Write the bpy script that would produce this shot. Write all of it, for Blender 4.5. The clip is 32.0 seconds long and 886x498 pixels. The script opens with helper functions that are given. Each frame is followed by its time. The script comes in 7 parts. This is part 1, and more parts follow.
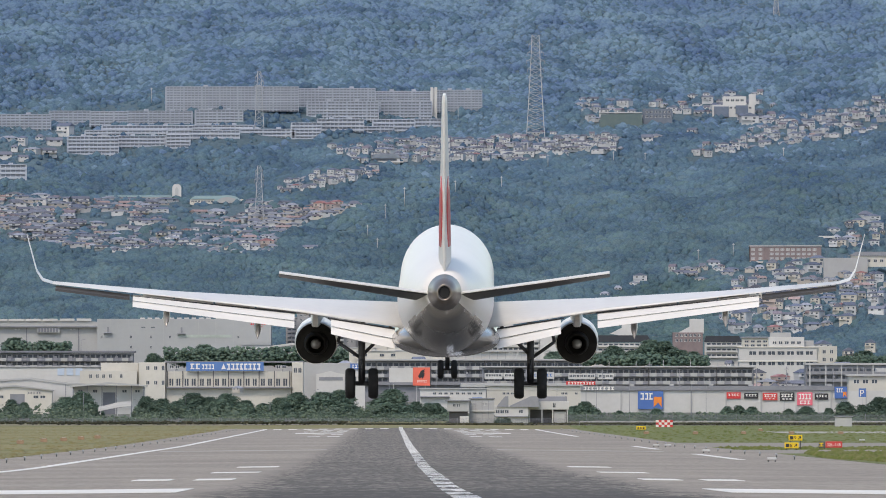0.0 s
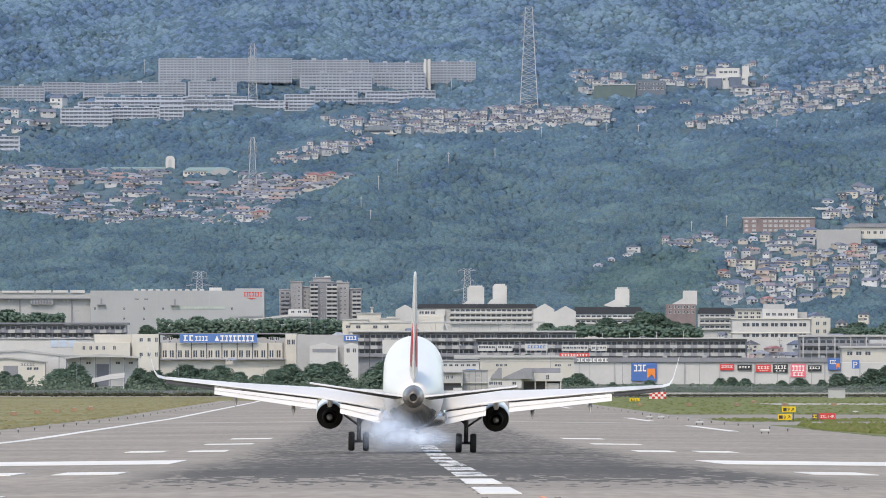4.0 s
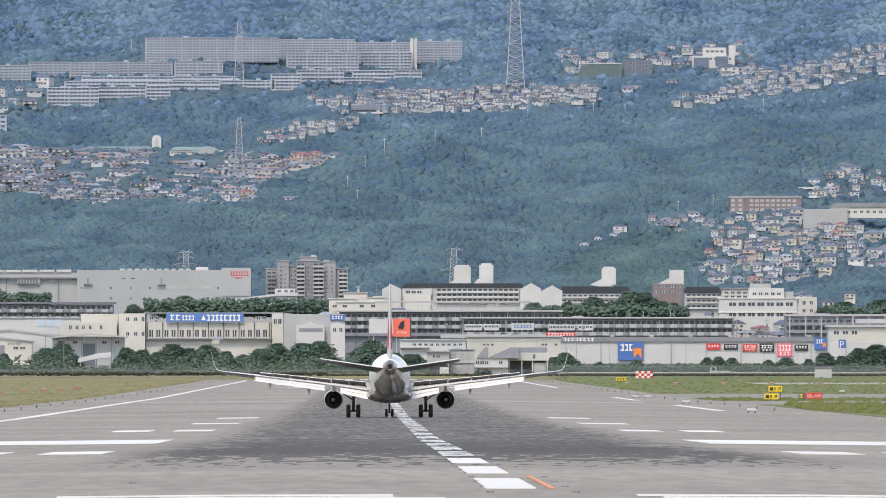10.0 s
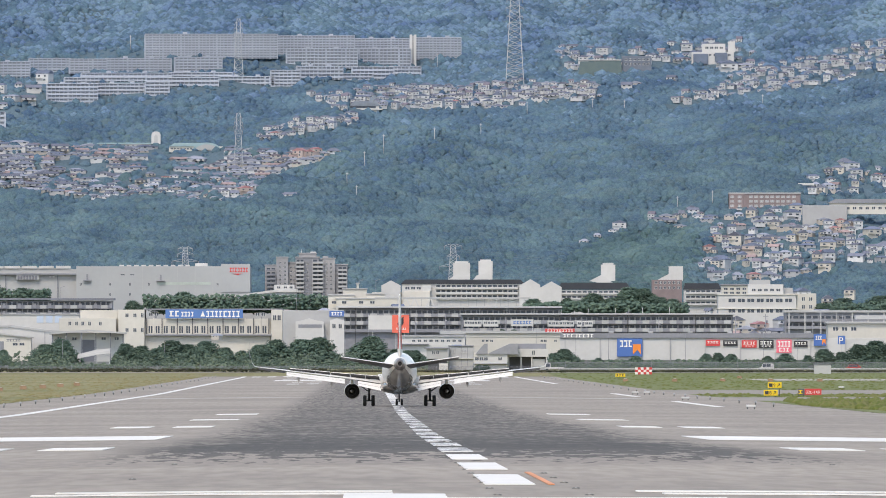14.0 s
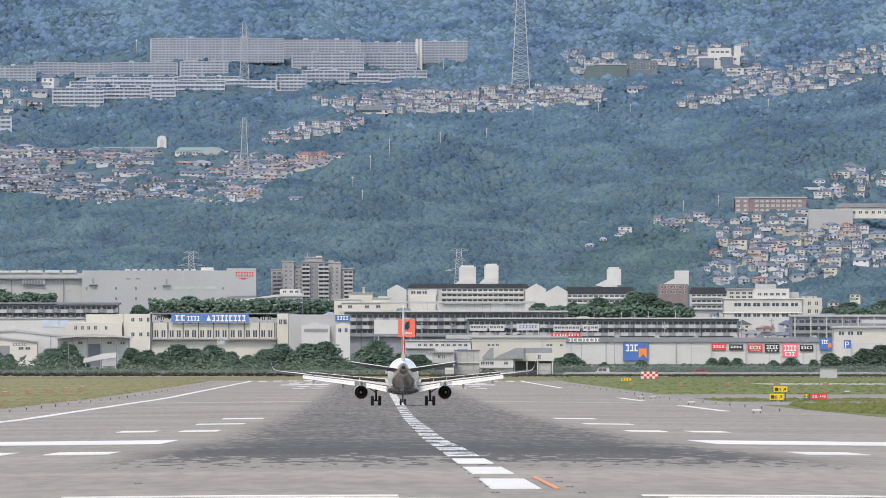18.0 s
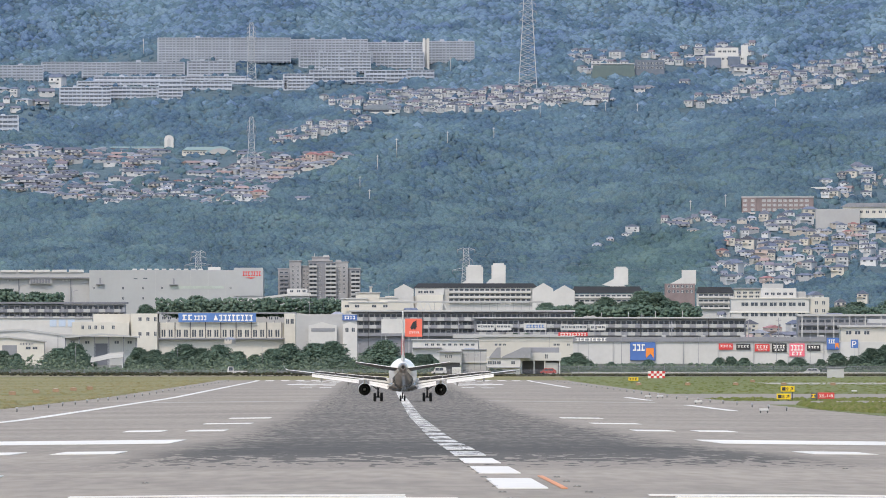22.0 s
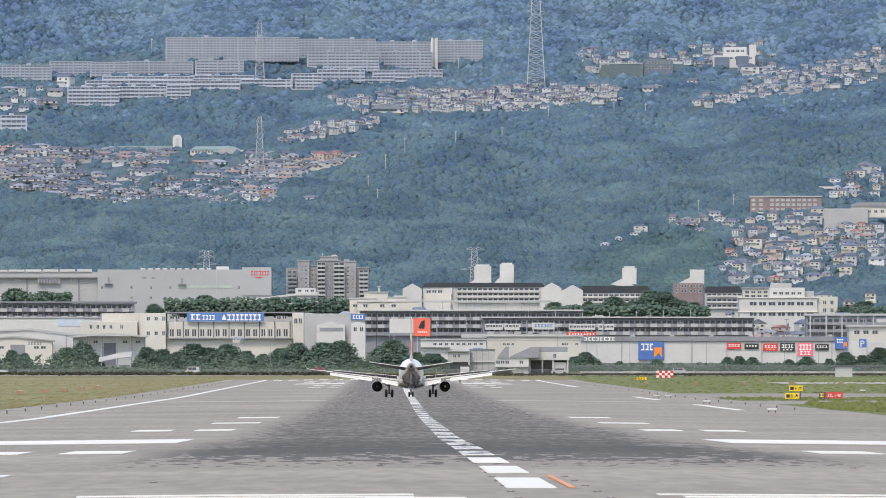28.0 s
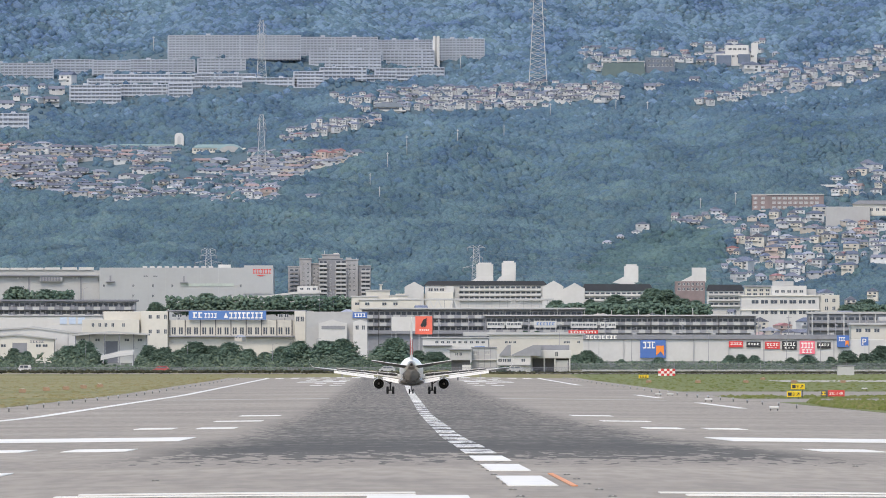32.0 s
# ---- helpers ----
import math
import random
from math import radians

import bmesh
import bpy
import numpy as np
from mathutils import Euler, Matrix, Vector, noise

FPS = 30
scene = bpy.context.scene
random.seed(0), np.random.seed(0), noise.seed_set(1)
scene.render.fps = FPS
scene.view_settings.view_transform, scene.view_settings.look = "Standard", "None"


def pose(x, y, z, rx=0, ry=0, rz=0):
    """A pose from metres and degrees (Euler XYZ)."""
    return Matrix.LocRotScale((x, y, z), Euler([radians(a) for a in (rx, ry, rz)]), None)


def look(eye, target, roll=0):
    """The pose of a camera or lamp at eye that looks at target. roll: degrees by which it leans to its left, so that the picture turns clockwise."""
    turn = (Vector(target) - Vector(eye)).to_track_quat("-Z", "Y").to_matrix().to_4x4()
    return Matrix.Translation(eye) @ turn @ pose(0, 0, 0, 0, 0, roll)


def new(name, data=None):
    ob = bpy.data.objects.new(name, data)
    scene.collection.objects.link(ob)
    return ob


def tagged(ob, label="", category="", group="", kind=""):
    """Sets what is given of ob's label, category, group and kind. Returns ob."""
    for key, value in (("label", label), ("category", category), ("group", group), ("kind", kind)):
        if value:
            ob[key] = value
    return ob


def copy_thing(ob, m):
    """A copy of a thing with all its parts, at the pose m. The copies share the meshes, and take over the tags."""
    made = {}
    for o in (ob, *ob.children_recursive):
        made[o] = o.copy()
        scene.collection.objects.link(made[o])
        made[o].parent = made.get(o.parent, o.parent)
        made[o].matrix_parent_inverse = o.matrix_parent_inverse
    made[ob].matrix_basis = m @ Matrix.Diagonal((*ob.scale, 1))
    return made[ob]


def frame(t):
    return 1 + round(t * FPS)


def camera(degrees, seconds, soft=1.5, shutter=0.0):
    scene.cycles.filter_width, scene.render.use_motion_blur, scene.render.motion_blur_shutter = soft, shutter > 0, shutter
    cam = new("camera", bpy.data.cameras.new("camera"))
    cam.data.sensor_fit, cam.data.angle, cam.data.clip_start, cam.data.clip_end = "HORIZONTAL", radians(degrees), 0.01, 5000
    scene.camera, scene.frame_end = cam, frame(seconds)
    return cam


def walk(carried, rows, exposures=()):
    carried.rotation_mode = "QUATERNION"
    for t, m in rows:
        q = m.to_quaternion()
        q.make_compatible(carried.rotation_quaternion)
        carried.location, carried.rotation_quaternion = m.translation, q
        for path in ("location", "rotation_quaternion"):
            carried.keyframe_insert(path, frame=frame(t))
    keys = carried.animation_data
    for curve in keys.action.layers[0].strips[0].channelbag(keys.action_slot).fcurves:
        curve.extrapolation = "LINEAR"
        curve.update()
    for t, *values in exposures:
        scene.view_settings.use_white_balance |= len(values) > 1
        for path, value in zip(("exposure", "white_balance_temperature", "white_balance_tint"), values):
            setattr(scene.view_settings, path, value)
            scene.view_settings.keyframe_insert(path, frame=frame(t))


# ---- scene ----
# The camera stands on the bank behind the runway's end and only turns.
# View marks: u to the right and v down are pixel places in the camera's last view, 1/25000 of a radian each; (693, 636)
# lies level and straight along the runway.
F = 25000.0
EYE = 4.3
cam = camera(math.degrees(2 * math.atan(784 / F)), 32.0, soft=0.95)


def aim(du, dv):
    """Pose of the camera, from how far the view has moved against its last moment."""
    yaw = math.degrees(math.atan((784 - du - 693) / F))
    tilt = math.degrees(math.atan((636 - (441 - dv)) / F))
    return pose(0, 0, EYE, 90 + tilt, 0, -yaw)


TURNS = [  # seconds, shift along u and v
    (0, -4.2, 90.7), (0.5, -2.3, 75), (1, 0, 62.8), (1.5, -1.5, 36.8), (2, -1.1, 36.7), (2.5, -4.6, 36.8), (3, -9.2, 38.3), (3.5, -15.3, 38.3),
    (5.5, -16.8, 61.2), (6, -18.4, 67), (6.5, -18.4, 73.5), (7, -18.4, 87.7), (7.5, -16.8, 101.1), (8, -15.7, 113.7), (8.5, -18.4, 119.4),
    (8.7, -21, 89), (9, -26.4, 38.7), (9.2, -30, 24), (9.5, -35.2, 15.7), (10, -39.8, 4.2), (10.5, -45.2, -7.6), (11, -49, -10.7),
    (11.5, -45.9, -15.3), (12, -47.5, -15.3), (12.5, -47.5, -10.7), (13, -47, -6.5), (13.5, -41.3, -5.7), (14, -41, -2.5), (14.5, -38.3, 1),
    (16.5, -33.7, 3.1), (17, -33.2, 3.1), (17.5, -31.6, 4), (18, -30.6, 5), (18.5, -29.1, 5.6), (19, -27.5, 5), (19.5, -26, 4.2), (20, -24, 3.1),
    (20.5, -19.9, 3.1), (21, -17.4, 3.1), (21.5, -18, 3.3), (22, -18, 4.2), (22.5, -16.8, 3.3), (23, -16.5, 2.9), (23.5, -15.3, 3.1),
    (24, -13.8, 3.1), (24.5, -11.8, 3.4), (25, -9.2, 4.2), (25.5, -7.9, 4.2), (27.5, -4.6, 4.2), (28, -3.4, 3.3), (28.5, -2.4, 2.8), (29, 0, 2.8),
    (29.5, 1.5, 2), (30, 3.1, 2.7), (30.5, 4.2, 2.5), (31, 3.1, 1.5), (31.5, 1.5, 0.4), (32, 0, 0)]
walk(cam, [(t, aim(du, dv)) for t, du, dv in TURNS], exposures=[(t, e, 7520, 12) for t, e in ((0, 0.56), (1, 0.60), (2, 0.67), (3.5, 0.77), (6, 0.87), (32, 0.87))])

# ---- light: a bright overcast sky ----
world = bpy.data.worlds.new("sky")
scene.world = world
world.use_nodes = True
sky = world.node_tree.nodes.new("ShaderNodeTexSky")
sky.sky_type, sky.sun_disc = "NISHITA", False
sky.sun_elevation, sky.sun_rotation = radians(52), radians(200)
sky.dust_density, sky.air_density, sky.ozone_density = 1.0, 1.0, 1.5
back = world.node_tree.nodes["Background"]
back.inputs["Strength"].default_value = 0.15
world.node_tree.links.new(sky.outputs[0], back.inputs["Color"])
sun = new("sun", bpy.data.lights.new("sun", "SUN"))
sun.data.energy, sun.data.angle, sun.data.color = 1.2, radians(14), (1.0, 0.95, 0.88)
sun.matrix_world = look((0, 0, 0), (0.34 * 0.6, 0.94 * 0.6, -0.79))


# ---- materials ----
def surface(name, color, rough=0.7, metal=0.0, scale=1.0, vary=0.15, bump=0.0, second=None, tone=0.0, stretch=(1, 1, 1), coords="Object"):
    """Two scales of noise over a base colour. second: another colour of the same surface; tone: how much each object differs."""
    m = bpy.data.materials.new(name)
    m.use_nodes = True
    n, l = m.node_tree.nodes, m.node_tree.links
    b = n["Principled BSDF"]
    b.inputs["Roughness"].default_value, b.inputs["Metallic"].default_value = rough, metal
    tc, mp = n.new("ShaderNodeTexCoord"), n.new("ShaderNodeMapping")
    mp.inputs["Scale"].default_value = stretch
    l.new(tc.outputs[coords], mp.inputs[0])
    big, small = n.new("ShaderNodeTexNoise"), n.new("ShaderNodeTexNoise")
    big.inputs["Scale"].default_value, small.inputs["Scale"].default_value = scale, scale * 9
    big.inputs["Detail"].default_value, small.inputs["Detail"].default_value = 5, 4
    l.new(mp.outputs[0], big.inputs["Vector"]), l.new(mp.outputs[0], small.inputs["Vector"])
    add = n.new("ShaderNodeMath")
    add.operation = "MULTIPLY_ADD"
    add.inputs[1].default_value = 0.4
    l.new(small.outputs["Fac"], add.inputs[0]), l.new(big.outputs["Fac"], add.inputs[2])
    ramp = n.new("ShaderNodeValToRGB")
    ramp.color_ramp.elements[0].position, ramp.color_ramp.elements[1].position = 0.45, 0.95
    other = second or tuple(c * (1 - 2 * vary) for c in color)
    ramp.color_ramp.elements[0].color, ramp.color_ramp.elements[1].color = (*other, 1), (*color, 1)
    l.new(add.outputs[0], ramp.inputs[0])
    out = ramp.outputs[0]
    if tone:
        info, hsv, rng = n.new("ShaderNodeObjectInfo"), n.new("ShaderNodeHueSaturation"), n.new("ShaderNodeMapRange")
        rng.inputs["To Min"].default_value, rng.inputs["To Max"].default_value = 1 - tone, 1 + tone
        l.new(info.outputs["Random"], rng.inputs[0]), l.new(rng.outputs[0], hsv.inputs["Value"]), l.new(out, hsv.inputs["Color"])
        out = hsv.outputs[0]
    l.new(out, b.inputs["Base Color"])
    if bump:
        bp = n.new("ShaderNodeBump")
        bp.inputs["Strength"].default_value, bp.inputs["Distance"].default_value = bump, 0.3 / scale
        l.new(small.outputs["Fac"], bp.inputs["Height"]), l.new(bp.outputs[0], b.inputs["Normal"])
    return m


def leafy(name, colors, scale=1.6, rough=0.85, tone=False, deep=0.62, relief=0.6):
    """Foliage: each joined clump takes its own tone, with lit and hazed leaf tints by noise."""
    m = bpy.data.materials.new(name)
    m.use_nodes = True
    n, l = m.node_tree.nodes, m.node_tree.links
    b = n["Principled BSDF"]
    b.inputs["Roughness"].default_value = rough
    b.inputs["Specular IOR Level"].default_value = 0.2
    geo, ramp = n.new("ShaderNodeNewGeometry"), n.new("ShaderNodeValToRGB")
    ramp.color_ramp.elements.remove(ramp.color_ramp.elements[1])
    for i, c in enumerate(colors):
        e = ramp.color_ramp.elements[0] if i == 0 else ramp.color_ramp.elements.new(i / (len(colors) - 1))
        e.color = (*c, 1)
    l.new(geo.outputs["Random Per Island"], ramp.inputs[0])
    tc, nz, big = n.new("ShaderNodeTexCoord"), n.new("ShaderNodeTexNoise"), n.new("ShaderNodeTexNoise")
    nz.inputs["Scale"].default_value, nz.inputs["Detail"].default_value = scale, 6
    big.inputs["Scale"].default_value = scale * 0.025
    l.new(tc.outputs["Object"], nz.inputs["Vector"]), l.new(tc.outputs["Object"], big.inputs["Vector"])
    both = n.new("ShaderNodeMath")
    both.operation = "MULTIPLY_ADD"
    both.inputs[1].default_value = 0.95
    l.new(big.outputs["Fac"], both.inputs[0]), l.new(nz.outputs["Fac"], both.inputs[2])
    rng, hsv = n.new("ShaderNodeMapRange"), n.new("ShaderNodeHueSaturation")
    rng.inputs["From Min"].default_value, rng.inputs["From Max"].default_value = 0.72, 1.22
    rng.inputs["To Min"].default_value, rng.inputs["To Max"].default_value = deep, 2 - deep
    l.new(both.outputs[0], rng.inputs[0]), l.new(rng.outputs[0], hsv.inputs["Value"]), l.new(ramp.outputs[0], hsv.inputs["Color"])
    # Low noise turns bluer like hazed shade, high noise greener like sunlit leaves.
    tint = n.new("ShaderNodeMapRange")
    for i, q in enumerate((0.72, 1.22, 0.508, 0.474)):
        tint.inputs[i + 1].default_value = q
    l.new(both.outputs[0], tint.inputs[0]), l.new(tint.outputs[0], hsv.inputs["Hue"])
    fade = n.new("ShaderNodeMapRange")
    for i, q in enumerate((0.72, 1.22, 1.15, 0.88)):
        fade.inputs[i + 1].default_value = q
    l.new(both.outputs[0], fade.inputs[0]), l.new(fade.outputs[0], hsv.inputs["Saturation"])
    info, own = n.new("ShaderNodeObjectInfo"), n.new("ShaderNodeHueSaturation")
    lift = n.new("ShaderNodeMapRange")
    lift.inputs["To Min"].default_value, lift.inputs["To Max"].default_value = 0.75, 1.25
    l.new(info.outputs["Random"], lift.inputs[0]), l.new(lift.outputs[0], own.inputs["Value"]), l.new(hsv.outputs[0], own.inputs["Color"])
    l.new((own if tone else hsv).outputs[0], b.inputs["Base Color"])
    thin, blend = n.new("ShaderNodeBsdfTranslucent"), n.new("ShaderNodeMixShader")
    blend.inputs[0].default_value = 0.15
    l.new((own if tone else hsv).outputs[0], thin.inputs["Color"])
    l.new(b.outputs[0], blend.inputs[1]), l.new(thin.outputs[0], blend.inputs[2]), l.new(blend.outputs[0], n["Material Output"].inputs["Surface"])
    bp = n.new("ShaderNodeBump")
    bp.inputs["Strength"].default_value, bp.inputs["Distance"].default_value = 1.0, relief
    l.new(nz.outputs["Fac"], bp.inputs["Height"]), l.new(bp.outputs[0], b.inputs["Normal"])
    return m


def glass(name, color, rough=0.12):
    m = bpy.data.materials.new(name)
    m.use_nodes = True
    b = m.node_tree.nodes["Principled BSDF"]
    b.inputs["Base Color"].default_value, b.inputs["Roughness"].default_value = (*color, 1), rough
    b.inputs["Specular IOR Level"].default_value = 0.5
    return m


GRASS = surface("dry_grass", (0.275, 0.235, 0.115), 0.95, scale=0.012, second=(0.165, 0.17, 0.065), bump=0.3)
GREEN_GRASS = surface("green_grass", (0.18, 0.195, 0.072), 0.95, scale=0.03, second=(0.135, 0.168, 0.05), bump=0.5)
# Hill soil is coloured like the hazed leaves, so gaps between crowns stay light.
EARTH = surface("hazed_hill_soil", (0.095, 0.155, 0.19), 0.95, scale=0.08, vary=0.15, bump=0.5)
TOWN_GROUND = surface("town_ground", (0.16, 0.16, 0.15), 0.95, scale=0.05, second=(0.08, 0.10, 0.06))
PAINT_WHITE = surface("runway_paint", (0.80, 0.785, 0.745), 0.85, scale=0.25, vary=0.08, stretch=(1, 0.15, 1))
PAINT_WORN = surface("worn_paint", (0.74, 0.73, 0.70), 0.7, scale=1.6, second=(0.13, 0.125, 0.12), stretch=(1, 0.22, 1), bump=0.0)
for e, q in zip(PAINT_WORN.node_tree.nodes["Color Ramp"].color_ramp.elements, (0.64, 0.72)):
    e.position = q
PAINT_ORANGE = surface("orange_paint", (0.75, 0.30, 0.13), 0.6, scale=0.4, vary=0.1)
WHITE = surface("white_wall", (0.56, 0.558, 0.55), 0.75, scale=0.12, vary=0.08, tone=0.06)
CREAM = surface("cream_wall", (0.59, 0.57, 0.52), 0.8, scale=0.12, vary=0.08, tone=0.08)
PALE = surface("pale_grey_wall", (0.42, 0.425, 0.43), 0.8, scale=0.12, vary=0.08, tone=0.08)
GREY = surface("grey_concrete", (0.27, 0.28, 0.31), 0.85, scale=0.15, vary=0.15, tone=0.06)
DARK_GREY = surface("dark_grey_metal", (0.10, 0.10, 0.11), 0.6, scale=0.3, vary=0.15)
SLATE = surface("slate_grey_render", (0.19, 0.20, 0.235), 0.7, scale=0.3, vary=0.12)
# Pale tone for some of the window panes.
PALE_PANE = surface("pale_window", (0.42, 0.43, 0.45), 0.3, scale=0.8, vary=0.2)
BROWN = surface("brown_tile", (0.265, 0.21, 0.212), 0.8, scale=0.4, vary=0.15)
RED = surface("red_sign", (0.62, 0.05, 0.05), 0.5, scale=0.5, vary=0.06)
CORAL = surface("coral_sign", (0.78, 0.15, 0.10), 0.5, scale=0.5, vary=0.06)
PINK = surface("pink_sign", (0.80, 0.16, 0.22), 0.5, scale=0.5, vary=0.06)
BLUE = surface("blue_sign", (0.06, 0.15, 0.42), 0.5, scale=0.5, vary=0.06)
DARK_ROOF = surface("dark_slate_roof", (0.035, 0.04, 0.052), 0.6, scale=0.5, vary=0.15)
PALE_BLUE = surface("faded_blue_sign", (0.47, 0.56, 0.68), 0.6, scale=0.5, vary=0.06)
SKYBLUE = surface("light_blue_sign", (0.08, 0.19, 0.46), 0.5, scale=0.5, vary=0.06)
BLACK = surface("black_sign", (0.025, 0.025, 0.03), 0.5, scale=0.5, vary=0.1)
YELLOW = surface("yellow_sign", (0.80, 0.55, 0.02), 0.5, scale=0.5, vary=0.06)
ORANGE = surface("orange_sign", (0.85, 0.25, 0.04), 0.5, scale=0.5, vary=0.06)
PANE = glass("window_glass", (0.04, 0.055, 0.08), 0.3)
# Plain grey tones for the overhead wires and the pylons.
CABLE = surface("grey_cable", (0.20, 0.225, 0.25), 0.6, scale=0.6, vary=0.1)
PYLON = surface("pale_pylon_steel", (0.44, 0.46, 0.48), 0.6, 0.1, scale=0.6, vary=0.1)
HALL = surface("hall_panel", (0.375, 0.39, 0.40), 0.7, scale=0.1, vary=0.06)
STEEL = surface("pylon_steel", (0.50, 0.51, 0.52), 0.55, 0.1, scale=0.6, vary=0.1)
FUSELAGE = surface("white_gloss_paint", (0.81, 0.78, 0.745), 0.3, scale=0.35, vary=0.035)
WING_GREY = surface("light_grey_wing_paint", (0.76, 0.745, 0.715), 0.35, scale=0.5, vary=0.06)
for m in (FUSELAGE, WING_GREY):
    m.node_tree.nodes["Principled BSDF"].inputs["Specular IOR Level"].default_value = 0.3
# Grey belly paint, darkened and browned to stand in for the runway's reflection.
BELLY = surface("browned_grey_belly", (0.46, 0.43, 0.40), 0.14, 0.35, scale=0.6, vary=0.12)
BARE = surface("bare_metal", (0.31, 0.275, 0.25), 0.3, 0.7, scale=1.2, vary=0.12)
# Dark tone painted for the shaded undersides of tailplane, aileron and spoilers.
SHADED_UNDERSIDE = surface("shaded_underside", (0.075, 0.075, 0.08), 0.45, scale=0.8, vary=0.12)
TYRE = surface("tyre_rubber", (0.018, 0.018, 0.019), 0.85, scale=4, vary=0.2, bump=0.2)
STRUT = surface("gear_steel", (0.07, 0.07, 0.075), 0.5, 0.4, scale=3, vary=0.2)
DUCT_DARK = surface("dark_duct_metal", (0.03, 0.028, 0.026), 0.6, 0.6, scale=3, vary=0.2)
TAIL_RED = surface("red_tail_paint", (0.60, 0.03, 0.04), 0.3, scale=0.6, vary=0.05)
# Blue distance haze is mixed into the leaf colours, more with distance.
LOW_FOREST = leafy("hazed_lower_leaves", [(0.084, 0.141, 0.194), (0.094, 0.158, 0.196), (0.080, 0.135, 0.196), (0.102, 0.167, 0.186), (0.088, 0.148, 0.201), (0.106, 0.161, 0.186), (0.084, 0.141, 0.203)], scale=1.9, deep=0.76, relief=0.3)
KNOLL_WOOD = leafy("hazed_knoll_leaves", [(0.080, 0.138, 0.164), (0.090, 0.152, 0.164), (0.076, 0.130, 0.164), (0.098, 0.160, 0.160), (0.083, 0.141, 0.170)], scale=1.9, deep=0.76, relief=0.3)
FOREST = leafy("hazed_forest_leaves", [(0.087, 0.148, 0.223), (0.095, 0.163, 0.226), (0.083, 0.141, 0.223), (0.104, 0.169, 0.218), (0.091, 0.154, 0.233), (0.106, 0.163, 0.216), (0.087, 0.148, 0.233)], scale=1.9, deep=0.78, relief=0.3)
FAR_FOREST = leafy("hazed_far_leaves", [(0.133, 0.207, 0.324), (0.143, 0.223, 0.328), (0.128, 0.196, 0.319), (0.151, 0.228, 0.321), (0.137, 0.213, 0.332)], scale=1.9, deep=0.85, relief=0.25)
LEAVES = leafy("roadside_leaves", [(0.097, 0.153, 0.128), (0.110, 0.169, 0.137), (0.129, 0.190, 0.144), (0.102, 0.158, 0.135)], scale=4.0, tone=True, deep=0.82, relief=0.15)
SHRUBS = leafy("shrub_leaves", [(0.092, 0.132, 0.109), (0.110, 0.156, 0.120), (0.144, 0.194, 0.128), (0.096, 0.131, 0.114), (0.126, 0.177, 0.124)], scale=4.0, deep=0.65, relief=0.15)
BARK = surface("bark", (0.10, 0.08, 0.06), 0.9, scale=3, vary=0.2)


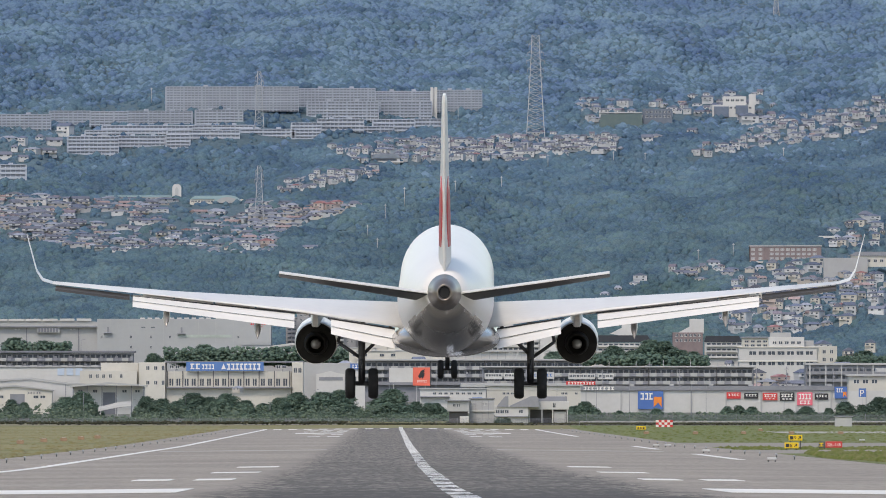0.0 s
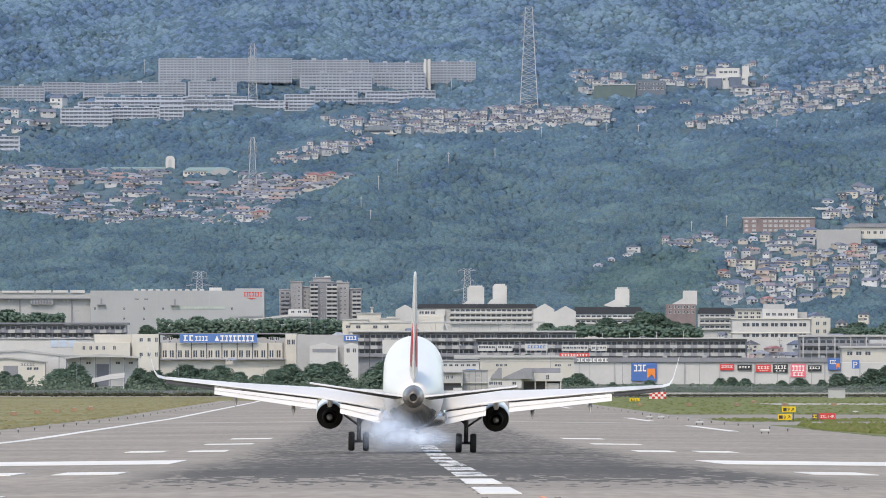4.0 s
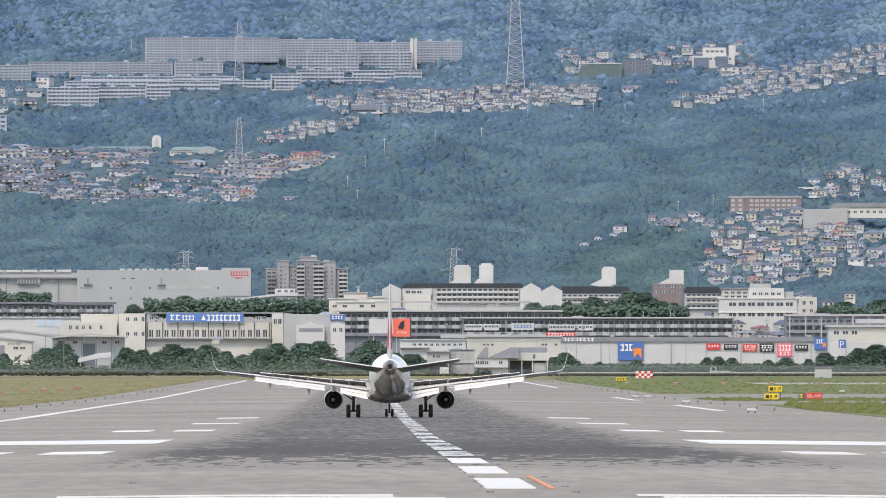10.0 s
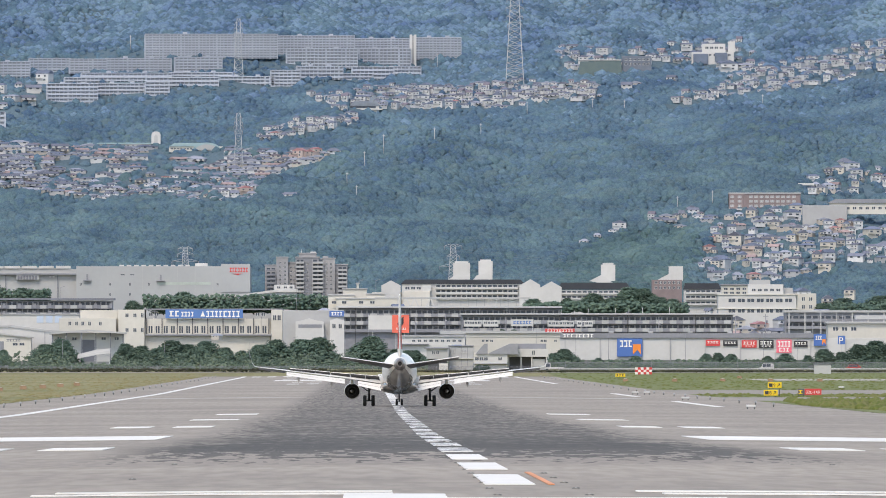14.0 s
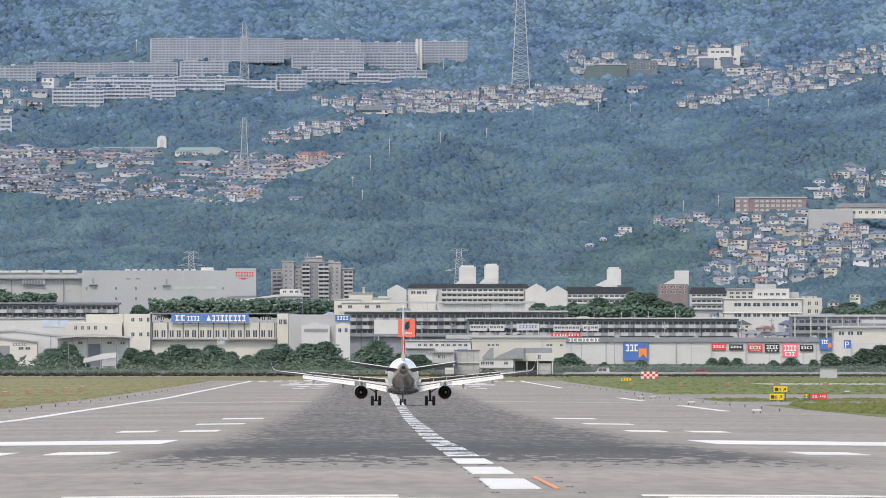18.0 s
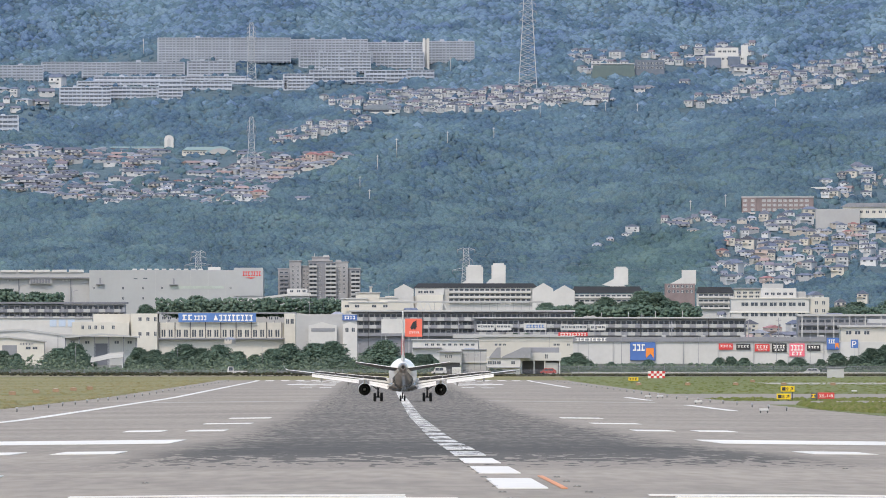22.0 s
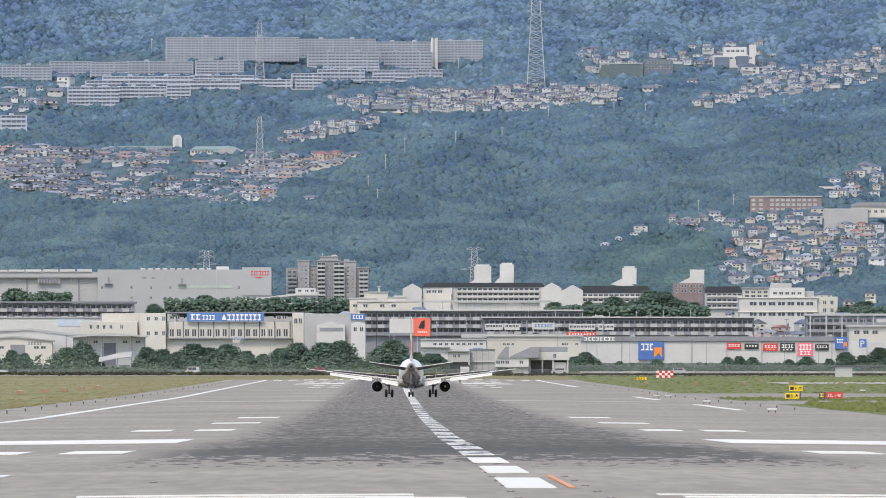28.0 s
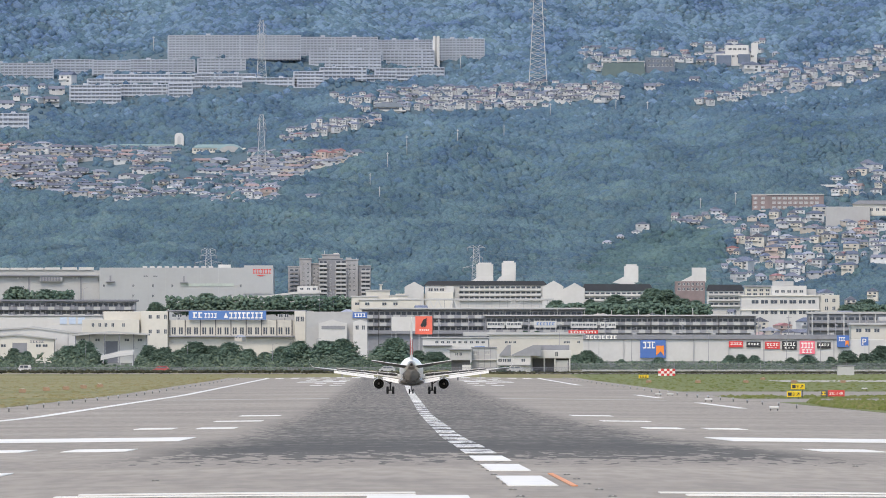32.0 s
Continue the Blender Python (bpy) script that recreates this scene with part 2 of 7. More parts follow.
def tarmac():
    """Weathered grooved asphalt, with the black rubber of landings along the middle."""
    m = surface("runway_asphalt", (0.328, 0.287, 0.240), 0.85, scale=0.03, second=(0.268, 0.234, 0.196), bump=0.1)
    n, l = m.node_tree.nodes, m.node_tree.links
    b = n["Principled BSDF"]
    base = b.inputs["Base Color"].links[0].from_socket
    tc, sep = n.new("ShaderNodeTexCoord"), n.new("ShaderNodeSeparateXYZ")
    l.new(tc.outputs["Object"], sep.inputs[0])

    def calc(op, a, c=None, d=None):
        k = n.new("ShaderNodeMath")
        k.operation = op
        for i, v in enumerate((a, c, d)):
            if v is None:
                continue
            if isinstance(v, (int, float)):
                k.inputs[i].default_value = v
            else:
                l.new(v, k.inputs[i])
        return k.outputs[0]

    def span(v, a, c, lo=0.0, hi=1.0):
        k = n.new("ShaderNodeMapRange")
        k.interpolation_type = "SMOOTHSTEP"
        for i, q in enumerate((a, c, lo, hi)):
            k.inputs[i + 1].default_value = q
        l.new(v, k.inputs[0])
        return k.outputs[0]

    def grain(scale, sx, sy, detail=5):
        mp, k = n.new("ShaderNodeMapping"), n.new("ShaderNodeTexNoise")
        mp.inputs["Scale"].default_value = (sx, sy, 1)
        k.inputs["Scale"].default_value, k.inputs["Detail"].default_value = scale, detail
        l.new(tc.outputs["Object"], mp.inputs[0]), l.new(mp.outputs[0], k.inputs["Vector"])
        return k.outputs["Fac"]
    across = calc("ABSOLUTE", calc("SUBTRACT", sep.outputs["X"], 2.55))
    ragged = calc("MULTIPLY_ADD", grain(0.5, 1, 0.06), 6.0, -3.0)
    near = span(calc("MULTIPLY_ADD", grain(1.3, 1, 0.03), 110, sep.outputs["Y"]), 474, 486)
    far = span(sep.outputs["Y"], 560, 1500, 1.0, 0.45)
    wide = span(calc("ADD", across, ragged), 6.6, 9.8, 1.0, 0.0)
    streak = calc("MULTIPLY", span(grain(0.9, 1, 0.05, 6), 0.38, 0.60, 0.72, 1.12), span(grain(2.8, 1, 0.035, 5), 0.40, 0.58, 0.68, 1.22))
    streak = calc("MULTIPLY", streak, span(grain(0.16, 1, 0.3, 4), 0.35, 0.62, 0.75, 1.15))
    rubber = calc("MULTIPLY", calc("MULTIPLY", near, far), calc("MULTIPLY", wide, streak))
    lane = calc("MULTIPLY", span(across, 3, 10, 0.55, 0.0), span(sep.outputs["Y"], 700, 2000, 1.0, 0.4))
    lane = calc("MULTIPLY", calc("MULTIPLY", lane, streak), span(sep.outputs["Y"], 440, 500))
    close = calc("MULTIPLY", span(sep.outputs["Y"], 335, 425, 0.0, 0.2), span(sep.outputs["Y"], 445, 470, 1.0, 0.4))
    edge = calc("MULTIPLY", span(calc("ADD", grain(2.2, 1, 0.05, 3), close), 0.58, 0.61), span(across, 8, 11, 1.0, 0.0))
    edge = calc("MULTIPLY", edge, span(sep.outputs["Y"], 330, 340))
    fresh = calc("MULTIPLY", span(sep.outputs["Y"], 460, 620, 1.38, 0.8), rubber)
    dark = calc("MAXIMUM", calc("MAXIMUM", fresh, lane), edge)
    mix = n.new("ShaderNodeMix")
    mix.data_type = "RGBA"
    l.new(calc("MINIMUM", calc("MULTIPLY", dark, 0.86), 0.9), mix.inputs[0])
    l.new(base, mix.inputs[6])
    mix.inputs[7].default_value = (0.047, 0.042, 0.037, 1)
    joints = calc("MULTIPLY", span(grain(1.2, 0.02, 0.5, 2), 0.6, 0.66, 1.0, 0.86), calc("MULTIPLY", span(grain(2.2, 1, 0.05, 6), 0.3, 0.7, 0.88, 1.12), span(grain(0.4, 0.12, 0.04, 6), 0.35, 0.65, 0.90, 1.08)))
    hsv = n.new("ShaderNodeHueSaturation")
    l.new(joints, hsv.inputs["Value"]), l.new(mix.outputs[2], hsv.inputs["Color"])
    l.new(hsv.outputs[0], b.inputs["Base Color"])
    return m


TARMAC = tarmac()
PALE_JOINT = surface("pale_asphalt_joint", (0.44, 0.41, 0.37), 0.85, scale=0.3, vary=0.1, stretch=(1, 0.2, 1))
TAXI = surface("taxiway_asphalt", (0.298, 0.266, 0.226), 0.88, scale=0.04, vary=0.1)


# ---- building helpers ----
def at(u, v, d):
    """The place d metres along the runway that the camera sees at the view mark (u, v)."""
    return Vector(((u - 693) * d / F, d, EYE + (636 - v) * d / F))


def part(name, bm, material, parent=None, label=""):
    """One mesh object out of a bmesh, under a thing or a part."""
    me = bpy.data.meshes.new(name)
    bm.to_mesh(me)
    bm.free()
    for m in material if isinstance(material, (list, tuple)) else (material,):
        me.materials.append(m)
    ob = new(name, me)
    ob.parent = parent
    return tagged(ob, label) if label else ob


def share(name, ob, parent, m):
    """Another object on the mesh of ob."""
    o = new(name, ob.data)
    o.parent = parent
    o.matrix_basis = m
    return o


def thing(name, m, label, category, group="", kind=""):
    e = new(name)
    e.empty_display_size = 0.5
    e.matrix_basis = m
    return tagged(e, label, category, group, kind)


def box(bm, x0, x1, y0, y1, z0, z1, mat=0):
    v = [bm.verts.new((x, y, z)) for z in (z0, z1) for y in (y0, y1) for x in (x0, x1)]
    for q in ((0, 2, 3, 1), (4, 5, 7, 6), (0, 1, 5, 4), (2, 6, 7, 3), (0, 4, 6, 2), (1, 3, 7, 5)):
        bm.faces.new([v[i] for i in q]).material_index = mat
    return bm


def blk(*a):
    return box(bmesh.new(), *a)


def loft(bm, rings, closed=True, caps=True, smooth=True, mat=0):
    """Skin over rings of equal count."""
    vs = [[bm.verts.new(p) for p in r] for r in rings]
    k = len(vs[0])
    for a, b in zip(vs, vs[1:]):
        for i in range(k if closed else k - 1):
            j = (i + 1) % k
            f = bm.faces.new((a[i], a[j], b[j], b[i]))
            f.smooth, f.material_index = smooth, mat
    if caps:
        bm.faces.new(vs[0][::-1]).material_index = mat
        bm.faces.new(vs[-1]).material_index = mat
    bmesh.ops.recalc_face_normals(bm, faces=bm.faces)
    return bm


def rod(bm, a, b, r, k=6, r2=None):
    a, b = Vector(a), Vector(b)
    q = (b - a).to_track_quat("Z", "Y")
    ring = lambda c, rr: [c + q @ Vector((rr * math.cos(6.2832 * i / k), rr * math.sin(6.2832 * i / k), 0)) for i in range(k)]
    return loft(bm, [ring(a, r), ring(b, r if r2 is None else r2)])


def wheel_rings(w, r, bevel):
    """A tyre's outline round the x axis: rings of (x, radius)."""
    return [(-w / 2, r * 0.55), (-w / 2, r - bevel), (-w / 2 + bevel * 0.7, r - bevel * 0.2), (-w * 0.2, r), (w * 0.2, r),
            (w / 2 - bevel * 0.7, r - bevel * 0.2), (w / 2, r - bevel), (w / 2, r * 0.55)]


def turned_x(bm, prof, k=20, c=(0, 0, 0), caps=True):
    return loft(bm, [[(c[0] + x, c[1] + r * math.cos(6.2832 * i / k), c[2] + r * math.sin(6.2832 * i / k)) for i in range(k)] for x, r in prof], caps=caps)


# ---- ground ----
KNOTS_D = (-200, 0, 150, 270, 370, 470, 600, 750, 900, 1050, 1500, 1820, 3080, 3300, 3700, 4050)
KNOTS_Z = (1.0, 1.4, 2.2, 2.0, 1.69, 1.43, 0.97, 0.73, 0.44, 0.16, 0.0, -0.13, 0.36, 1.4, 6.0, 16.5)


def level(d):
    """Height of the ground along the runway's line."""
    return sum(float(np.interp(d + k, KNOTS_D, KNOTS_Z)) for k in (-60, -30, 0, 30, 60)) / 5


def hump(x, d):
    """Ridges and gullies of the hillside."""
    return 9.0 * noise.noise((x * 0.013, d * 0.008, 3.1)) + 9.0 * (0.25 - abs(noise.noise((x * 0.017 - d * 0.006, d * 0.012, 5.2)))) + 3.0 * noise.noise((x * 0.045 + d * 0.02, d * 0.03, 7.7)) + 0.7 * noise.noise((x * 0.15, d * 0.1, 1.7))


def terrain(x, d):
    if d <= 4050:
        return level(d)
    v = 543 - (d - 4050) * 0.97
    z = EYE + (636 - v) * d / F
    return z + hump(x, d) * min(1, (d - 4050) / 60)


def ground_place(u, v, d0=4050, d1=4895):
    """Where the line of sight at the view mark (u, v) meets the hillside."""
    d = d0
    while d < d1:
        p = at(u, v, d)
        if terrain(p.x, d) >= p.z:
            return p
        d += 1.5
    return at(u, v, d1)


def sheet(name, xs, ds, f, material, smooth=True):
    verts = [(x, d, f(x, d)) for d in ds for x in xs]
    k = len(xs)
    faces = [(r * k + c, r * k + c + 1, (r + 1) * k + c + 1, (r + 1) * k + c) for r in range(len(ds) - 1) for c in range(k - 1)]
    me = bpy.data.meshes.new(name)
    me.from_pydata(verts, [], faces)
    me.polygons.foreach_set("use_smooth", [smooth] * len(faces))
    me.materials.append(material)
    return new(name, me)


# ---- the large structure: ground, pavements, markings ----
def steps(a, b, s):
    k = max(1, int(round((b - a) / s)))
    return [a + (b - a) * i / k for i in range(k + 1)]


def below(x, d):
    """Ground sheet: just under the pavements, and the hill behind."""
    return terrain(x, d) - (0.9 if d < 3300 else 0.15)


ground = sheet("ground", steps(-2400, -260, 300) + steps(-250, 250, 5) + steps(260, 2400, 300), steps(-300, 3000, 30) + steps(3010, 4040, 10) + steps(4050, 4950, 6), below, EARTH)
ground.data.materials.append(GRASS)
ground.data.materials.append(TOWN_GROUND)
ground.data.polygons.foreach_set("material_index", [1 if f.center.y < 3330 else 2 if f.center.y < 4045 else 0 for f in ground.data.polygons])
tagged(ground, "wide flat ground rising into hills", "ground", kind="structure")


def camber(x, d):
    return level(d) - 0.28 * min(1.0, max(0.0, abs(x - 2.55) - 4) / 26)


def pad(name, x0, x1, d0, d1, material, lift, label, dx=4.0, kind="structure", parent=None, skew=0.0):
    """A thin sheet laid over the ground with the runway's camber."""
    ob = sheet(name, steps(x0, x1, dx), steps(d0, d1, 20), lambda x, d: camber(x, d) + lift, material)
    ob.parent = parent
    if kind:
        tagged(ob, label, name.replace("_", " "), kind=kind)
    return ob


runway = pad("runway", -36.0, 41.0, 40, 3090, TARMAC, 0.0, "grey asphalt runway with black tyre rubber along its middle", dx=3.5)
pad("taxiway", 41.0, 300, 60, 1130, TAXI, 0.0, "grey asphalt taxiway and turning pad", dx=20)
pad("taxiway", 41.0, 300, 1500, 1660, TAXI, 0.0, "grey asphalt taxiway beside the runway", dx=20)
pad("taxiway", 41.0, 300, 1810, 2020, TAXI, 0.0, "grey asphalt taxiway beside the runway", dx=20)
pad("grass_strip", -300, -36.0, -100, 3330, GRASS, 0.02, "dry yellow-green mown grass beside the runway", dx=22)
pad("grass_strip", 41.0, 300, 1130, 1500, GREEN_GRASS, 0.02, "green mown grass between taxiways", dx=20)
pad("grass_strip", 41.0, 300, 1660, 1810, GREEN_GRASS, 0.02, "green mown grass between taxiways", dx=20)
pad("grass_strip", 41.0, 300, 2020, 3330, GREEN_GRASS, 0.02, "green mown grass beside the runway", dx=20)
# 170 m deep so that it shows as a thin line from the camera.
pad("service_road", 75.0, 300, 2680, 2850, PALE_JOINT, 0.06, "pale concrete service road across the grass, deepened to show as a line", dx=20)
pad("grass_strip", -36.0, 41.0, 3090, 3330, GRASS, 0.02, "dry grass past the end of the runway", dx=11)


def mark(name, x0, x1, d0, d1, material=None, slope=0.0):
    """One painted marking of the runway, four millimetres thick. Across is measured from the centre line."""
    bm = bmesh.new()
    ds = steps(d0, d1, 20)
    w = x1 - x0
    xs = steps(x0 + 2.55, x1 + 2.55, 3.0)
    top = [[bm.verts.new((x + slope * (d - d0), d, camber(x, d) + 0.022)) for x in xs] for d in ds]
    for a, b in zip(top, top[1:]):
        for i in range(len(xs) - 1):
            bm.faces.new((a[i], a[i + 1], b[i + 1], b[i]))
    ext = bmesh.ops.extrude_face_region(bm, geom=bm.faces[:])
    for v in [g for g in ext["geom"] if isinstance(g, bmesh.types.BMVert)]:
        v.co.z -= 0.018
    bmesh.ops.recalc_face_normals(bm, faces=bm.faces)
    return part(name, bm, material or PAINT_WHITE, runway)


for i in range(58):
    mark("centre_dash", -0.45, 0.45, 254 + 50 * i, 284 + 50 * i, PAINT_WHITE if i < 3 or i > 22 else PAINT_WORN)
for side in (-1, 1):
    for d, bars in ((296, 3), (446, 3), (746, 2), (896, 1), (1047, 1)):
        for b in range(bars):
            wide = 3.0 if bars == 1 else 2.0
            x = 10.75 + b * 3.25
            mark("touchdown_bar", *sorted((side * x, side * (x + wide))), d - 11, d + 11)
    mark("aiming_bar", *sorted((side * 11.0, side * 21.0)), 560, 612)
    mark("side_stripe", *sorted((side * 29.1, side * 30.0)), *((80, 3085) if side < 0 else (2420, 3085)))
    for k in range(8):
        mark("threshold_bar", *sorted((side * (2.7 + 3.3 * k), side * (4.5 + 3.3 * k))), 3030, 3070)
    for d, bars in ((2900, 3), (2760, 3), (2480, 2), (2330, 2)):
        for b in range(bars):
            mark("touchdown_bar", *sorted((side * (10.75 + 3.25 * b), side * (12.75 + 3.25 * b))), d - 12, d + 12)
    mark("aiming_bar", *sorted((side * 11.0, side * 20.0)), 2600, 2660)
mark("side_stripe", 29.1, 30.0, 1690, 1850)
mark("side_stripe", 29.1, 30.0, 1290, 1480)
# Joint strips 22 m deep, sized to show as a thin line from the camera.
for x0, x1 in ((-28, -9.5), (9.5, 28)):
    mark("pavement_joint", x0, x1, 1562, 1584, PALE_JOINT)
mark("taxi_line", 0.69, 0.80, 254, 293, PAINT_ORANGE)
for x0, x1, d0, d1 in ((-7.8, -2.15, 236.6, 238.4), (-8.1, -2.15, 231.8, 233.4), (1.95, 8.0, 236.6, 238.4), (2.3, 8.0, 231.4, 233.2), (-2.95, -1.3, 221.5, 231.0), (-1.3, 3.1, 221.6, 223.0), (2.2, 4.1, 208, 215), (-2.95, -1.2, 206, 212)):
    mark("runway_numeral_stroke", x0, x1, d0, d1)

# ---- the wooded hills ----
VILLAGES = {}
VILLAGES["left_town"] = ((-30, 256), (150, 262), (430, 262), (520, 272), (645, 272), (600, 290), (560, 300), (500, 325), (480, 362), (300, 352), (210, 358), (90, 342), (-30, 325))
VILLAGES["white_strip"] = ((490, 246), (560, 222), (680, 208), (680, 222), (600, 236), (505, 258))
VILLAGES["middle_strip"] = ((590, 176), (700, 158), (860, 160), (900, 150), (1100, 155), (1105, 178), (990, 186), (930, 196), (860, 194), (720, 200), (640, 200))
VILLAGES["upper_right"] = ((1030, 88), (1200, 92), (1290, 74), (1340, 76), (1378, 96), (1370, 128), (1280, 118), (1140, 128), (1030, 130))
VILLAGES["right_ridge"] = ((1205, 186), (1300, 160), (1380, 120), (1470, 112), (1620, 70), (1620, 130), (1480, 158), (1300, 180), (1230, 196))
VILLAGES["right_town"] = ((1180, 402), (1200, 384), (1290, 372), (1330, 385), (1450, 380), (1460, 330), (1530, 296), (1640, 290), (1640, 474), (1500, 484), (1420, 500), (1300, 502), (1262, 465), (1300, 440), (1290, 402))
VILLAGES["blocks"] = ((-30, 96), (180, 100), (296, 66), (520, 60), (770, 66), (855, 68), (858, 104), (785, 132), (600, 162), (520, 158), (340, 170), (330, 185), (120, 192), (110, 205), (-30, 240))


def inside(u, v, poly):
    hit = False
    for (a, b), (c, d) in zip(poly, poly[1:] + poly[:1]):
        if (b > v) != (d > v) and u < (c - a) * (v - b) / (d - b) + a:
            hit = not hit
    return hit


def crown_shapes(sub, count, seed, cut=-0.55, smooth=1.0):
    """Uneven half-round crowns of unit size."""
    out = []
    for i in range(count):
        bm = bmesh.new()
        bmesh.ops.create_icosphere(bm, subdivisions=sub, radius=1)
        for v in bm.verts:
            p = v.co.copy()
            v.co = p * (1 + smooth * 0.45 * noise.noise(p * 1.5 + Vector((seed + i * 9.1, 0, 0))) + smooth * 0.32 * noise.noise(p * 4.3 + Vector((0, i * 5.3, seed))))
            v.co.z *= 0.9
        bmesh.ops.delete(bm, geom=[f for f in bm.faces if f.calc_center_median().z < cut], context="FACES")
        bm.verts.index_update()
        out.append((np.array([v.co for v in bm.verts]), np.array([[v.index for v in f.verts] for f in bm.faces])))
        bm.free()
    return out


def scatter(name, places, shapes, material, label, category, rng, parent=None, kind="stuff", soft=False):
    """Many clumps joined: places of (x, y, z, width, height)."""
    vs, fs, base = [], [], 0
    for x, y, z, w, h in places:
        sv, sf = shapes[rng.randrange(len(shapes))]
        a = rng.random() * 6.2832
        c, s = math.cos(a) * w, math.sin(a) * w
        q = np.empty_like(sv)
        q[:, 0], q[:, 1], q[:, 2] = x + sv[:, 0] * c - sv[:, 1] * s, y + sv[:, 0] * s + sv[:, 1] * c, z + sv[:, 2] * h
        vs.append(q), fs.append(sf + base)
        base += len(sv)
    v, f = np.concatenate(vs).astype(np.float32), np.concatenate(fs).astype(np.int32)
    me = bpy.data.meshes.new(name)
    me.vertices.add(len(v)), me.loops.add(f.size), me.polygons.add(len(f))
    me.vertices.foreach_set("co", v.ravel()), me.loops.foreach_set("vertex_index", f.ravel())
    me.polygons.foreach_set("loop_start", np.arange(0, f.size, 3, dtype=np.int32))
    me.polygons.foreach_set("loop_total", np.full(len(f), 3, dtype=np.int32))
    if soft:
        me.polygons.foreach_set("use_smooth", [True] * len(f))
    me.update(calc_edges=True)
    me.materials.append(material)
    ob = new(name, me)
    ob.parent = parent
    return tagged(ob, label, category, kind=kind) if label else ob


rng = random.Random(11)
near_places, mid_places, far_places, knoll_places = [], [], [], []
KNOLL = ((1040, 470), (1090, 438), (1140, 414), (1215, 400), (1262, 408), (1284, 436), (1256, 470), (1262, 540), (1030, 540))
d = 4052.0
while d < 4905:
    near, deep = d < 4210, d > 4780
    gap = 1.6 if near else 2.7 if deep else 1.75
    x, end = -733 * d / F, 950 * d / F
    while x < end:
        px, pd = x + rng.uniform(-0.9, 0.9), d + rng.uniform(-0.9, 0.9)
        x += gap
        z = terrain(px, pd)
        u, v = 693 + px * F / pd, 636 - (z - EYE) * F / pd
        size = rng.choice((0.7, 0.85, 1.0, 1.0, 1.15, 1.3, 1.65)) * rng.uniform(0.85, 1.15) * (1.2 if near else 2.3 if deep else 1.35) * (1 + 0.4 * noise.noise((px * 0.05, pd * 0.05, 0)))
        if not any(inside(u, v - 3, p) for p in VILLAGES.values()) or (rng.random() < (0.14 if u > 1180 and v > 280 else 0.09) and d < 4700):
            place = (px, pd, z - size * 0.3, size, size * rng.uniform(0.8, 1.25))
            if inside(u + rng.uniform(-9, 9), v + rng.uniform(-9, 9), KNOLL):
                knoll_places.append(place)
            # Farther crowns take the hazier leaf colours more often.
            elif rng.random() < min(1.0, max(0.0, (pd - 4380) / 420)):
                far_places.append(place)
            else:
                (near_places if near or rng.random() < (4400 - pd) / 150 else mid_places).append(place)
        elif d < 4800 and rng.random() < (0.2 if inside(u, v - 3, VILLAGES["blocks"]) else 0.12):
            size *= 0.6
            mid_places.append((px, pd, z - 0.1, size, size * rng.uniform(0.9, 1.3)))
    d += gap * 0.95
scatter("hill_forest", knoll_places, crown_shapes(2, 9, 8.0, -0.15), KNOLL_WOOD, "green broadleaf wood on a low knoll, tinted with blue haze", "forest", rng, soft=True)
scatter("hill_forest", near_places, crown_shapes(2, 9, 1.0, -0.15), LOW_FOREST, "dense broadleaf forest over the lower hillside, tinted with blue haze", "forest", rng, soft=True)
scatter("hill_forest", mid_places, crown_shapes(1, 12, 3.0, -0.7, 0.7), FOREST, "dense broadleaf forest over the upper hillside, tinted with blue haze", "forest", rng, soft=True)
scatter("mountain_forest", far_places, crown_shapes(1, 12, 5.0, -0.7, 0.7), FAR_FOREST, "distant green forest over the mountain, tinted with strong blue haze", "forest", rng, soft=True)


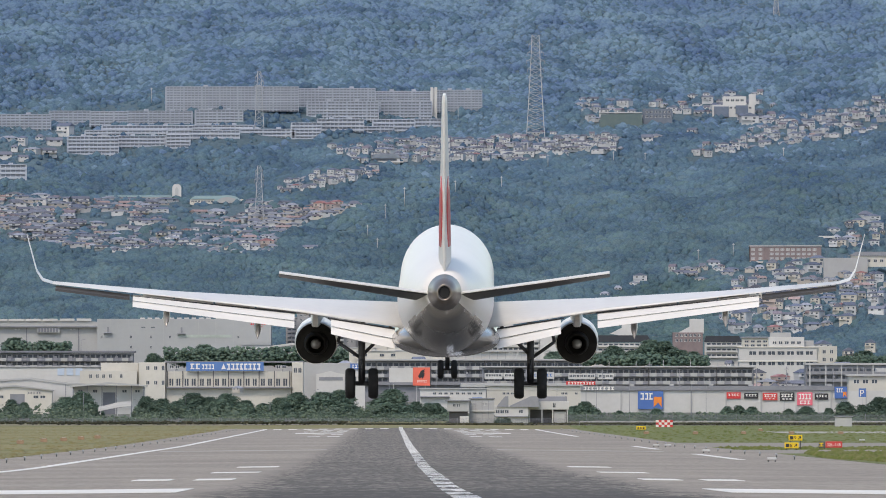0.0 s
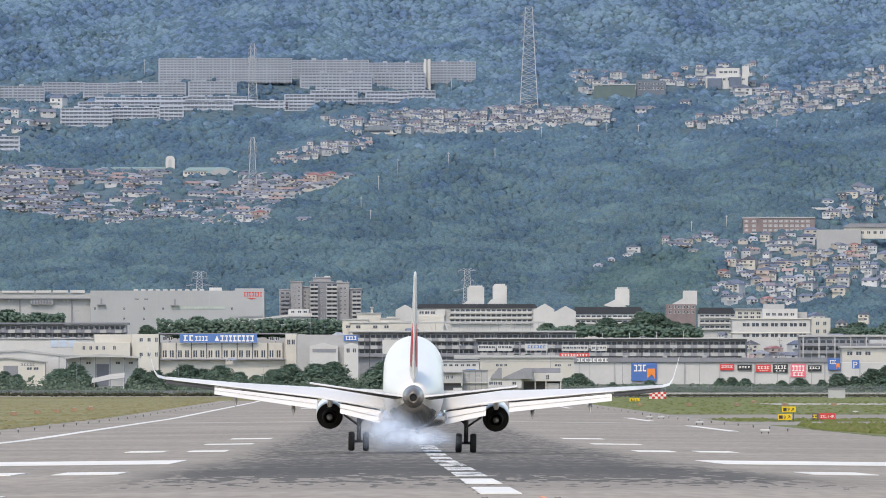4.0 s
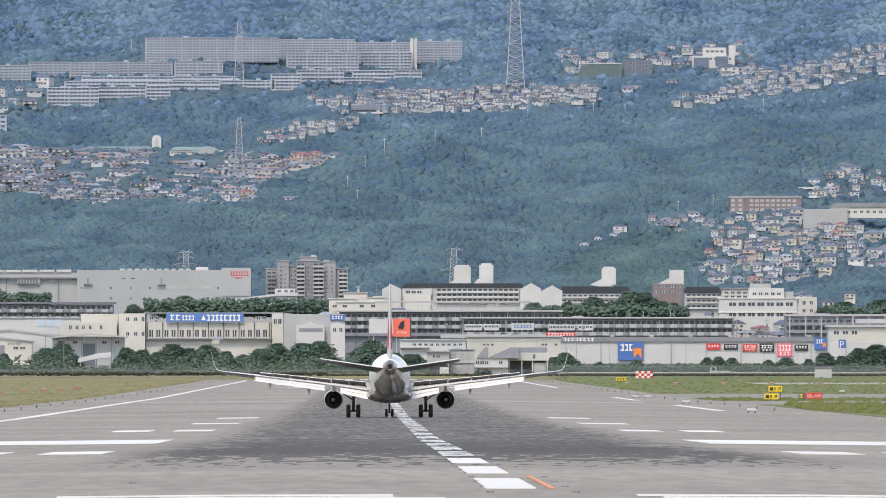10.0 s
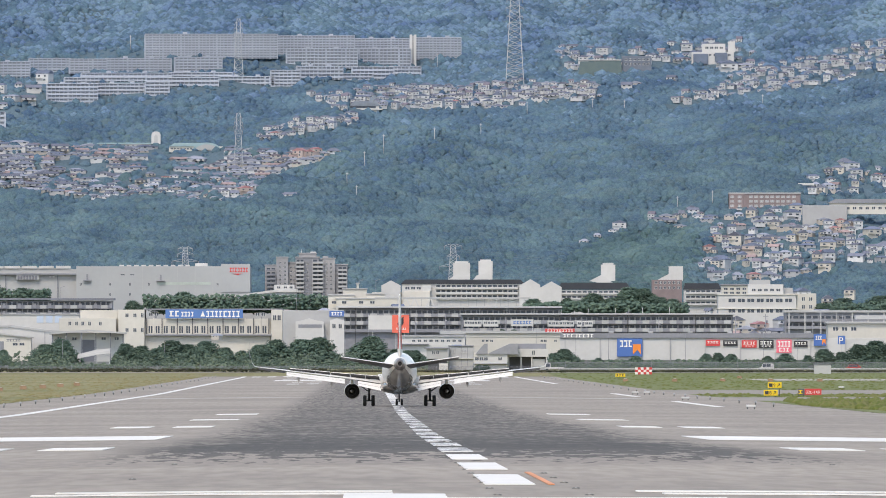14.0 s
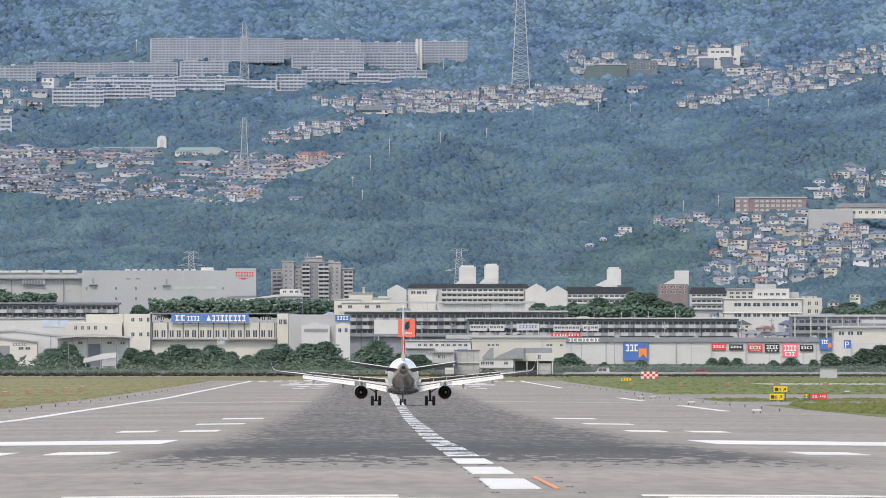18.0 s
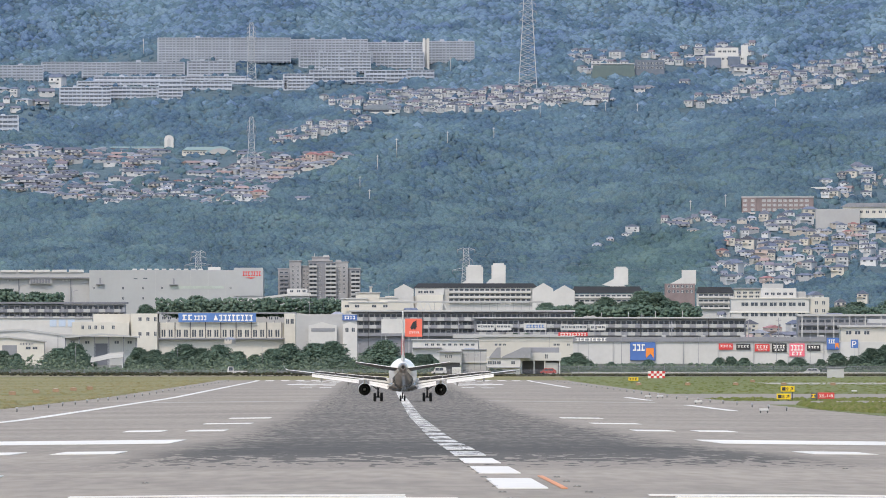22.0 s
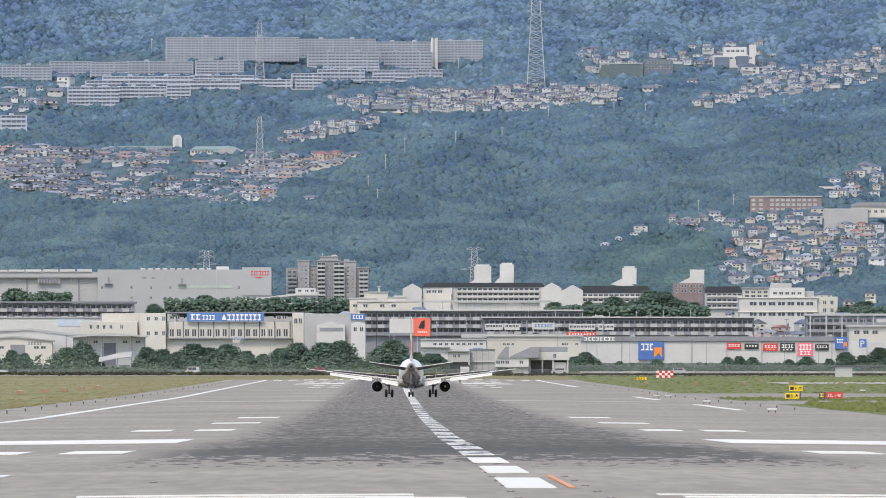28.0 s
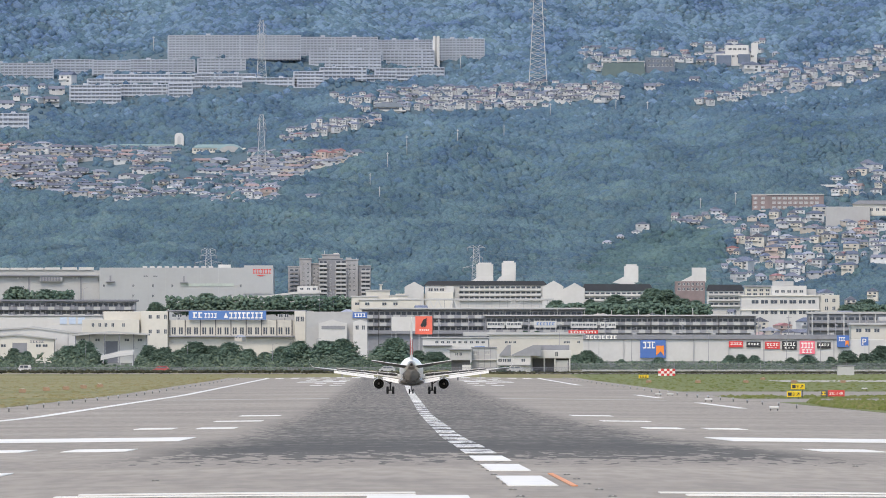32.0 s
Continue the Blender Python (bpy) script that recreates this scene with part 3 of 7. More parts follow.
# ---- the town: builders ----
class Site:
    """A building that faces the runway and camera: view marks on its front turn into its own metres."""

    def __init__(self, name, label, category, d, u0, u1, vbase=None, group="", kind=""):
        self.d, self.k, self.uc = d, d / F, (u0 + u1) / 2
        z = level(d) - 0.3 if vbase is None else EYE + (636 - vbase) * d / F
        self.vb = 636 - (z - EYE) * F / d
        self.thing = thing(name, Matrix.Translation((at(self.uc, 0, d).x, d, z)), label, category, group, kind)
        self.shared = {}

    def x(self, u):
        return (u - self.uc) * self.k

    def z(self, v):
        return (self.vb - v) * self.k

    def box(self, name, u0, u1, v0, v1, y0, y1, mat, parent=None, label=""):
        z0 = 0.0 if v1 is None else self.z(v1)
        bm = blk(self.x(u0), self.x(u1), y0, y1, z0, self.z(v0))
        if y1 - y0 > 0.5:
            bmesh.ops.bevel(bm, geom=bm.edges[:], offset=0.05, segments=1, affect="EDGES")
        return part(name, bm, mat, parent or self.thing, label)

    def prism(self, name, pts, y0, y1, mat, parent=None, label=""):
        """A shape of (u, v) corners with depth."""
        bm = bmesh.new()
        a = [bm.verts.new((self.x(u), y0, self.z(v))) for u, v in pts]
        b = [bm.verts.new((self.x(u), y1, self.z(v))) for u, v in pts]
        bm.faces.new(a), bm.faces.new(b[::-1])
        for i in range(len(pts)):
            j = (i + 1) % len(pts)
            bm.faces.new((a[j], a[i], b[i], b[j]))
        bmesh.ops.recalc_face_normals(bm, faces=bm.faces)
        return part(name, bm, mat, parent or self.thing, label)

    def windows(self, us, vs, w, h, y=0.0, parent=None, frame_mat=None, name="window", pane=None):
        """Windows, each a frame with a recessed pane; alike ones share a mesh."""
        key = (w, h, name)
        for u in us:
            for v in vs:
                m = Matrix.Translation((self.x(u), y, self.z(v)))
                if key not in self.shared:
                    bm = bmesh.new()
                    a, b, t = w * self.k / 2, h * self.k / 2, min(w, h) * self.k * 0.1
                    box(bm, -a, a, -0.06, 0.02, -b, b, 0)
                    front = min(bm.faces, key=lambda f: f.calc_center_median().y)
                    bmesh.ops.subdivide_edges(bm, edges=[e for e in front.edges if abs(e.verts[0].co.z - e.verts[1].co.z) < 1e-6], cuts=1)
                    halves = [f for f in bm.faces if f.calc_center_median().y < -0.055]
                    if len(halves) == 1:
                        es = sorted(halves[0].verts, key=lambda q: abs(q.co.x))[:2]
                        bmesh.utils.face_split(halves[0], es[0], es[1])
                        halves = [f for f in bm.faces if f.calc_center_median().y < -0.055]
                    bmesh.ops.inset_individual(bm, faces=halves, thickness=t, depth=-0.03)
                    for f in halves:
                        f.material_index = 1
                    ob = part(name, bm, (frame_mat or WHITE, pane or PANE), parent or self.thing)
                    ob.matrix_basis = m
                    self.shared[key] = ob
                else:
                    share(name, self.shared[key], parent or self.thing, m)

    def balconies(self, u0, u1, vs, h, proud, mat, panes=True, step=0, parent=None):
        """Storey by storey: a gallery with its parapet, and the dark glazing behind."""
        for v in vs:
            g = self.box("balcony", u0, u1, v, v + h, -proud, 0, mat, parent)
            if panes:
                n = max(1, int((u1 - u0) / (step or 9)))
                wide, tall = (u1 - u0) * self.k / n, h * self.k
                pane = post = None
                for i in range(n):
                    m = Matrix.Translation((self.x(u0 + (u1 - u0) * (i + 0.5) / n), 0, self.z(v - 0.3)))
                    pane = share("glazing", pane, g, m) if pane else part("glazing", blk(-wide * 0.36, wide * 0.36, -0.03, 0.03, 0, tall * 0.87), PANE, g)
                    pane.matrix_basis = m
                for i in range(0, n + 1, 2):
                    m = Matrix.Translation((self.x(u0 + (u1 - u0) * i / n), 0, self.z(v)))
                    post = share("divider", post, g, m) if post else part("divider", blk(-0.06, 0.06, -proud + 0.02, -0.03, 0, tall * 1.1), mat, g)
                    post.matrix_basis = m

    def bars(self, u0, u1, v0, v1, y, mat, parent, count, seed, name="lettering"):
        """Writing too far off to be read: one bar for each character."""
        r = random.Random(seed)
        w = (u1 - u0) / count
        for i in range(count):
            bm = bmesh.new()
            a, b = u0 + w * i + 0.12 * w, u0 + w * (i + 1) - 0.12 * w
            box(bm, self.x(a), self.x(b), y - 0.05, y, self.z(v0 + (v1 - v0) * 0.22), self.z(v0))
            box(bm, self.x(a), self.x(b), y - 0.05, y, self.z(v1), self.z(v1 - (v1 - v0) * 0.2))
            c = (a + b) / 2 + r.uniform(-0.2, 0.2) * w
            box(bm, self.x(c - 0.14 * w), self.x(c + 0.14 * w), y - 0.05, y, self.z(v1 - (v1 - v0) * 0.2), self.z(v0 + (v1 - v0) * 0.22))
            part(name, bm, mat, parent)


def spread(a, b, n):
    return [a + (b - a) * (i + 0.5) / n for i in range(n)]


# ---- shops and works beside the perimeter road ----
s = Site("electronics_store", "long white shop with a dark eaves band and colourful signs", "store", 3520, 1005, 1640)
store_wall = s.box("wall", 1005, 1640, 601, None, 0, 34, WHITE)
s.box("eaves_band", 1022, 1480, 592.5, 601, -0.5, 34.2, GREY)
s.box("fascia", 820, 1020, 588, 595, 3, 30, PALE)
for i in range(9):
    s.box("wall_pilaster", 1040 + 62 * i, 1043 + 62 * i, 602, None, -0.18, 0.0, PALE)
board = s.box("sign_board", 1133, 1178, 602, 634, -0.7, -0.1, BLUE, None, "blue sign board with an orange figure")
s.bars(1137, 1160, 605, 617, -0.7, PAINT_WHITE, board, 3, 2)
s.prism("sign_figure", ((1161, 612), (1175, 612), (1175, 630), (1169, 622), (1161, 630)), -0.78, -0.7, ORANGE, board)
for u0, u1, v0, v1, mat in ((1290, 1315, 604, 615, RED), (1321, 1346, 605, 615, BLACK), (1354, 1380, 605, 618, RED), (1384, 1410, 604, 619, BLACK), (1415, 1442, 604, 627, PINK), (1446, 1470, 606, 617, BLACK)):
    b = s.box("sign_board", u0, u1, v0, v1, -0.35, -0.05, mat, None, "coloured shop sign")
    s.bars(u0 + 2, u1 - 2, v0 + 2.5, (v0 + v1) / 2 + 1, -0.35, PAINT_WHITE, b, 4, int(u0))
    if v1 - v0 > 12:
        s.bars(u0 + 4, u1 - 4, (v0 + v1) / 2 + 3, v1 - 2, -0.35, PAINT_WHITE, b, 3, int(u0) + 1)
b = s.box("corner_sign", 1481, 1503, 594, 615, -0.9, -0.1, BLUE, None, "blue corner sign")
s.bars(1484, 1496, 597, 604, -0.9, PAINT_WHITE, b, 3, 9)
s.prism("sign_figure", ((1496, 603), (1502, 603), (1502, 613), (1499, 608), (1496, 613)), -0.96, -0.9, ORANGE, b)
b = s.box("roof_sign", 1006, 1058, 584.5, 591, 0.2, 0.5, RED, None, "long red roof sign")
s.bars(1009, 1056, 586, 590, 0.2, PAINT_WHITE, b, 9, 21)
s.bars(1036, 1092, 594, 600, -0.5, PAINT_WHITE, store_wall, 8, 22)
for i in range(6):
    s.box("roof_vent", 1120 + 70 * i, 1128 + 70 * i, 589, 592.5, 8, 9.5, PALE)

s = Site("parking_sign", "white parking sign board with a blue letter", "sign", 3500, 1524, 1537)
s.box("post", 1529.6, 1531.4, 612, None, 0, 0.2, STEEL)
b = s.box("board", 1524, 1537, 597, 612, -0.1, 0.25, BLUE)
fc = bpy.data.curves.new("letter", "FONT")
fc.body, fc.size, fc.extrude = "P", 2.3, 0.04
tmp = new("letter", fc)
lm = bpy.data.meshes.new_from_object(tmp.evaluated_get(bpy.context.evaluated_depsgraph_get()))
bpy.data.objects.remove(tmp)
lm.materials.append(PAINT_WHITE)
lo = new("letter", lm)
lo.parent = b
lo.matrix_basis = Matrix.Translation((-0.75, -0.16, s.z(611))) @ pose(0, 0, 0, 90, 0, 0)

# works with the blue roof sign
s = Site("factory", "cream two-storey factory with a row of tall windows", "factory", 3540, 185, 540)
wall = s.box("wall", 298, 520, 567, None, 0, 24, CREAM)
s.box("wing", 250, 297, 551, None, -1.5, 22, CREAM)
s.box("wing", 183, 249.5, 551.5, None, 1.0, 16, CREAM)
s.box("wing", 146, 247, 566, None, -3.0, 0.95, CREAM)
s.box("wing", 521, 541, 551, None, -0.6, 22, CREAM)
s.box("roof_slab", 296, 542, 549, 551.5, -0.4, 24, GREY)
for i in range(9):
    u = 300 + i * 27
    s.box("downpipe", u, u + 1.5, 566, 594, -0.3, 0.0, DARK_GREY)
    s.box("pier", u + 11.5, u + 14.5, 566, 594, -0.2, 0.0, CREAM)
s.windows([307.5 + 27 * i for i in range(8)] + [320 + 27 * i for i in range(8)], [586], 8, 13.5, 0.0, None, CREAM)
s.windows([266, 280], [561, 587], 6, 7, -1.5)
s.windows([293], [561, 587], 5, 8, -1.5)
s.windows([165, 177, 188, 200, 219], [575.5], 5, 7, -3.0)
s.windows([527, 535], [565], 6, 9, -0.6)
s.windows([308, 318, 497, 507], [559], 7, 6)
b = s.box("roof_sign", 334, 471, 550.5, 566, -1.0, -0.6, SKYBLUE, None, "long blue sign with white writing")
s.bars(340, 359, 553, 563, -1.0, PAINT_WHITE, b, 2, 4)
s.bars(361, 384, 554.5, 563, -1.0, PAINT_WHITE, b, 4, 5)
s.prism("emblem", ((396, 563), (400, 553), (404, 563)), -1.06, -1.0, PAINT_WHITE, b)
s.bars(405, 466, 553, 564, -1.0, PAINT_WHITE, b, 8, 6)
s.box("canopy", 298, 522, 594.5, 597, -1.4, 0.0, GREY)

s = Site("workshop", "low grey workshop with an arched gable", "workshop", 3520, 542, 650)
s.box("wall", 542, 650, 552, None, 2.0, 16, PALE)
s.prism("gable", ((564, 640), (564, 572), (574, 570), (588, 566), (602, 570), (614, 572), (614, 640)), 0.0, 2.0, WHITE)
s.prism("gable", ((625, 640), (625, 570), (637, 566), (650, 570), (650, 640)), 0.2, 2.0, WHITE)
s.box("shutter", 569, 611, 577, 583, -0.08, 0.0, GREY)
s.windows([632, 643], [580], 6, 8, 0.2)
b = s.box("sign_board", 624, 650, 553, 563, 1.5, 1.9, BLUE, None, "small dark blue sign")
s.bars(627, 647, 555, 561, 1.5, PAINT_WHITE, b, 4, 3)

s = Site("warehouse", "low white warehouse with shallow roofs", "warehouse", 3500, -60, 250)
s.prism("wall", ((-60, 650), (-60, 588), (60, 582), (125, 590), (250, 595), (250, 650)), 0, 18, WHITE)
s.prism("roof_sheet", ((-62, 588), (60, 581), (127, 589.5), (252, 595), (252, 593.5), (127, 587), (60, 578), (-62, 585)), -0.4, 18.3, PALE)
s.windows([8, 84, 92], [605], 9, 5)
s.box("door_leaf", 20, 35, 603, None, -0.08, 0, GREY)
s.box("downpipe", 120, 121.2, 590, None, -0.1, 0, GREY)
s = Site("warehouse", "small white gabled shed with dark openings", "warehouse", 3488, -40, 96)
s.prism("wall", ((-40, 650), (-40, 600), (30, 594), (96, 601), (96, 650)), 0, 9, CREAM)
s.prism("roof_sheet", ((-43, 600.5), (30, 593.5), (99, 601.5), (99, 599.5), (30, 591), (-43, 598)), -0.5, 9.3, PALE)
s.windows((-10, 6, 68, 80), (612,), 9, 5)
s.box("door_leaf", 22, 48, 607, None, -0.08, 0, GREY)
s.bars(52, 78, 603, 607, 0, SLATE, s.thing, 5, 77)
s = Site("warehouse", "low pale lean-to shed with posts and a dark sheet for its opening", "warehouse", 3480, 130, 262)
s.prism("roof_sheet", ((128, 592), (196, 586), (264, 591), (264, 594), (196, 589), (128, 595)), -0.6, 10, PALE)
s.box("back_wall", 132, 260, 592, None, 4, 9, WHITE)
for u in (133, 158, 184, 210, 236, 258):
    s.box("post", u, u + 1.6, 592, None, -0.1, 0.1, SLATE)
# Slate sheet stands for the shade in an open door.
s.box("opening", 186, 208, 604, None, 3.9, 4.0, SLATE)
s.windows((146, 172, 224, 247), (602,), 8, 5, 4)
s = Site("canopy_roof", "white striped slanting canopy over a yard", "canopy", 3386, 178, 238)
for i in range(6):
    y = 0.9 * i
    s.prism("roof_strip", ((178, 636 - 1.2 * i), (212, 629.5 - 1.6 * i), (236, 627 - 1.6 * i), (236, 628.6 - 1.6 * i), (212, 631.1 - 1.6 * i), (178, 637.6 - 1.2 * i)), y, y + 0.62, WHITE)
    s.prism("gap_strip", ((179, 637 - 1.2 * i), (212, 630.6 - 1.6 * i), (235, 628.2 - 1.6 * i), (235, 629.2 - 1.6 * i), (212, 631.6 - 1.6 * i), (179, 638 - 1.2 * i)), y + 0.62, y + 0.9, SLATE)
for u in (182, 212, 234):
    s.box("post", u, u + 1.2, 632, None, 0.2, 0.4, STEEL)
s = Site("hall", "long white hall with faint blue lettering", "hall", 3570, -40, 182)
s.box("wall", -40, 182, 560, None, 0, 20, WHITE)
s.box("roof_edge", -42, 184, 558, 560, -0.3, 20.2, PALE)
for i, q in enumerate((106, 122, 138)):
    s.box("lettering", q, q + 12, 561.5, 574, -0.12, 0, PALE_BLUE)

# billboard
s = Site("billboard", "billboard, half white and half coral with a dark emblem", "billboard", 3450, 690, 766)
for u in (700, 756, 741):
    s.box("post", u, u + 1.4, 590, None, 0.3, 0.5, STEEL)
s.box("white_panel", 693, 735, 561, 586, 0, 0.3, WHITE)
b = s.box("coral_panel", 735, 765, 560, 592, -0.06, 0.28, CORAL)
for i in range(4):
    s.prism("emblem", ((744 + i * 1.6, 576 - i * 2), (749, 566 + i * 2.3), (756, 563 + i * 3.4), (752, 572 + i * 2.6), (747 + i, 580 - i)), -0.12 - 0.02 * i, -0.06, BLACK, b)
s.bars(742, 760, 583, 586, -0.06, PAINT_WHITE, b, 5, 3)

# low sheds behind the perimeter fence
def shed(label, d, u0, u1):
    return Site("shed", label, "shed", d, u0, u1, group="sheds behind the perimeter fence")


s = shed("small pale two-storey hut with an overhanging upper floor", 3292, 793, 836)
s.box("upper_floor", 796, 834, 620, 638, 0, 6, PALE)
s.box("roof", 792, 837, 617.5, 620, -0.6, 6.3, GREY)
# Dark wall stands for the shade under the overhanging floor.
s.box("ground_floor", 799, 832, 638, None, 1.2, 6, DARK_GREY)
s.windows((808, 815.5), (627,), 5, 6)
s.box("lean_to", 818, 834, 646, None, -0.5, 1.2, WHITE)
s = shed("pale grey panelled flat-roofed shed", 3296, 834, 881)
s.box("wall", 835, 879, 616, None, 0, 8, PALE)
s.box("roof", 834, 880, 614, 616, -0.3, 8.3, GREY)
for u in (846, 857, 868):
    s.box("panel_joint", u, u + 0.7, 617, 650, -0.06, 0, GREY)
s.windows((841, 862), (625,), 8, 6, 0, None, WHITE, "window", PALE_PANE)
s.box("sill_band", 835, 879, 636, 638, -0.4, 0, WHITE)
s = shed("long low cream shed with a thin roof edge", 3470, 862, 1034)
s.box("wall", 866, 1032, 593, None, 0, 8, CREAM)
s.box("roof", 862, 1036, 590.5, 593, -0.5, 8.4, PALE)
s.windows((896, 903, 911, 1000, 1006, 1024), (606,), 5, 4)
s.box("gutter", 866, 1032, 599, 600, -0.1, 0, PALE)
s = shed("low grey shed with a flat roof", 3445, 745, 800)
s.box("wall", 748, 864, 599, None, 0, 8, WHITE)
s.box("roof", 746, 866, 596.5, 599, -0.4, 8.3, PALE)
s.windows(spread(768, 860, 9), (606,), 6, 4)
s.box("canopy", 748, 800, 611, 613, -1.2, 0, GREY)
s = shed("white workshop with two slanting grey roofs", 3280, 880, 940)
for u, w in ((884, 20), (906, 52)):
    s.prism("slanting_roof", ((u, 628), (u + w * 0.72, 611), (u + w, 611), (u + w, 630), (u, 630)), -0.4, 7, GREY)
s.box("wall", 880, 939, 627, None, 0, 7, WHITE)
s.windows((885, 893, 901, 926), (638,), 7, 6)
s.box("canopy", 880, 939, 646, 647.5, -0.8, 0, GREY)
s = shed("white shed with a deep parapet over open bays, shade painted on the back wall", 3284, 938, 1012)
s.box("parapet", 939, 1011, 620, 634.5, -0.5, 6, WHITE)
# Dark back wall paints the shade inside the open bays.
s.box("back_wall", 940, 1010, 634.5, None, 2.0, 6, DARK_GREY)
for u in (940, 962, 981, 1007):
    s.box("post", u, u + 2.4, 634.5, None, -0.3, 0.0, WHITE)
s.box("end_bay", 984, 1006, 638, None, 0.2, 1.9, PALE)
s.windows((985,), (627,), 5, 8, -0.5)
s.box("slanting_roof", 945, 1008, 611, 620, 2.5, 6, GREY)
s = Site("water_tank", "blue water tank on a stand", "tank", 3440, 840, 858)
s.box("stand", 841, 857, 620, None, 0.2, 1.4, STEEL)
s.box("tank", 840, 858, 613, 620, 0, 1.6, SKYBLUE)

# ---- blocks of flats behind ----
s = Site("gallery_block", "long grey four-storey block with open galleries", "flats", 3680, 652, 1300)
s.box("wall", 858, 1338, 560, None, 0, 14, GREY)
s.box("roof_slab", 855, 1342, 557.5, 560, -1.6, 14.4, PALE)
s.balconies(860, 1336, (570, 584, 598), 6.2, 1.3, GREY, step=9.5)
for i, u in enumerate(range(866, 1330, 24)):
    for v in (570, 584):
        s.box("balcony_panel", u, u + 12, v - 0.4, v + 6, -1.5, -1.3, PALE)
    if i % 2:
        s.box("roof_mast", u, u + 0.9, 546 + (i * 7) % 5, 557.5, 3, 3.1, STEEL)
    if i % 5 == 2:
        s.box("downpipe", u - 3, u - 1.6, 560, None, -1.55, -1.3, DARK_GREY)
s = Site("gallery_block", "grey block of flats with open galleries", "flats", 3720, 640, 1035)
s.box("wall", 640, 1032, 548, None, 0, 12, GREY)
s.box("roof_slab", 636, 1036, 545, 548, -1.5, 12.4, PALE)
s.balconies(642, 1030, (558, 571.5, 585), 6.2, 1.2, GREY, step=9.5)
for i, u in enumerate(range(648, 1026, 24)):
    for v in (558, 571.5):
        s.box("balcony_panel", u, u + 12, v - 0.4, v + 6, -1.4, -1.2, PALE)
    if i % 4 == 1:
        s.box("downpipe", u - 3, u - 1.6, 548, None, -1.45, -1.2, DARK_GREY)
s = Site("gallery_block", "long low dark block with a row of bays", "flats", 3700, -60, 244)
s.box("wall", -60, 240, 535, None, 0, 12, GREY)
s.box("roof_slab", -62, 244, 530.5, 534, -1.2, 12.4, SLATE)
s.balconies(-58, 238, (543, 556), 6.4, 1.2, SLATE, step=9)
for i, u in enumerate(range(-50, 236, 27)):
    for v in (543, 556):
        s.box("balcony_panel", u, u + 11.5, v, v + 6, -1.4, -1.2, PALE)
        s.box("balcony_panel", u + 15, u + 20, v - 3, v + 5, -1.3, -1.2, GREY)
s = Site("gallery_block", "grey block of flats beside the office", "flats", 3700, 1430, 1640)
s.box("wall", 1430, 1640, 556, None, 0, 12, GREY)
s.box("roof_slab", 1428, 1642, 552, 556, -0.6, 12.4, PALE)
s.balconies(1432, 1640, (567, 580), 5.5, 1.2, GREY, step=11)
for u in range(1436, 1640, 28):
    s.box("pier", u, u + 2.5, 556, None, -1.35, -1.2, PALE)
s = Site("shop_row", "white low building with broad eaves", "store", 3560, 1500, 1640)
s.box("wall", 1506, 1640, 575, None, 0, 14, CREAM)
s.box("roof_edge", 1502, 1642, 572, 575.5, -0.8, 14.2, PALE)
s.box("upper_floor", 1556, 1640, 561, 568, 2, 12, PALE)
s.windows(spread(1512, 1560, 3), [585], 10, 7)

# vehicles parked on the deck, seen between the galleries
for u0, u1, v0, v1, dd in ((862, 893, 570, 582, 3672), (896, 923, 570, 582, 3672), (1010, 1057, 571, 582, 3668), (1062, 1090, 571, 582, 3668)):
    s = Site("coach", "parked white coach with a dark window band", "bus", dd, u0, u1, vbase=v1 + 1, group="coaches parked by the flats")
    body = s.box("body", u0, u1, v0, v1 - 1, -1.1, 1.1, WHITE)
    s.windows(spread(u0 + 1, u1 - 1, int((u1 - u0) / 6)), [v0 + 4], 5, 4, -1.1, body)
s = Site("roof_sign_frame", "white sign panel on a steel frame", "sign", 3660, 945, 988)
s.box("panel", 945, 985, 568, 580, 0, 0.4, WHITE)
for u in (947, 962, 983):
    s.box("post", u, u + 1, 580, None, 0.1, 0.3, STEEL)
s.bars(949, 982, 571, 576, 0, SKYBLUE, s.thing, 6, 31)

# white school-like blocks with stair towers
s = Site("school_block", "white three-storey block with dark glazing and stair towers", "school", 3900, 700, 1165)
s.box("wall", 752, 990, 505, None, 0, 12, WHITE)
s.box("wall", 1012, 1150, 516, None, 0, 12, WHITE)
s.box("wall", 700, 752, 520, None, 1, 12, CREAM)
s.prism("gable", ((960, 600), (960, 508), (980, 497), (997, 507), (997, 600)), -0.5, 10, WHITE)
s.prism("gable", ((997, 600), (997, 512), (1017, 501), (1035, 511), (1035, 600)), -0.8, 10, WHITE)
s.prism("gable", ((716, 600), (716, 508), (733, 499), (750, 508), (750, 600)), -0.6, 10, WHITE)
s.prism("roof_slope", ((750, 505.5), (758, 497.5), (962, 497.5), (970, 505.5)), -0.3, 6, DARK_ROOF)
s.prism("roof_slope", ((1030, 515), (1034, 503), (1150, 503), (1158, 515)), -0.3, 6, DARK_ROOF)
s.balconies(812, 958, (511, 520, 529), 4.0, 0.8, WHITE, step=9)
s.box("front_block", 756, 802, 518, None, -2.0, -0.05, CREAM)
s.box("roof_room", 788, 804, 507, 518, -1.2, -0.1, WHITE)
s.windows((762, 772, 782), (513,), 8, 5)
s.balconies(1034, 1146, (521, 530, 539), 3.2, 0.8, WHITE, step=9)
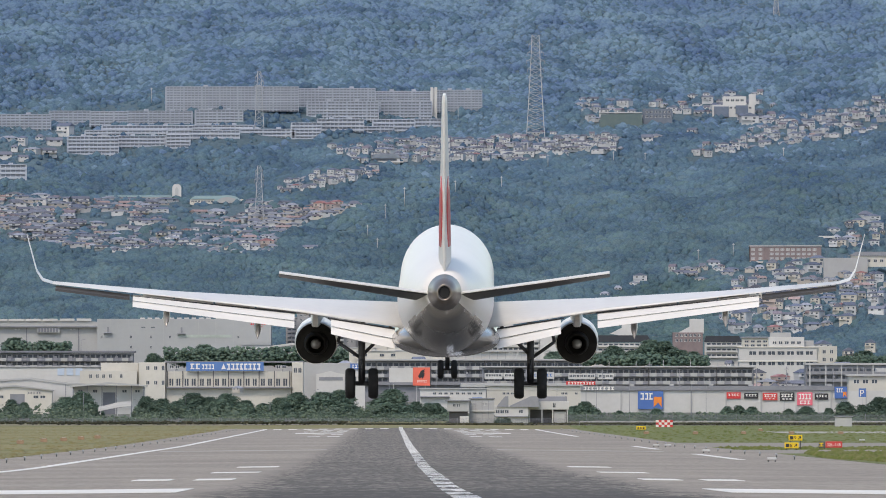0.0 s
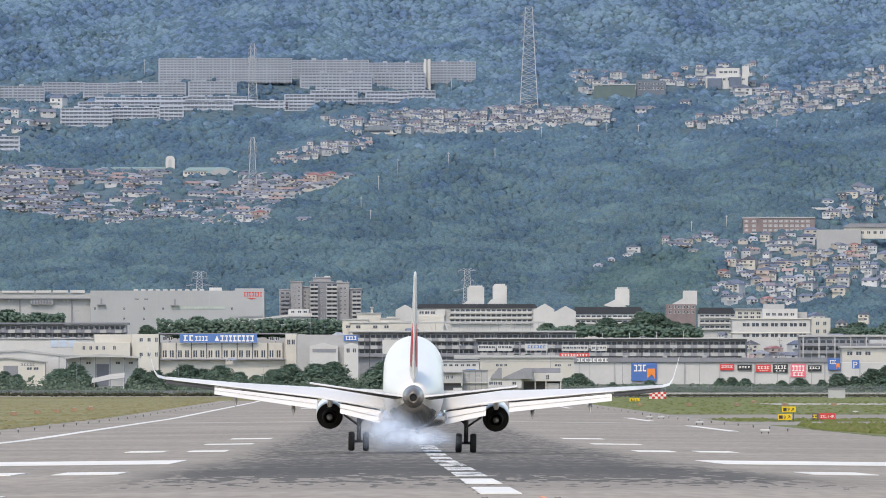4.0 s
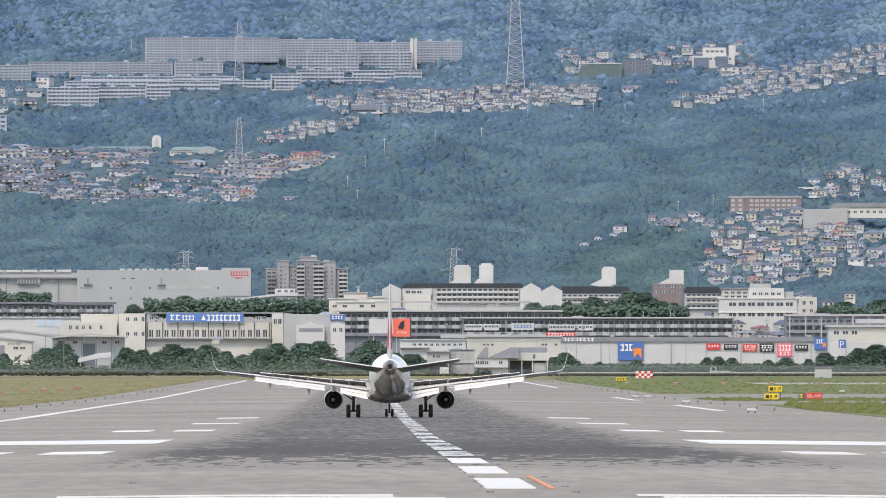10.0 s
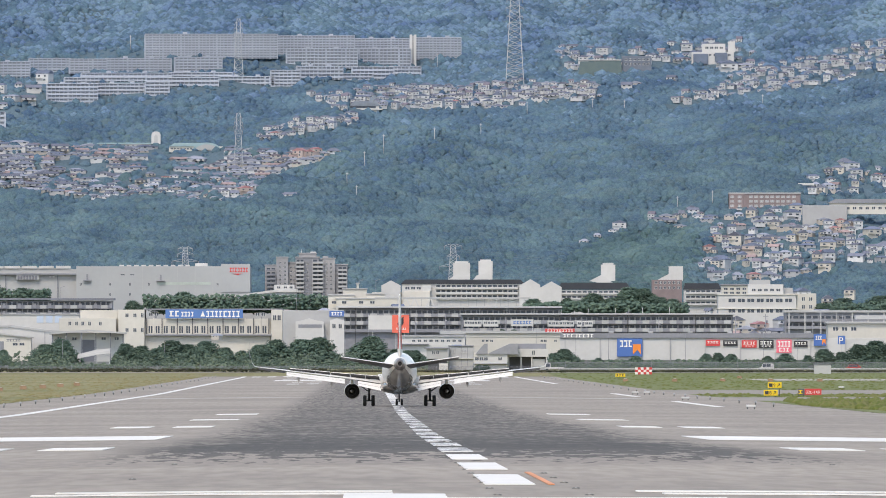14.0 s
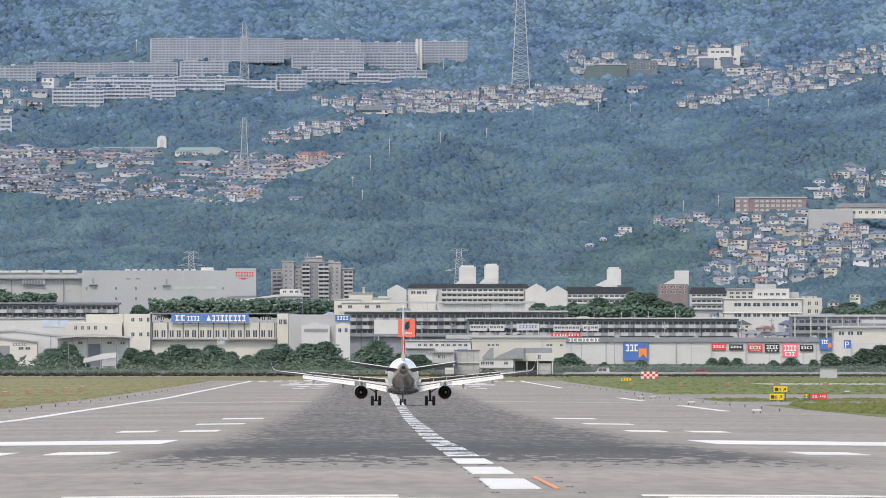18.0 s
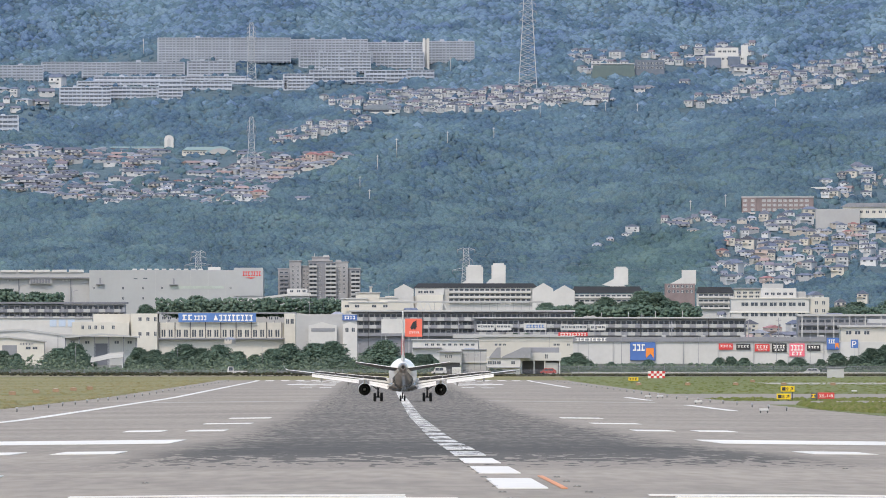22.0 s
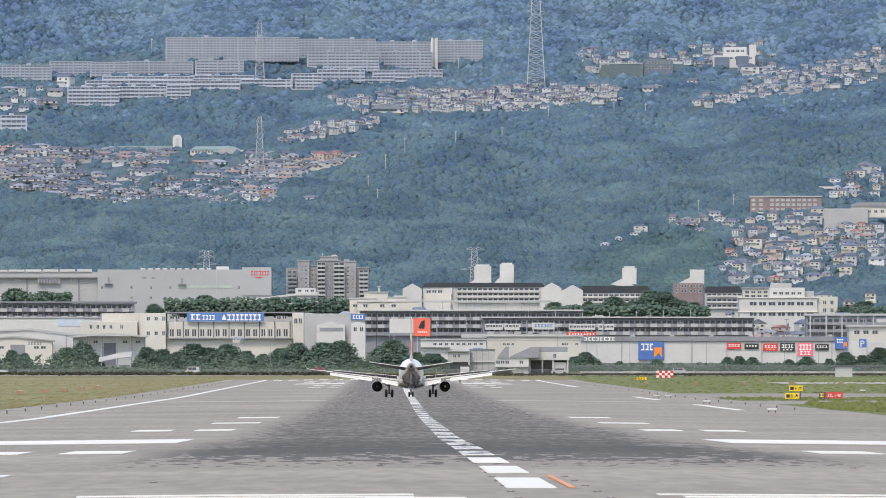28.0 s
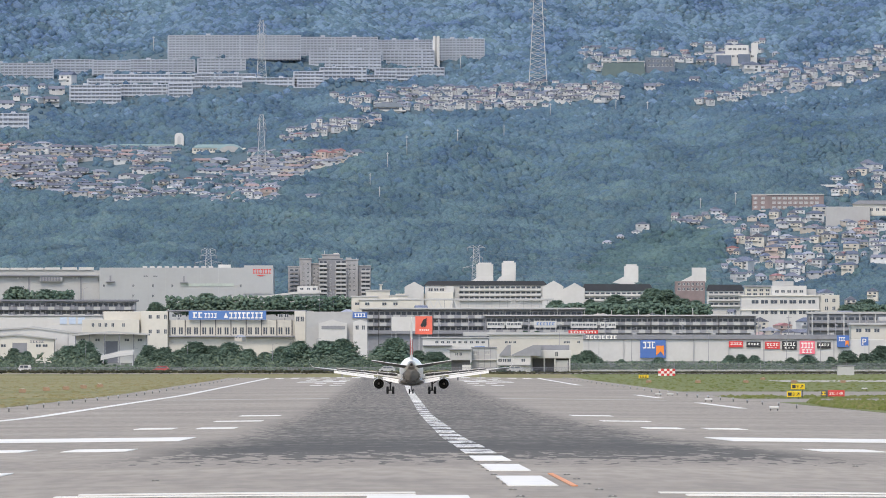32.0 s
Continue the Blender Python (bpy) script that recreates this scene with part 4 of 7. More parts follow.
for u0, u1, v0 in ((843, 873, 468), (888, 913, 465), (1105, 1130, 471)):
    s.box("stair_tower", u0, u1, v0, 500, 1, 6, WHITE)
    s.box("tower_cap", u0 + 3, u1 - 3, v0 - 3, v0, 2, 5, WHITE)
s.prism("stair_roof", ((830, 500), (848, 489), (873, 489), (873, 500)), 0.4, 6, WHITE)
s.prism("stair_roof", ((872, 505), (885, 490), (912, 484), (912, 500)), 0.3, 5, WHITE)
s.prism("stair_roof", ((1084, 500), (1106, 489), (1130, 506), (1110, 505)), 0.3, 5, WHITE)
s = Site("walkway_bridge", "pale steel truss walkway", "bridge", 3860, 660, 990)
s.box("deck", 700, 985, 545, 548, 0, 2, PALE)
s.box("top_chord", 704, 980, 528.5, 532, 0, 2, PALE)
s.box("abutment", 704, 744, 532, 545, 0.1, 1.9, CREAM)
for u in [745 + 7.4 * i for i in range(5)] + [795, 802.4] + [900, 907.4, 914.8]:
    i = int(u * 10) // 74
    s.prism("brace", ((u, 545), (u + 2.4, 545), (u + 8, 532), (u + 5.6, 532)) if i % 2 else ((u + 5.6, 545), (u + 8, 545), (u + 2.4, 532), (u, 532)), 0, 0.3, WHITE)
for u in range(786, 980, 14):
    s.box("post", u, u + 1.2, 532, 545, 0.2, 0.5, PALE)
s = Site("stepped_houses", "white stepped low buildings", "house", 3880, 620, 720)
for u0, u1, v0, y in ((622, 668, 526, 1.2), (636, 712, 532, 0.0), (648, 690, 515, 2.6), (672, 676, 505, 3.0), (690, 722, 524, 1.8)):
    s.box("wall", u0, u1, v0, None, y, 8 + y, CREAM)
    s.box("roof", u0 - 1.5, u1 + 1.5, v0 - 2, v0, y - 0.3, 8.2 + y, PALE)
s.windows((632, 650, 680, 700), (538,), 8, 5, -0.05)

# white office
s = Site("office", "cream four-storey office with bands of windows", "office", 3800, 1305, 1490)
s.box("wall", 1312, 1450, 525, None, 0, 12, WHITE)
s.box("wing", 1450, 1486, 522, None, 0.8, 12, CREAM)
s.box("upper_floor", 1366, 1428, 506, 525, 2, 10, WHITE)
s.box("roof_room", 1368, 1405, 498, 506, 3, 9, PALE)
s.box("wing", 1400, 1445, 512, 525, 4, 9, PALE)
for v in (525, 550):
    s.box("cornice", 1310, 1452, v - 2.2, v, -0.3, 12.2, CREAM)
s.windows(spread(1328, 1445, 7), [534.5, 553], 13, 7)
s.windows([1463, 1476], [532, 546], 6, 7, 0.8)
s.windows(spread(1370, 1424, 5), [516], 7, 5, 2)
s = Site("brick_block", "small red brick block with white windows", "flats", 3920, 1192, 1250)
s.box("wall", 1195, 1248, 498, None, 0, 8, BROWN)
s.windows(spread(1198, 1246, 6), [503, 512], 5, 5)
s.box("stair_tower", 1225, 1250, 474, 500, 1, 6, WHITE)
s.prism("stair_roof", ((1205, 498), (1228, 486), (1228, 498)), 0.5, 5, WHITE)
s = Site("school_block", "white three-storey block with long balconies", "school", 3880, 1250, 1330)
s.box("wall", 1252, 1330, 515, None, 0, 10, WHITE)
s.prism("roof_slope", ((1250, 515), (1254, 504), (1312, 504), (1318, 515)), -0.3, 6, DARK_ROOF)
s.balconies(1254, 1326, (520, 530, 540), 3.4, 0.8, WHITE, step=9)
s = Site("row_house", "white apartment house with flat roof", "house", 3860, 1300, 1380)
s.box("wall", 1318, 1366, 508, None, 0, 9, CREAM)
s.box("roof", 1316, 1368, 505.5, 508, -0.4, 9.2, GREY)
s.windows(spread(1320, 1364, 4), [514, 521], 7, 4)

# grey tower flats
s = Site("tower_flats", "grey ten-storey flats with stacked balconies", "flats", 4010, 508, 656)
FLATS_GREY = surface("flats_render", (0.345, 0.345, 0.36), 0.85, scale=0.15, vary=0.14, tone=0.06)
for u0, u1, v0, y, mat in ((510, 534, 473, 1.2, FLATS_GREY), (530, 551, 459, 0.5, FLATS_GREY), (551, 567, 468, 1.6, FLATS_GREY), (564, 606, 459, 0, GREY), (570, 601, 452, 2, FLATS_GREY), (606, 614, 462, 0.9, FLATS_GREY), (612, 634, 461, 0.8, FLATS_GREY), (630, 656, 472, 1.4, GREY)):
    s.box("wall", u0, u1, v0, None, y, y + 10, mat)
    s.box("parapet", u0 - 1, u1 + 1, v0 - 2, v0, y - 0.2, y + 10.1, FLATS_GREY)
s.box("roof_tank", 590, 600, 448, 452, 3, 6, WHITE)
s.box("roof_room", 612, 622, 456, 461, 3, 6, FLATS_GREY)
for a, b in ((565, 579), (594, 613)):
    s.balconies(a, b, [466 + 7.3 * i for i in range(9)], 3.6, 0.9, PALE, step=7)
s.balconies(639, 655, [479 + 7.3 * i for i in range(7)], 3.6, 0.8, PALE, step=8)
s.balconies(512, 529, [480 + 7.3 * i for i in range(6)], 3.0, 0.3, GREY, step=8)
s.windows((537, 545), [468 + 7.3 * i for i in range(8)], 3.4, 3.6, 0.5)
s.windows((556, 562), [476 + 7.3 * i for i in range(6)], 3.0, 3.6, 1.6)
s.windows((585,), [470 + 7.3 * i for i in range(8)], 3.4, 3.6, 0)
s.windows((619, 627), [470 + 7.3 * i for i in range(7)], 3.4, 3.6, 0.8)
for u, v0 in ((574, 444), (630, 456)):
    s.box("mast", u, u + 0.7, v0, 459, 4, 4.1, STEEL)

s = Site("low_shop", "low white building with a long slanting roof", "store", 3960, 425, 566)
s.prism("wall", ((428, 600), (428, 529), (530, 519), (566, 519), (566, 600)), 0, 14, PALE)
s.prism("roof", ((424, 529), (528, 516), (568, 514), (568, 520), (528, 520), (428, 531)), -0.5, 14.4, WHITE)
s.box("upper_floor", 526, 562, 507, 516, 2, 10, WHITE)
s.windows((534, 546, 556), (511.5,), 6, 4, 2)
s.windows(spread(440, 560, 9), (538,), 6, 5)

# big white logistics hall
s = Site("logistics_hall", "huge white windowless logistics hall", "warehouse", 3980, -80, 484)
s.box("wall", 176, 484, 474, None, 0, 40, HALL)
s.box("wing", -80, 176, 488, None, 1.5, 40, PALE)
s.prism("roof_slope", ((-80, 488), (-80, 476), (60, 474), (176, 479), (176, 488)), 0.5, 40, PALE)
s.box("gutter", -80, 177, 486.5, 489, 0.2, 0.5, GREY)
s.box("wall_panel", 432, 483.5, 470, 520, -0.25, 0, HALL)
s.box("roof_plant", 386, 408, 468.5, 474, 4, 8, WHITE)
for i in range(10):
    s.box("roof_vent", 252 + 13 * i, 260 + 13 * i, 471.5, 474, 3, 5, WHITE)
s.box("window_strip", 320, 414, 502, 507, -0.08, 0.02, surface("pale_green_strip", (0.42, 0.48, 0.44), 0.5, scale=0.5))
for u, v in ((188, 498), (318, 499)):
    s.box("loading_canopy", u, u + 15, v, v + 2, -0.9, 0, GREY)
    s.box("bracket", u + 6, u + 9, v - 10, v, -0.3, 0, GREY)
s.windows((184, 236, 271, 305, 426, 441, 452), [506], 3.4, 5)
s.windows((236, 271, 305, 408), [524], 3.4, 5)
s.windows((258, 275), [489], 7, 2)
s.box("stair_house", 70, 110, 489, 499, 0.5, 1.6, PALE)
for i in range(7):
    s.box("skylight", -40 + 30 * i, -14 + 30 * i, 474.5 - 0.2 * i, 478, 0.1, 0.6, WHITE)
    s.box("louvre", 72 + 5.2 * i, 75.5 + 5.2 * i, 490.5, 497.5, 0.3, 0.5, SLATE)
for u in (30, 36, 128, 134):
    s.box("vent_hood", u, u + 3.5, 491, 494, 0.9, 1.5, WHITE)
for u in range(200, 480, 31):
    s.box("panel_joint", u, u + 0.6, 475, None, -0.05, 0.0, PALE)
for u in (50, 142):
    s.box("downpipe", u, u + 2, 490, None, 1.2, 1.5, GREY)
s.bars(447, 480, 476.5, 484.5, -0.25, RED, s.thing, 7, 41, "sign_bar")
s.prism("sign_underline", ((452, 487), (470, 487), (462, 489.5)), -0.4, -0.25, RED)


# ---- housing blocks on the hill ----
def hill_site(name, label, category, u0, u1, v1, group=""):
    p = ground_place((u0 + u1) / 2, v1)
    return Site(name, label, category, p.y, u0, u1, vbase=v1 + 3, group=group)


# Blue haze is mixed into both colours; the wall behind the balconies is darker.
FLAT_WALL = surface("hazed_flats_wall", (0.39, 0.43, 0.50), 0.85, scale=0.15, vary=0.06, tone=0.07)
FLAT_DARK = surface("hazed_flats_recess", (0.27, 0.295, 0.345), 0.8, scale=0.3, vary=0.1)
SLABS = ((298, 532, 64, 104, 9, 6.2), (530, 668, 67, 104, 8, 6.2), (668, 766, 72, 106, 8, 6.2), (776, 857, 70, 106, 8, 6.2), (548, 674, 90, 122, 6, 7.0), (677, 768, 90, 122, 6, 7.0))
UPPER_ROWS = ((-40, 94, 113, 138, 5, 7.5), (92, 166, 107, 131, 5, 7.5), (164, 230, 108, 131, 5, 7.5), (228, 344, 107, 130, 5, 7.5), (350, 434, 105, 130, 5, 7.5))
LOWER_ROWS = ((124, 214, 152, 184, 5, 7.5), (212, 302, 151, 170, 3, 7.5), (298, 340, 149, 173, 4, 7.5), (155, 300, 141, 152, 2, 7.5), (185, 345, 133, 146, 2, 7.5), (300, 428, 141, 155, 2, 7.5), (340, 452, 132, 143, 2, 7.5), (430, 526, 139, 151, 2, 7.5), (520, 572, 128, 157, 5, 7.0), (566, 648, 121, 141, 3, 7.0), (640, 700, 134, 146, 2, 7.0), (664, 738, 122, 142, 3, 7.0), (730, 786, 121, 140, 3, 7.0), (-40, 50, 202, 226, 3, 9))
for u0, u1, v0, v1, storeys, bay in SLABS + UPPER_ROWS + LOWER_ROWS:
    s = hill_site("housing_block", "pale grey concrete housing block with rows of balconies", "flats", u0, u1, v1, "housing estate on the hill")
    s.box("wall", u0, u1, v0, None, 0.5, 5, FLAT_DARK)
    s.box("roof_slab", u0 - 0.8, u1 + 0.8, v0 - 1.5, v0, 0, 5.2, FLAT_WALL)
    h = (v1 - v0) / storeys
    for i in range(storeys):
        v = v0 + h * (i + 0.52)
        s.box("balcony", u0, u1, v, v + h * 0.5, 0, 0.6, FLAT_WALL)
    n = int((u1 - u0) / bay)
    for i in range(n + 1):
        u = u0 + (u1 - u0) * i / n
        wide = 0.8 if i % 5 else 1.6
        s.box("cross_wall", u - wide, u + wide, v0, None, 0.04, 0.56, FLAT_WALL)
    if u1 - u0 > 80:
        for q in (0.3, 0.7):
            u = u0 + (u1 - u0) * q
            s.box("lift_house", u - 4, u + 4, v0 - 4.5, v0 - 1.5, 1, 3.5, FLAT_WALL)
s = hill_site("stair_tower", "tall narrow white stair tower beside the flats", "tower", 765, 779, 122)
s.box("shaft", 766, 770.5, 64, None, -0.6, 0.6, WHITE)
s.box("shaft", 773, 778, 64, None, -0.6, 0.6, WHITE)
s.box("window_strip", 770.5, 773, 66, None, -0.35, 0.5, PALE)

# Lawn colour carries blue haze; the bank is an upright slab facing the camera.
LAWN = surface("hazed_hill_lawn", (0.135, 0.18, 0.175), 0.95, scale=0.5, second=(0.105, 0.15, 0.16), bump=0.3)
s = hill_site("grass_bank", "upright grass slab facing the camera below the hilltop houses", "bank", 1064, 1142, 134)
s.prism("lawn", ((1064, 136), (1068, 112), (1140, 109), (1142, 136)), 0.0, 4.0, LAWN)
s.box("kerb", 1066, 1141, 108, 110, -0.2, 4.2, PALE)
# water tower, school hall with a curved roof
s = hill_site("water_tower", "white water tower with a rounded top", "tower", 309, 325, 265)
s.prism("shaft", ((309, 268), (309, 241), (311, 237), (314, 235.5), (320, 235.5), (323, 237), (325, 241), (325, 268)), 0, 2.6, WHITE)
# Greyer panel, set proud of the shaft in place of a recess.
s.prism("recess", ((314, 262), (314, 244), (317, 240), (320, 244), (320, 262)), -0.12, 0, PALE)
TEAL = surface("teal_roof", (0.28, 0.40, 0.43), 0.5, scale=0.4, vary=0.08)
s = hill_site("school_hall", "low school with a curved teal hall roof", "school", 340, 436, 270)
s.box("wall", 340, 436, 262, None, 0, 6, CREAM)
s.prism("curved_roof", [(382, 269)] + [(407 + 25 * math.cos(a), 269 - 14 * math.sin(a)) for a in [math.pi * (1 - i / 10) for i in range(11)]] + [(432, 269)], -0.6, 6, TEAL)
s.prism("hall_front", [(386, 269)] + [(407 + 20 * math.cos(a), 269 - 10.5 * math.sin(a)) for a in [math.pi * (1 - i / 10) for i in range(11)]] + [(428, 269)], -0.7, -0.6, PALE)
s.prism("roof", ((340, 262), (350, 256), (400, 256), (400, 262)), -0.3, 6, TEAL)
s.windows(spread(342, 382, 7), [266], 4, 3)
s = hill_site("school_hall", "long low white school building", "school", 150, 310, 264)
s.box("wall", 150, 308, 258, None, 0, 4, WHITE)
s.prism("roof", ((148, 258), (153, 255.5), (306, 255.5), (311, 258)), -0.3, 4.2, TEAL)
s.windows(spread(152, 306, 18), [261.5], 4, 3)
s = hill_site("clinic", "long white building with a blue-grey roof", "house", 640, 716, 198)
s.box("wall", 640, 712, 190, None, 0, 5, WHITE)
s.box("band", 638, 718, 195, 197.5, -0.5, 5, WHITE)
s.box("ribbon_window", 650, 706, 190.5, 194, -0.1, 0, PANE)
s.prism("roof", ((660, 190), (668, 182), (708, 182), (714, 190)), -0.2, 4.5, surface("blue_grey_roof", (0.22, 0.26, 0.31), 0.6, scale=0.6))
s = hill_site("clinic", "white block with dark blue bands of glass", "house", 886, 934, 192)
s.box("wall", 890, 930, 178, None, 0, 5, WHITE)
s.box("ribbon_window", 893, 914, 183, 190, -0.08, 0, surface("dark_blue_glass", (0.04, 0.07, 0.16), 0.3, scale=0.6))
s.windows((921,), (184,), 6, 4)
s = hill_site("long_house", "brown brick apartment block with white windows", "flats", 1330, 1460, 372)
s.box("wall", 1331, 1458, 346, None, 0.3, 6, BROWN)
s.box("wing", 1331, 1357, 346, None, 0, 6, BROWN)
s.box("parapet", 1330, 1459, 343.5, 346, 0.1, 6.2, PALE)
s.windows([1370 + 9.5 * i for i in range(9)], (351, 359, 367), 6.5, 4.2, 0.3, None, WHITE, "window", PALE_PANE)
s.windows([1337, 1350], (351, 359, 367), 6.5, 4.2, 0.0, None, WHITE, "window", PALE_PANE)
s.box("annexe", 1331, 1355, 372, None, -1.5, 0.3, WHITE)
s = hill_site("terrace_house", "long white building on a retaining wall", "house", 1462, 1620, 398)
s.box("retaining_wall", 1462, 1540, 366, None, 0, 5, PALE)
s.box("wall", 1510, 1620, 362, 382, 1.5, 5, CREAM)
s.prism("roof", ((1506, 362), (1520, 355), (1612, 355), (1624, 362)), 1.0, 5.2, GREY)
s.windows(spread(1514, 1616, 9), [371], 6, 5, 1.5)
s = hill_site("car_port", "long white flat roof on thin posts", "shelter", 1438, 1482, 336)
s.box("roof", 1438, 1482, 327, 331, 0, 2.5, WHITE)
for u in (1441, 1479):
    s.box("post", u, u + 1, 331, None, 0.4, 0.55, STEEL)
s = hill_site("terrace_house", "big white modern house on the hilltop", "house", 1262, 1350, 116)
s.box("wall", 1265, 1340, 95, None, 0, 5, WHITE)
s.box("upper_floor", 1284, 1325, 80, 95, 1, 5, WHITE)
s.box("upper_floor", 1330, 1342, 76, 95, 1, 5, WHITE)
s.windows(spread(1268, 1336, 8), [100], 5, 4)
s.windows(spread(1288, 1322, 4), [87], 6, 4, 1)
s.box("blue_front", 1268, 1294, 98, 117, -0.6, 0.1, surface("slate_blue_wall", (0.15, 0.19, 0.26), 0.7, scale=0.5))
s.box("blue_front", 1306, 1328, 96, 112, -0.6, 0.1, surface("slate_blue_wall", (0.15, 0.19, 0.26), 0.7, scale=0.5))
s = hill_site("terrace_house", "slate-grey terraced house on the slope", "house", 1140, 1196, 128)
s.box("wall", 1142, 1194, 102, None, 0, 5, surface("slate_wall", (0.16, 0.19, 0.24), 0.7, scale=0.5))
s.windows(spread(1145, 1192, 6), (108, 116), 5, 4)


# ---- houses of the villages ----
# Roof tile colours are cooled towards blue for distance haze.
HAZED_ROOFS = [surface(n, c, 0.75, scale=0.8, vary=0.15, tone=0.25) for n, c in (("hazed_grey_tiles", (0.178, 0.196, 0.251)), ("hazed_blue_grey_tiles", (0.149, 0.181, 0.257)), ("hazed_brown_tiles", (0.208, 0.186, 0.225)), ("hazed_dark_tiles", (0.144, 0.157, 0.203)), ("hazed_pale_tiles", (0.317, 0.343, 0.412)), ("hazed_terracotta_tiles", (0.366, 0.274, 0.267)), ("hazed_red_tiles", (0.404, 0.206, 0.213)))]
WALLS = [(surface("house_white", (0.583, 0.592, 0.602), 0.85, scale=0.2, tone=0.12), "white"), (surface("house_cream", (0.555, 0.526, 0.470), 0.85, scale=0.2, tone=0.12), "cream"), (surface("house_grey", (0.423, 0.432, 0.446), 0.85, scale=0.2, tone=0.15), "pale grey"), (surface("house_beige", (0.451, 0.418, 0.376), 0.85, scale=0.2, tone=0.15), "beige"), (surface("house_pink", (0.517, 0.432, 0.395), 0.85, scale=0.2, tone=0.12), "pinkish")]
ROOF_WORDS = ["grey tiled", "blue-grey tiled", "brown tiled", "dark tiled", "pale", "terracotta", "red"]
proto_window = None


def house(i):
    """A small house: walls, a gabled or hipped roof with eaves, windows, a porch or balcony."""
    global proto_window
    r = random.Random(300 + i)
    wall, wn = WALLS[(0, 1, 0, 0, 1, 0, 3, 0, 0, 1, 2, 4)[i % 12]]
    k = (0, 1, 4, 2, 0, 3, 4, 1, 0, 1, 5, 1, 4, 3, 0, 1, 2, 0, 4, 1, 0, 3, 1, 6, 3, 0, 4, 1)[i]
    e = thing("house", Matrix(), "%s %s house with a %s roof" % (wn, "low" if i % 2 == 0 else "two-storey", ROOF_WORDS[k]), "house", "houses on the hillside")
    w, dp, h, rise = r.uniform(3.0, 5.4), r.uniform(3.2, 4.6), r.uniform(0.75, 1.35) if i % 2 == 0 else r.uniform(1.9, 2.9), r.uniform(0.7, 1.4)
    part("wall", blk(-w / 2, w / 2, -dp / 2, dp / 2, -1.3, h), wall, e)
    o = 0.16
    bm = bmesh.new()
    style = (0, 1, 2, 0, 2, 1, 2)[i % 7]
    a, b = w / 2 + o, dp / 2 + o
    if style == 0:
        top = [(-a, 0, h + rise), (a, 0, h + rise)]
    elif style == 1:
        top = [(-a * 0.35, 0, h + rise), (a * 0.35, 0, h + rise)]
    else:
        top = [(0, -b, h + rise), (0, b, h + rise)]
    lo = [bm.verts.new((x, y, h - 0.02)) for x, y in ((-a, -b), (a, -b), (a, b), (-a, b))]
    lo2 = [bm.verts.new((x, y, h + 0.1)) for x, y in ((-a, -b), (a, -b), (a, b), (-a, b))]
    t = [bm.verts.new(p) for p in top]
    for p in range(4):
        bm.faces.new((lo[p], lo[(p + 1) % 4], lo2[(p + 1) % 4], lo2[p]))
    bm.faces.new(lo[::-1])
    if style < 2:
        for f in ((lo2[0], lo2[1], t[1], t[0]), (lo2[2], lo2[3], t[0], t[1]), (lo2[1], lo2[2], t[1]), (lo2[3], lo2[0], t[0])):
            bm.faces.new(f)
    else:
        for f in ((lo2[1], lo2[2], t[1], t[0]), (lo2[3], lo2[0], t[0], t[1]), (lo2[0], lo2[1], t[0]), (lo2[2], lo2[3], t[1])):
            bm.faces.new(f)
    part("roof", bm, HAZED_ROOFS[k], e)
    if style == 2:
        bm = bmesh.new()
        q = [bm.verts.new(v) for v in ((-w / 2, -dp / 2 - 0.02, h), (w / 2, -dp / 2 - 0.02, h), (0, -dp / 2 - 0.02, h + rise * 0.86), (-w / 2, -dp / 2 + 0.1, h), (w / 2, -dp / 2 + 0.1, h), (0, -dp / 2 + 0.1, h + rise * 0.86))]
        for f in ((0, 1, 2), (5, 4, 3), (0, 2, 5, 3), (1, 4, 5, 2), (0, 3, 4, 1)):
            bm.faces.new([q[j] for j in f])
        part("gable", bm, wall, e)
    if proto_window is None:
        bm = bmesh.new()
        box(bm, -0.42, 0.42, -0.03, 0.0, -0.33, 0.33, 0)
        box(bm, -0.36, 0.36, -0.05, -0.03, -0.27, 0.27, 1)
        win = part("window", bm, (WHITE, PANE), e)
        proto_window = win
        win.matrix_basis = Matrix.Translation((-w * 0.24, -dp / 2, h * 0.72))
    else:
        share("window", proto_window, e, Matrix.Translation((-w * 0.24, -dp / 2, h * 0.72)))
    share("window", proto_window, e, Matrix.Translation((w * 0.24, -dp / 2, h * 0.72)))
    if i % 2:
        share("window", proto_window, e, Matrix.Translation((w * 0.2, -dp / 2, h * 0.25)))
        bm = blk(-w / 2, w * 0.05, -dp / 2 - 0.7, -dp / 2, h * 0.42, h * 0.5)
        part("balcony", bm, wall, e)
    elif h > 1.2:
        bm = blk(-w * 0.5 - 0.1, w * 0.5 + 0.1, -dp / 2 - 1.3, -dp / 2, h * 0.36, h * 0.42)
        part("lower_roof", bm, HAZED_ROOFS[k], e)
        share("window", proto_window, e, Matrix.Translation((-w * 0.15, -dp / 2, h * 0.16)))
    return e


PROTO = [house(i) for i in range(28)]
used = [False] * 28
hr = random.Random(77)
rules = {"left_town": (20, 5.6, 0.86), "white_strip": (13, 6, 0.55), "middle_strip": (13.5, 6, 0.56), "upper_right": (17, 10, 0.6), "right_ridge": (14, 6.5, 0.55), "right_town": (19, 9.5, 0.78)}
PALE_ROOFED = (2, 12, 26, 14, 17, 19, 20, 0, 8, 27, 15, 5, 18, 3, 24)
sites = []
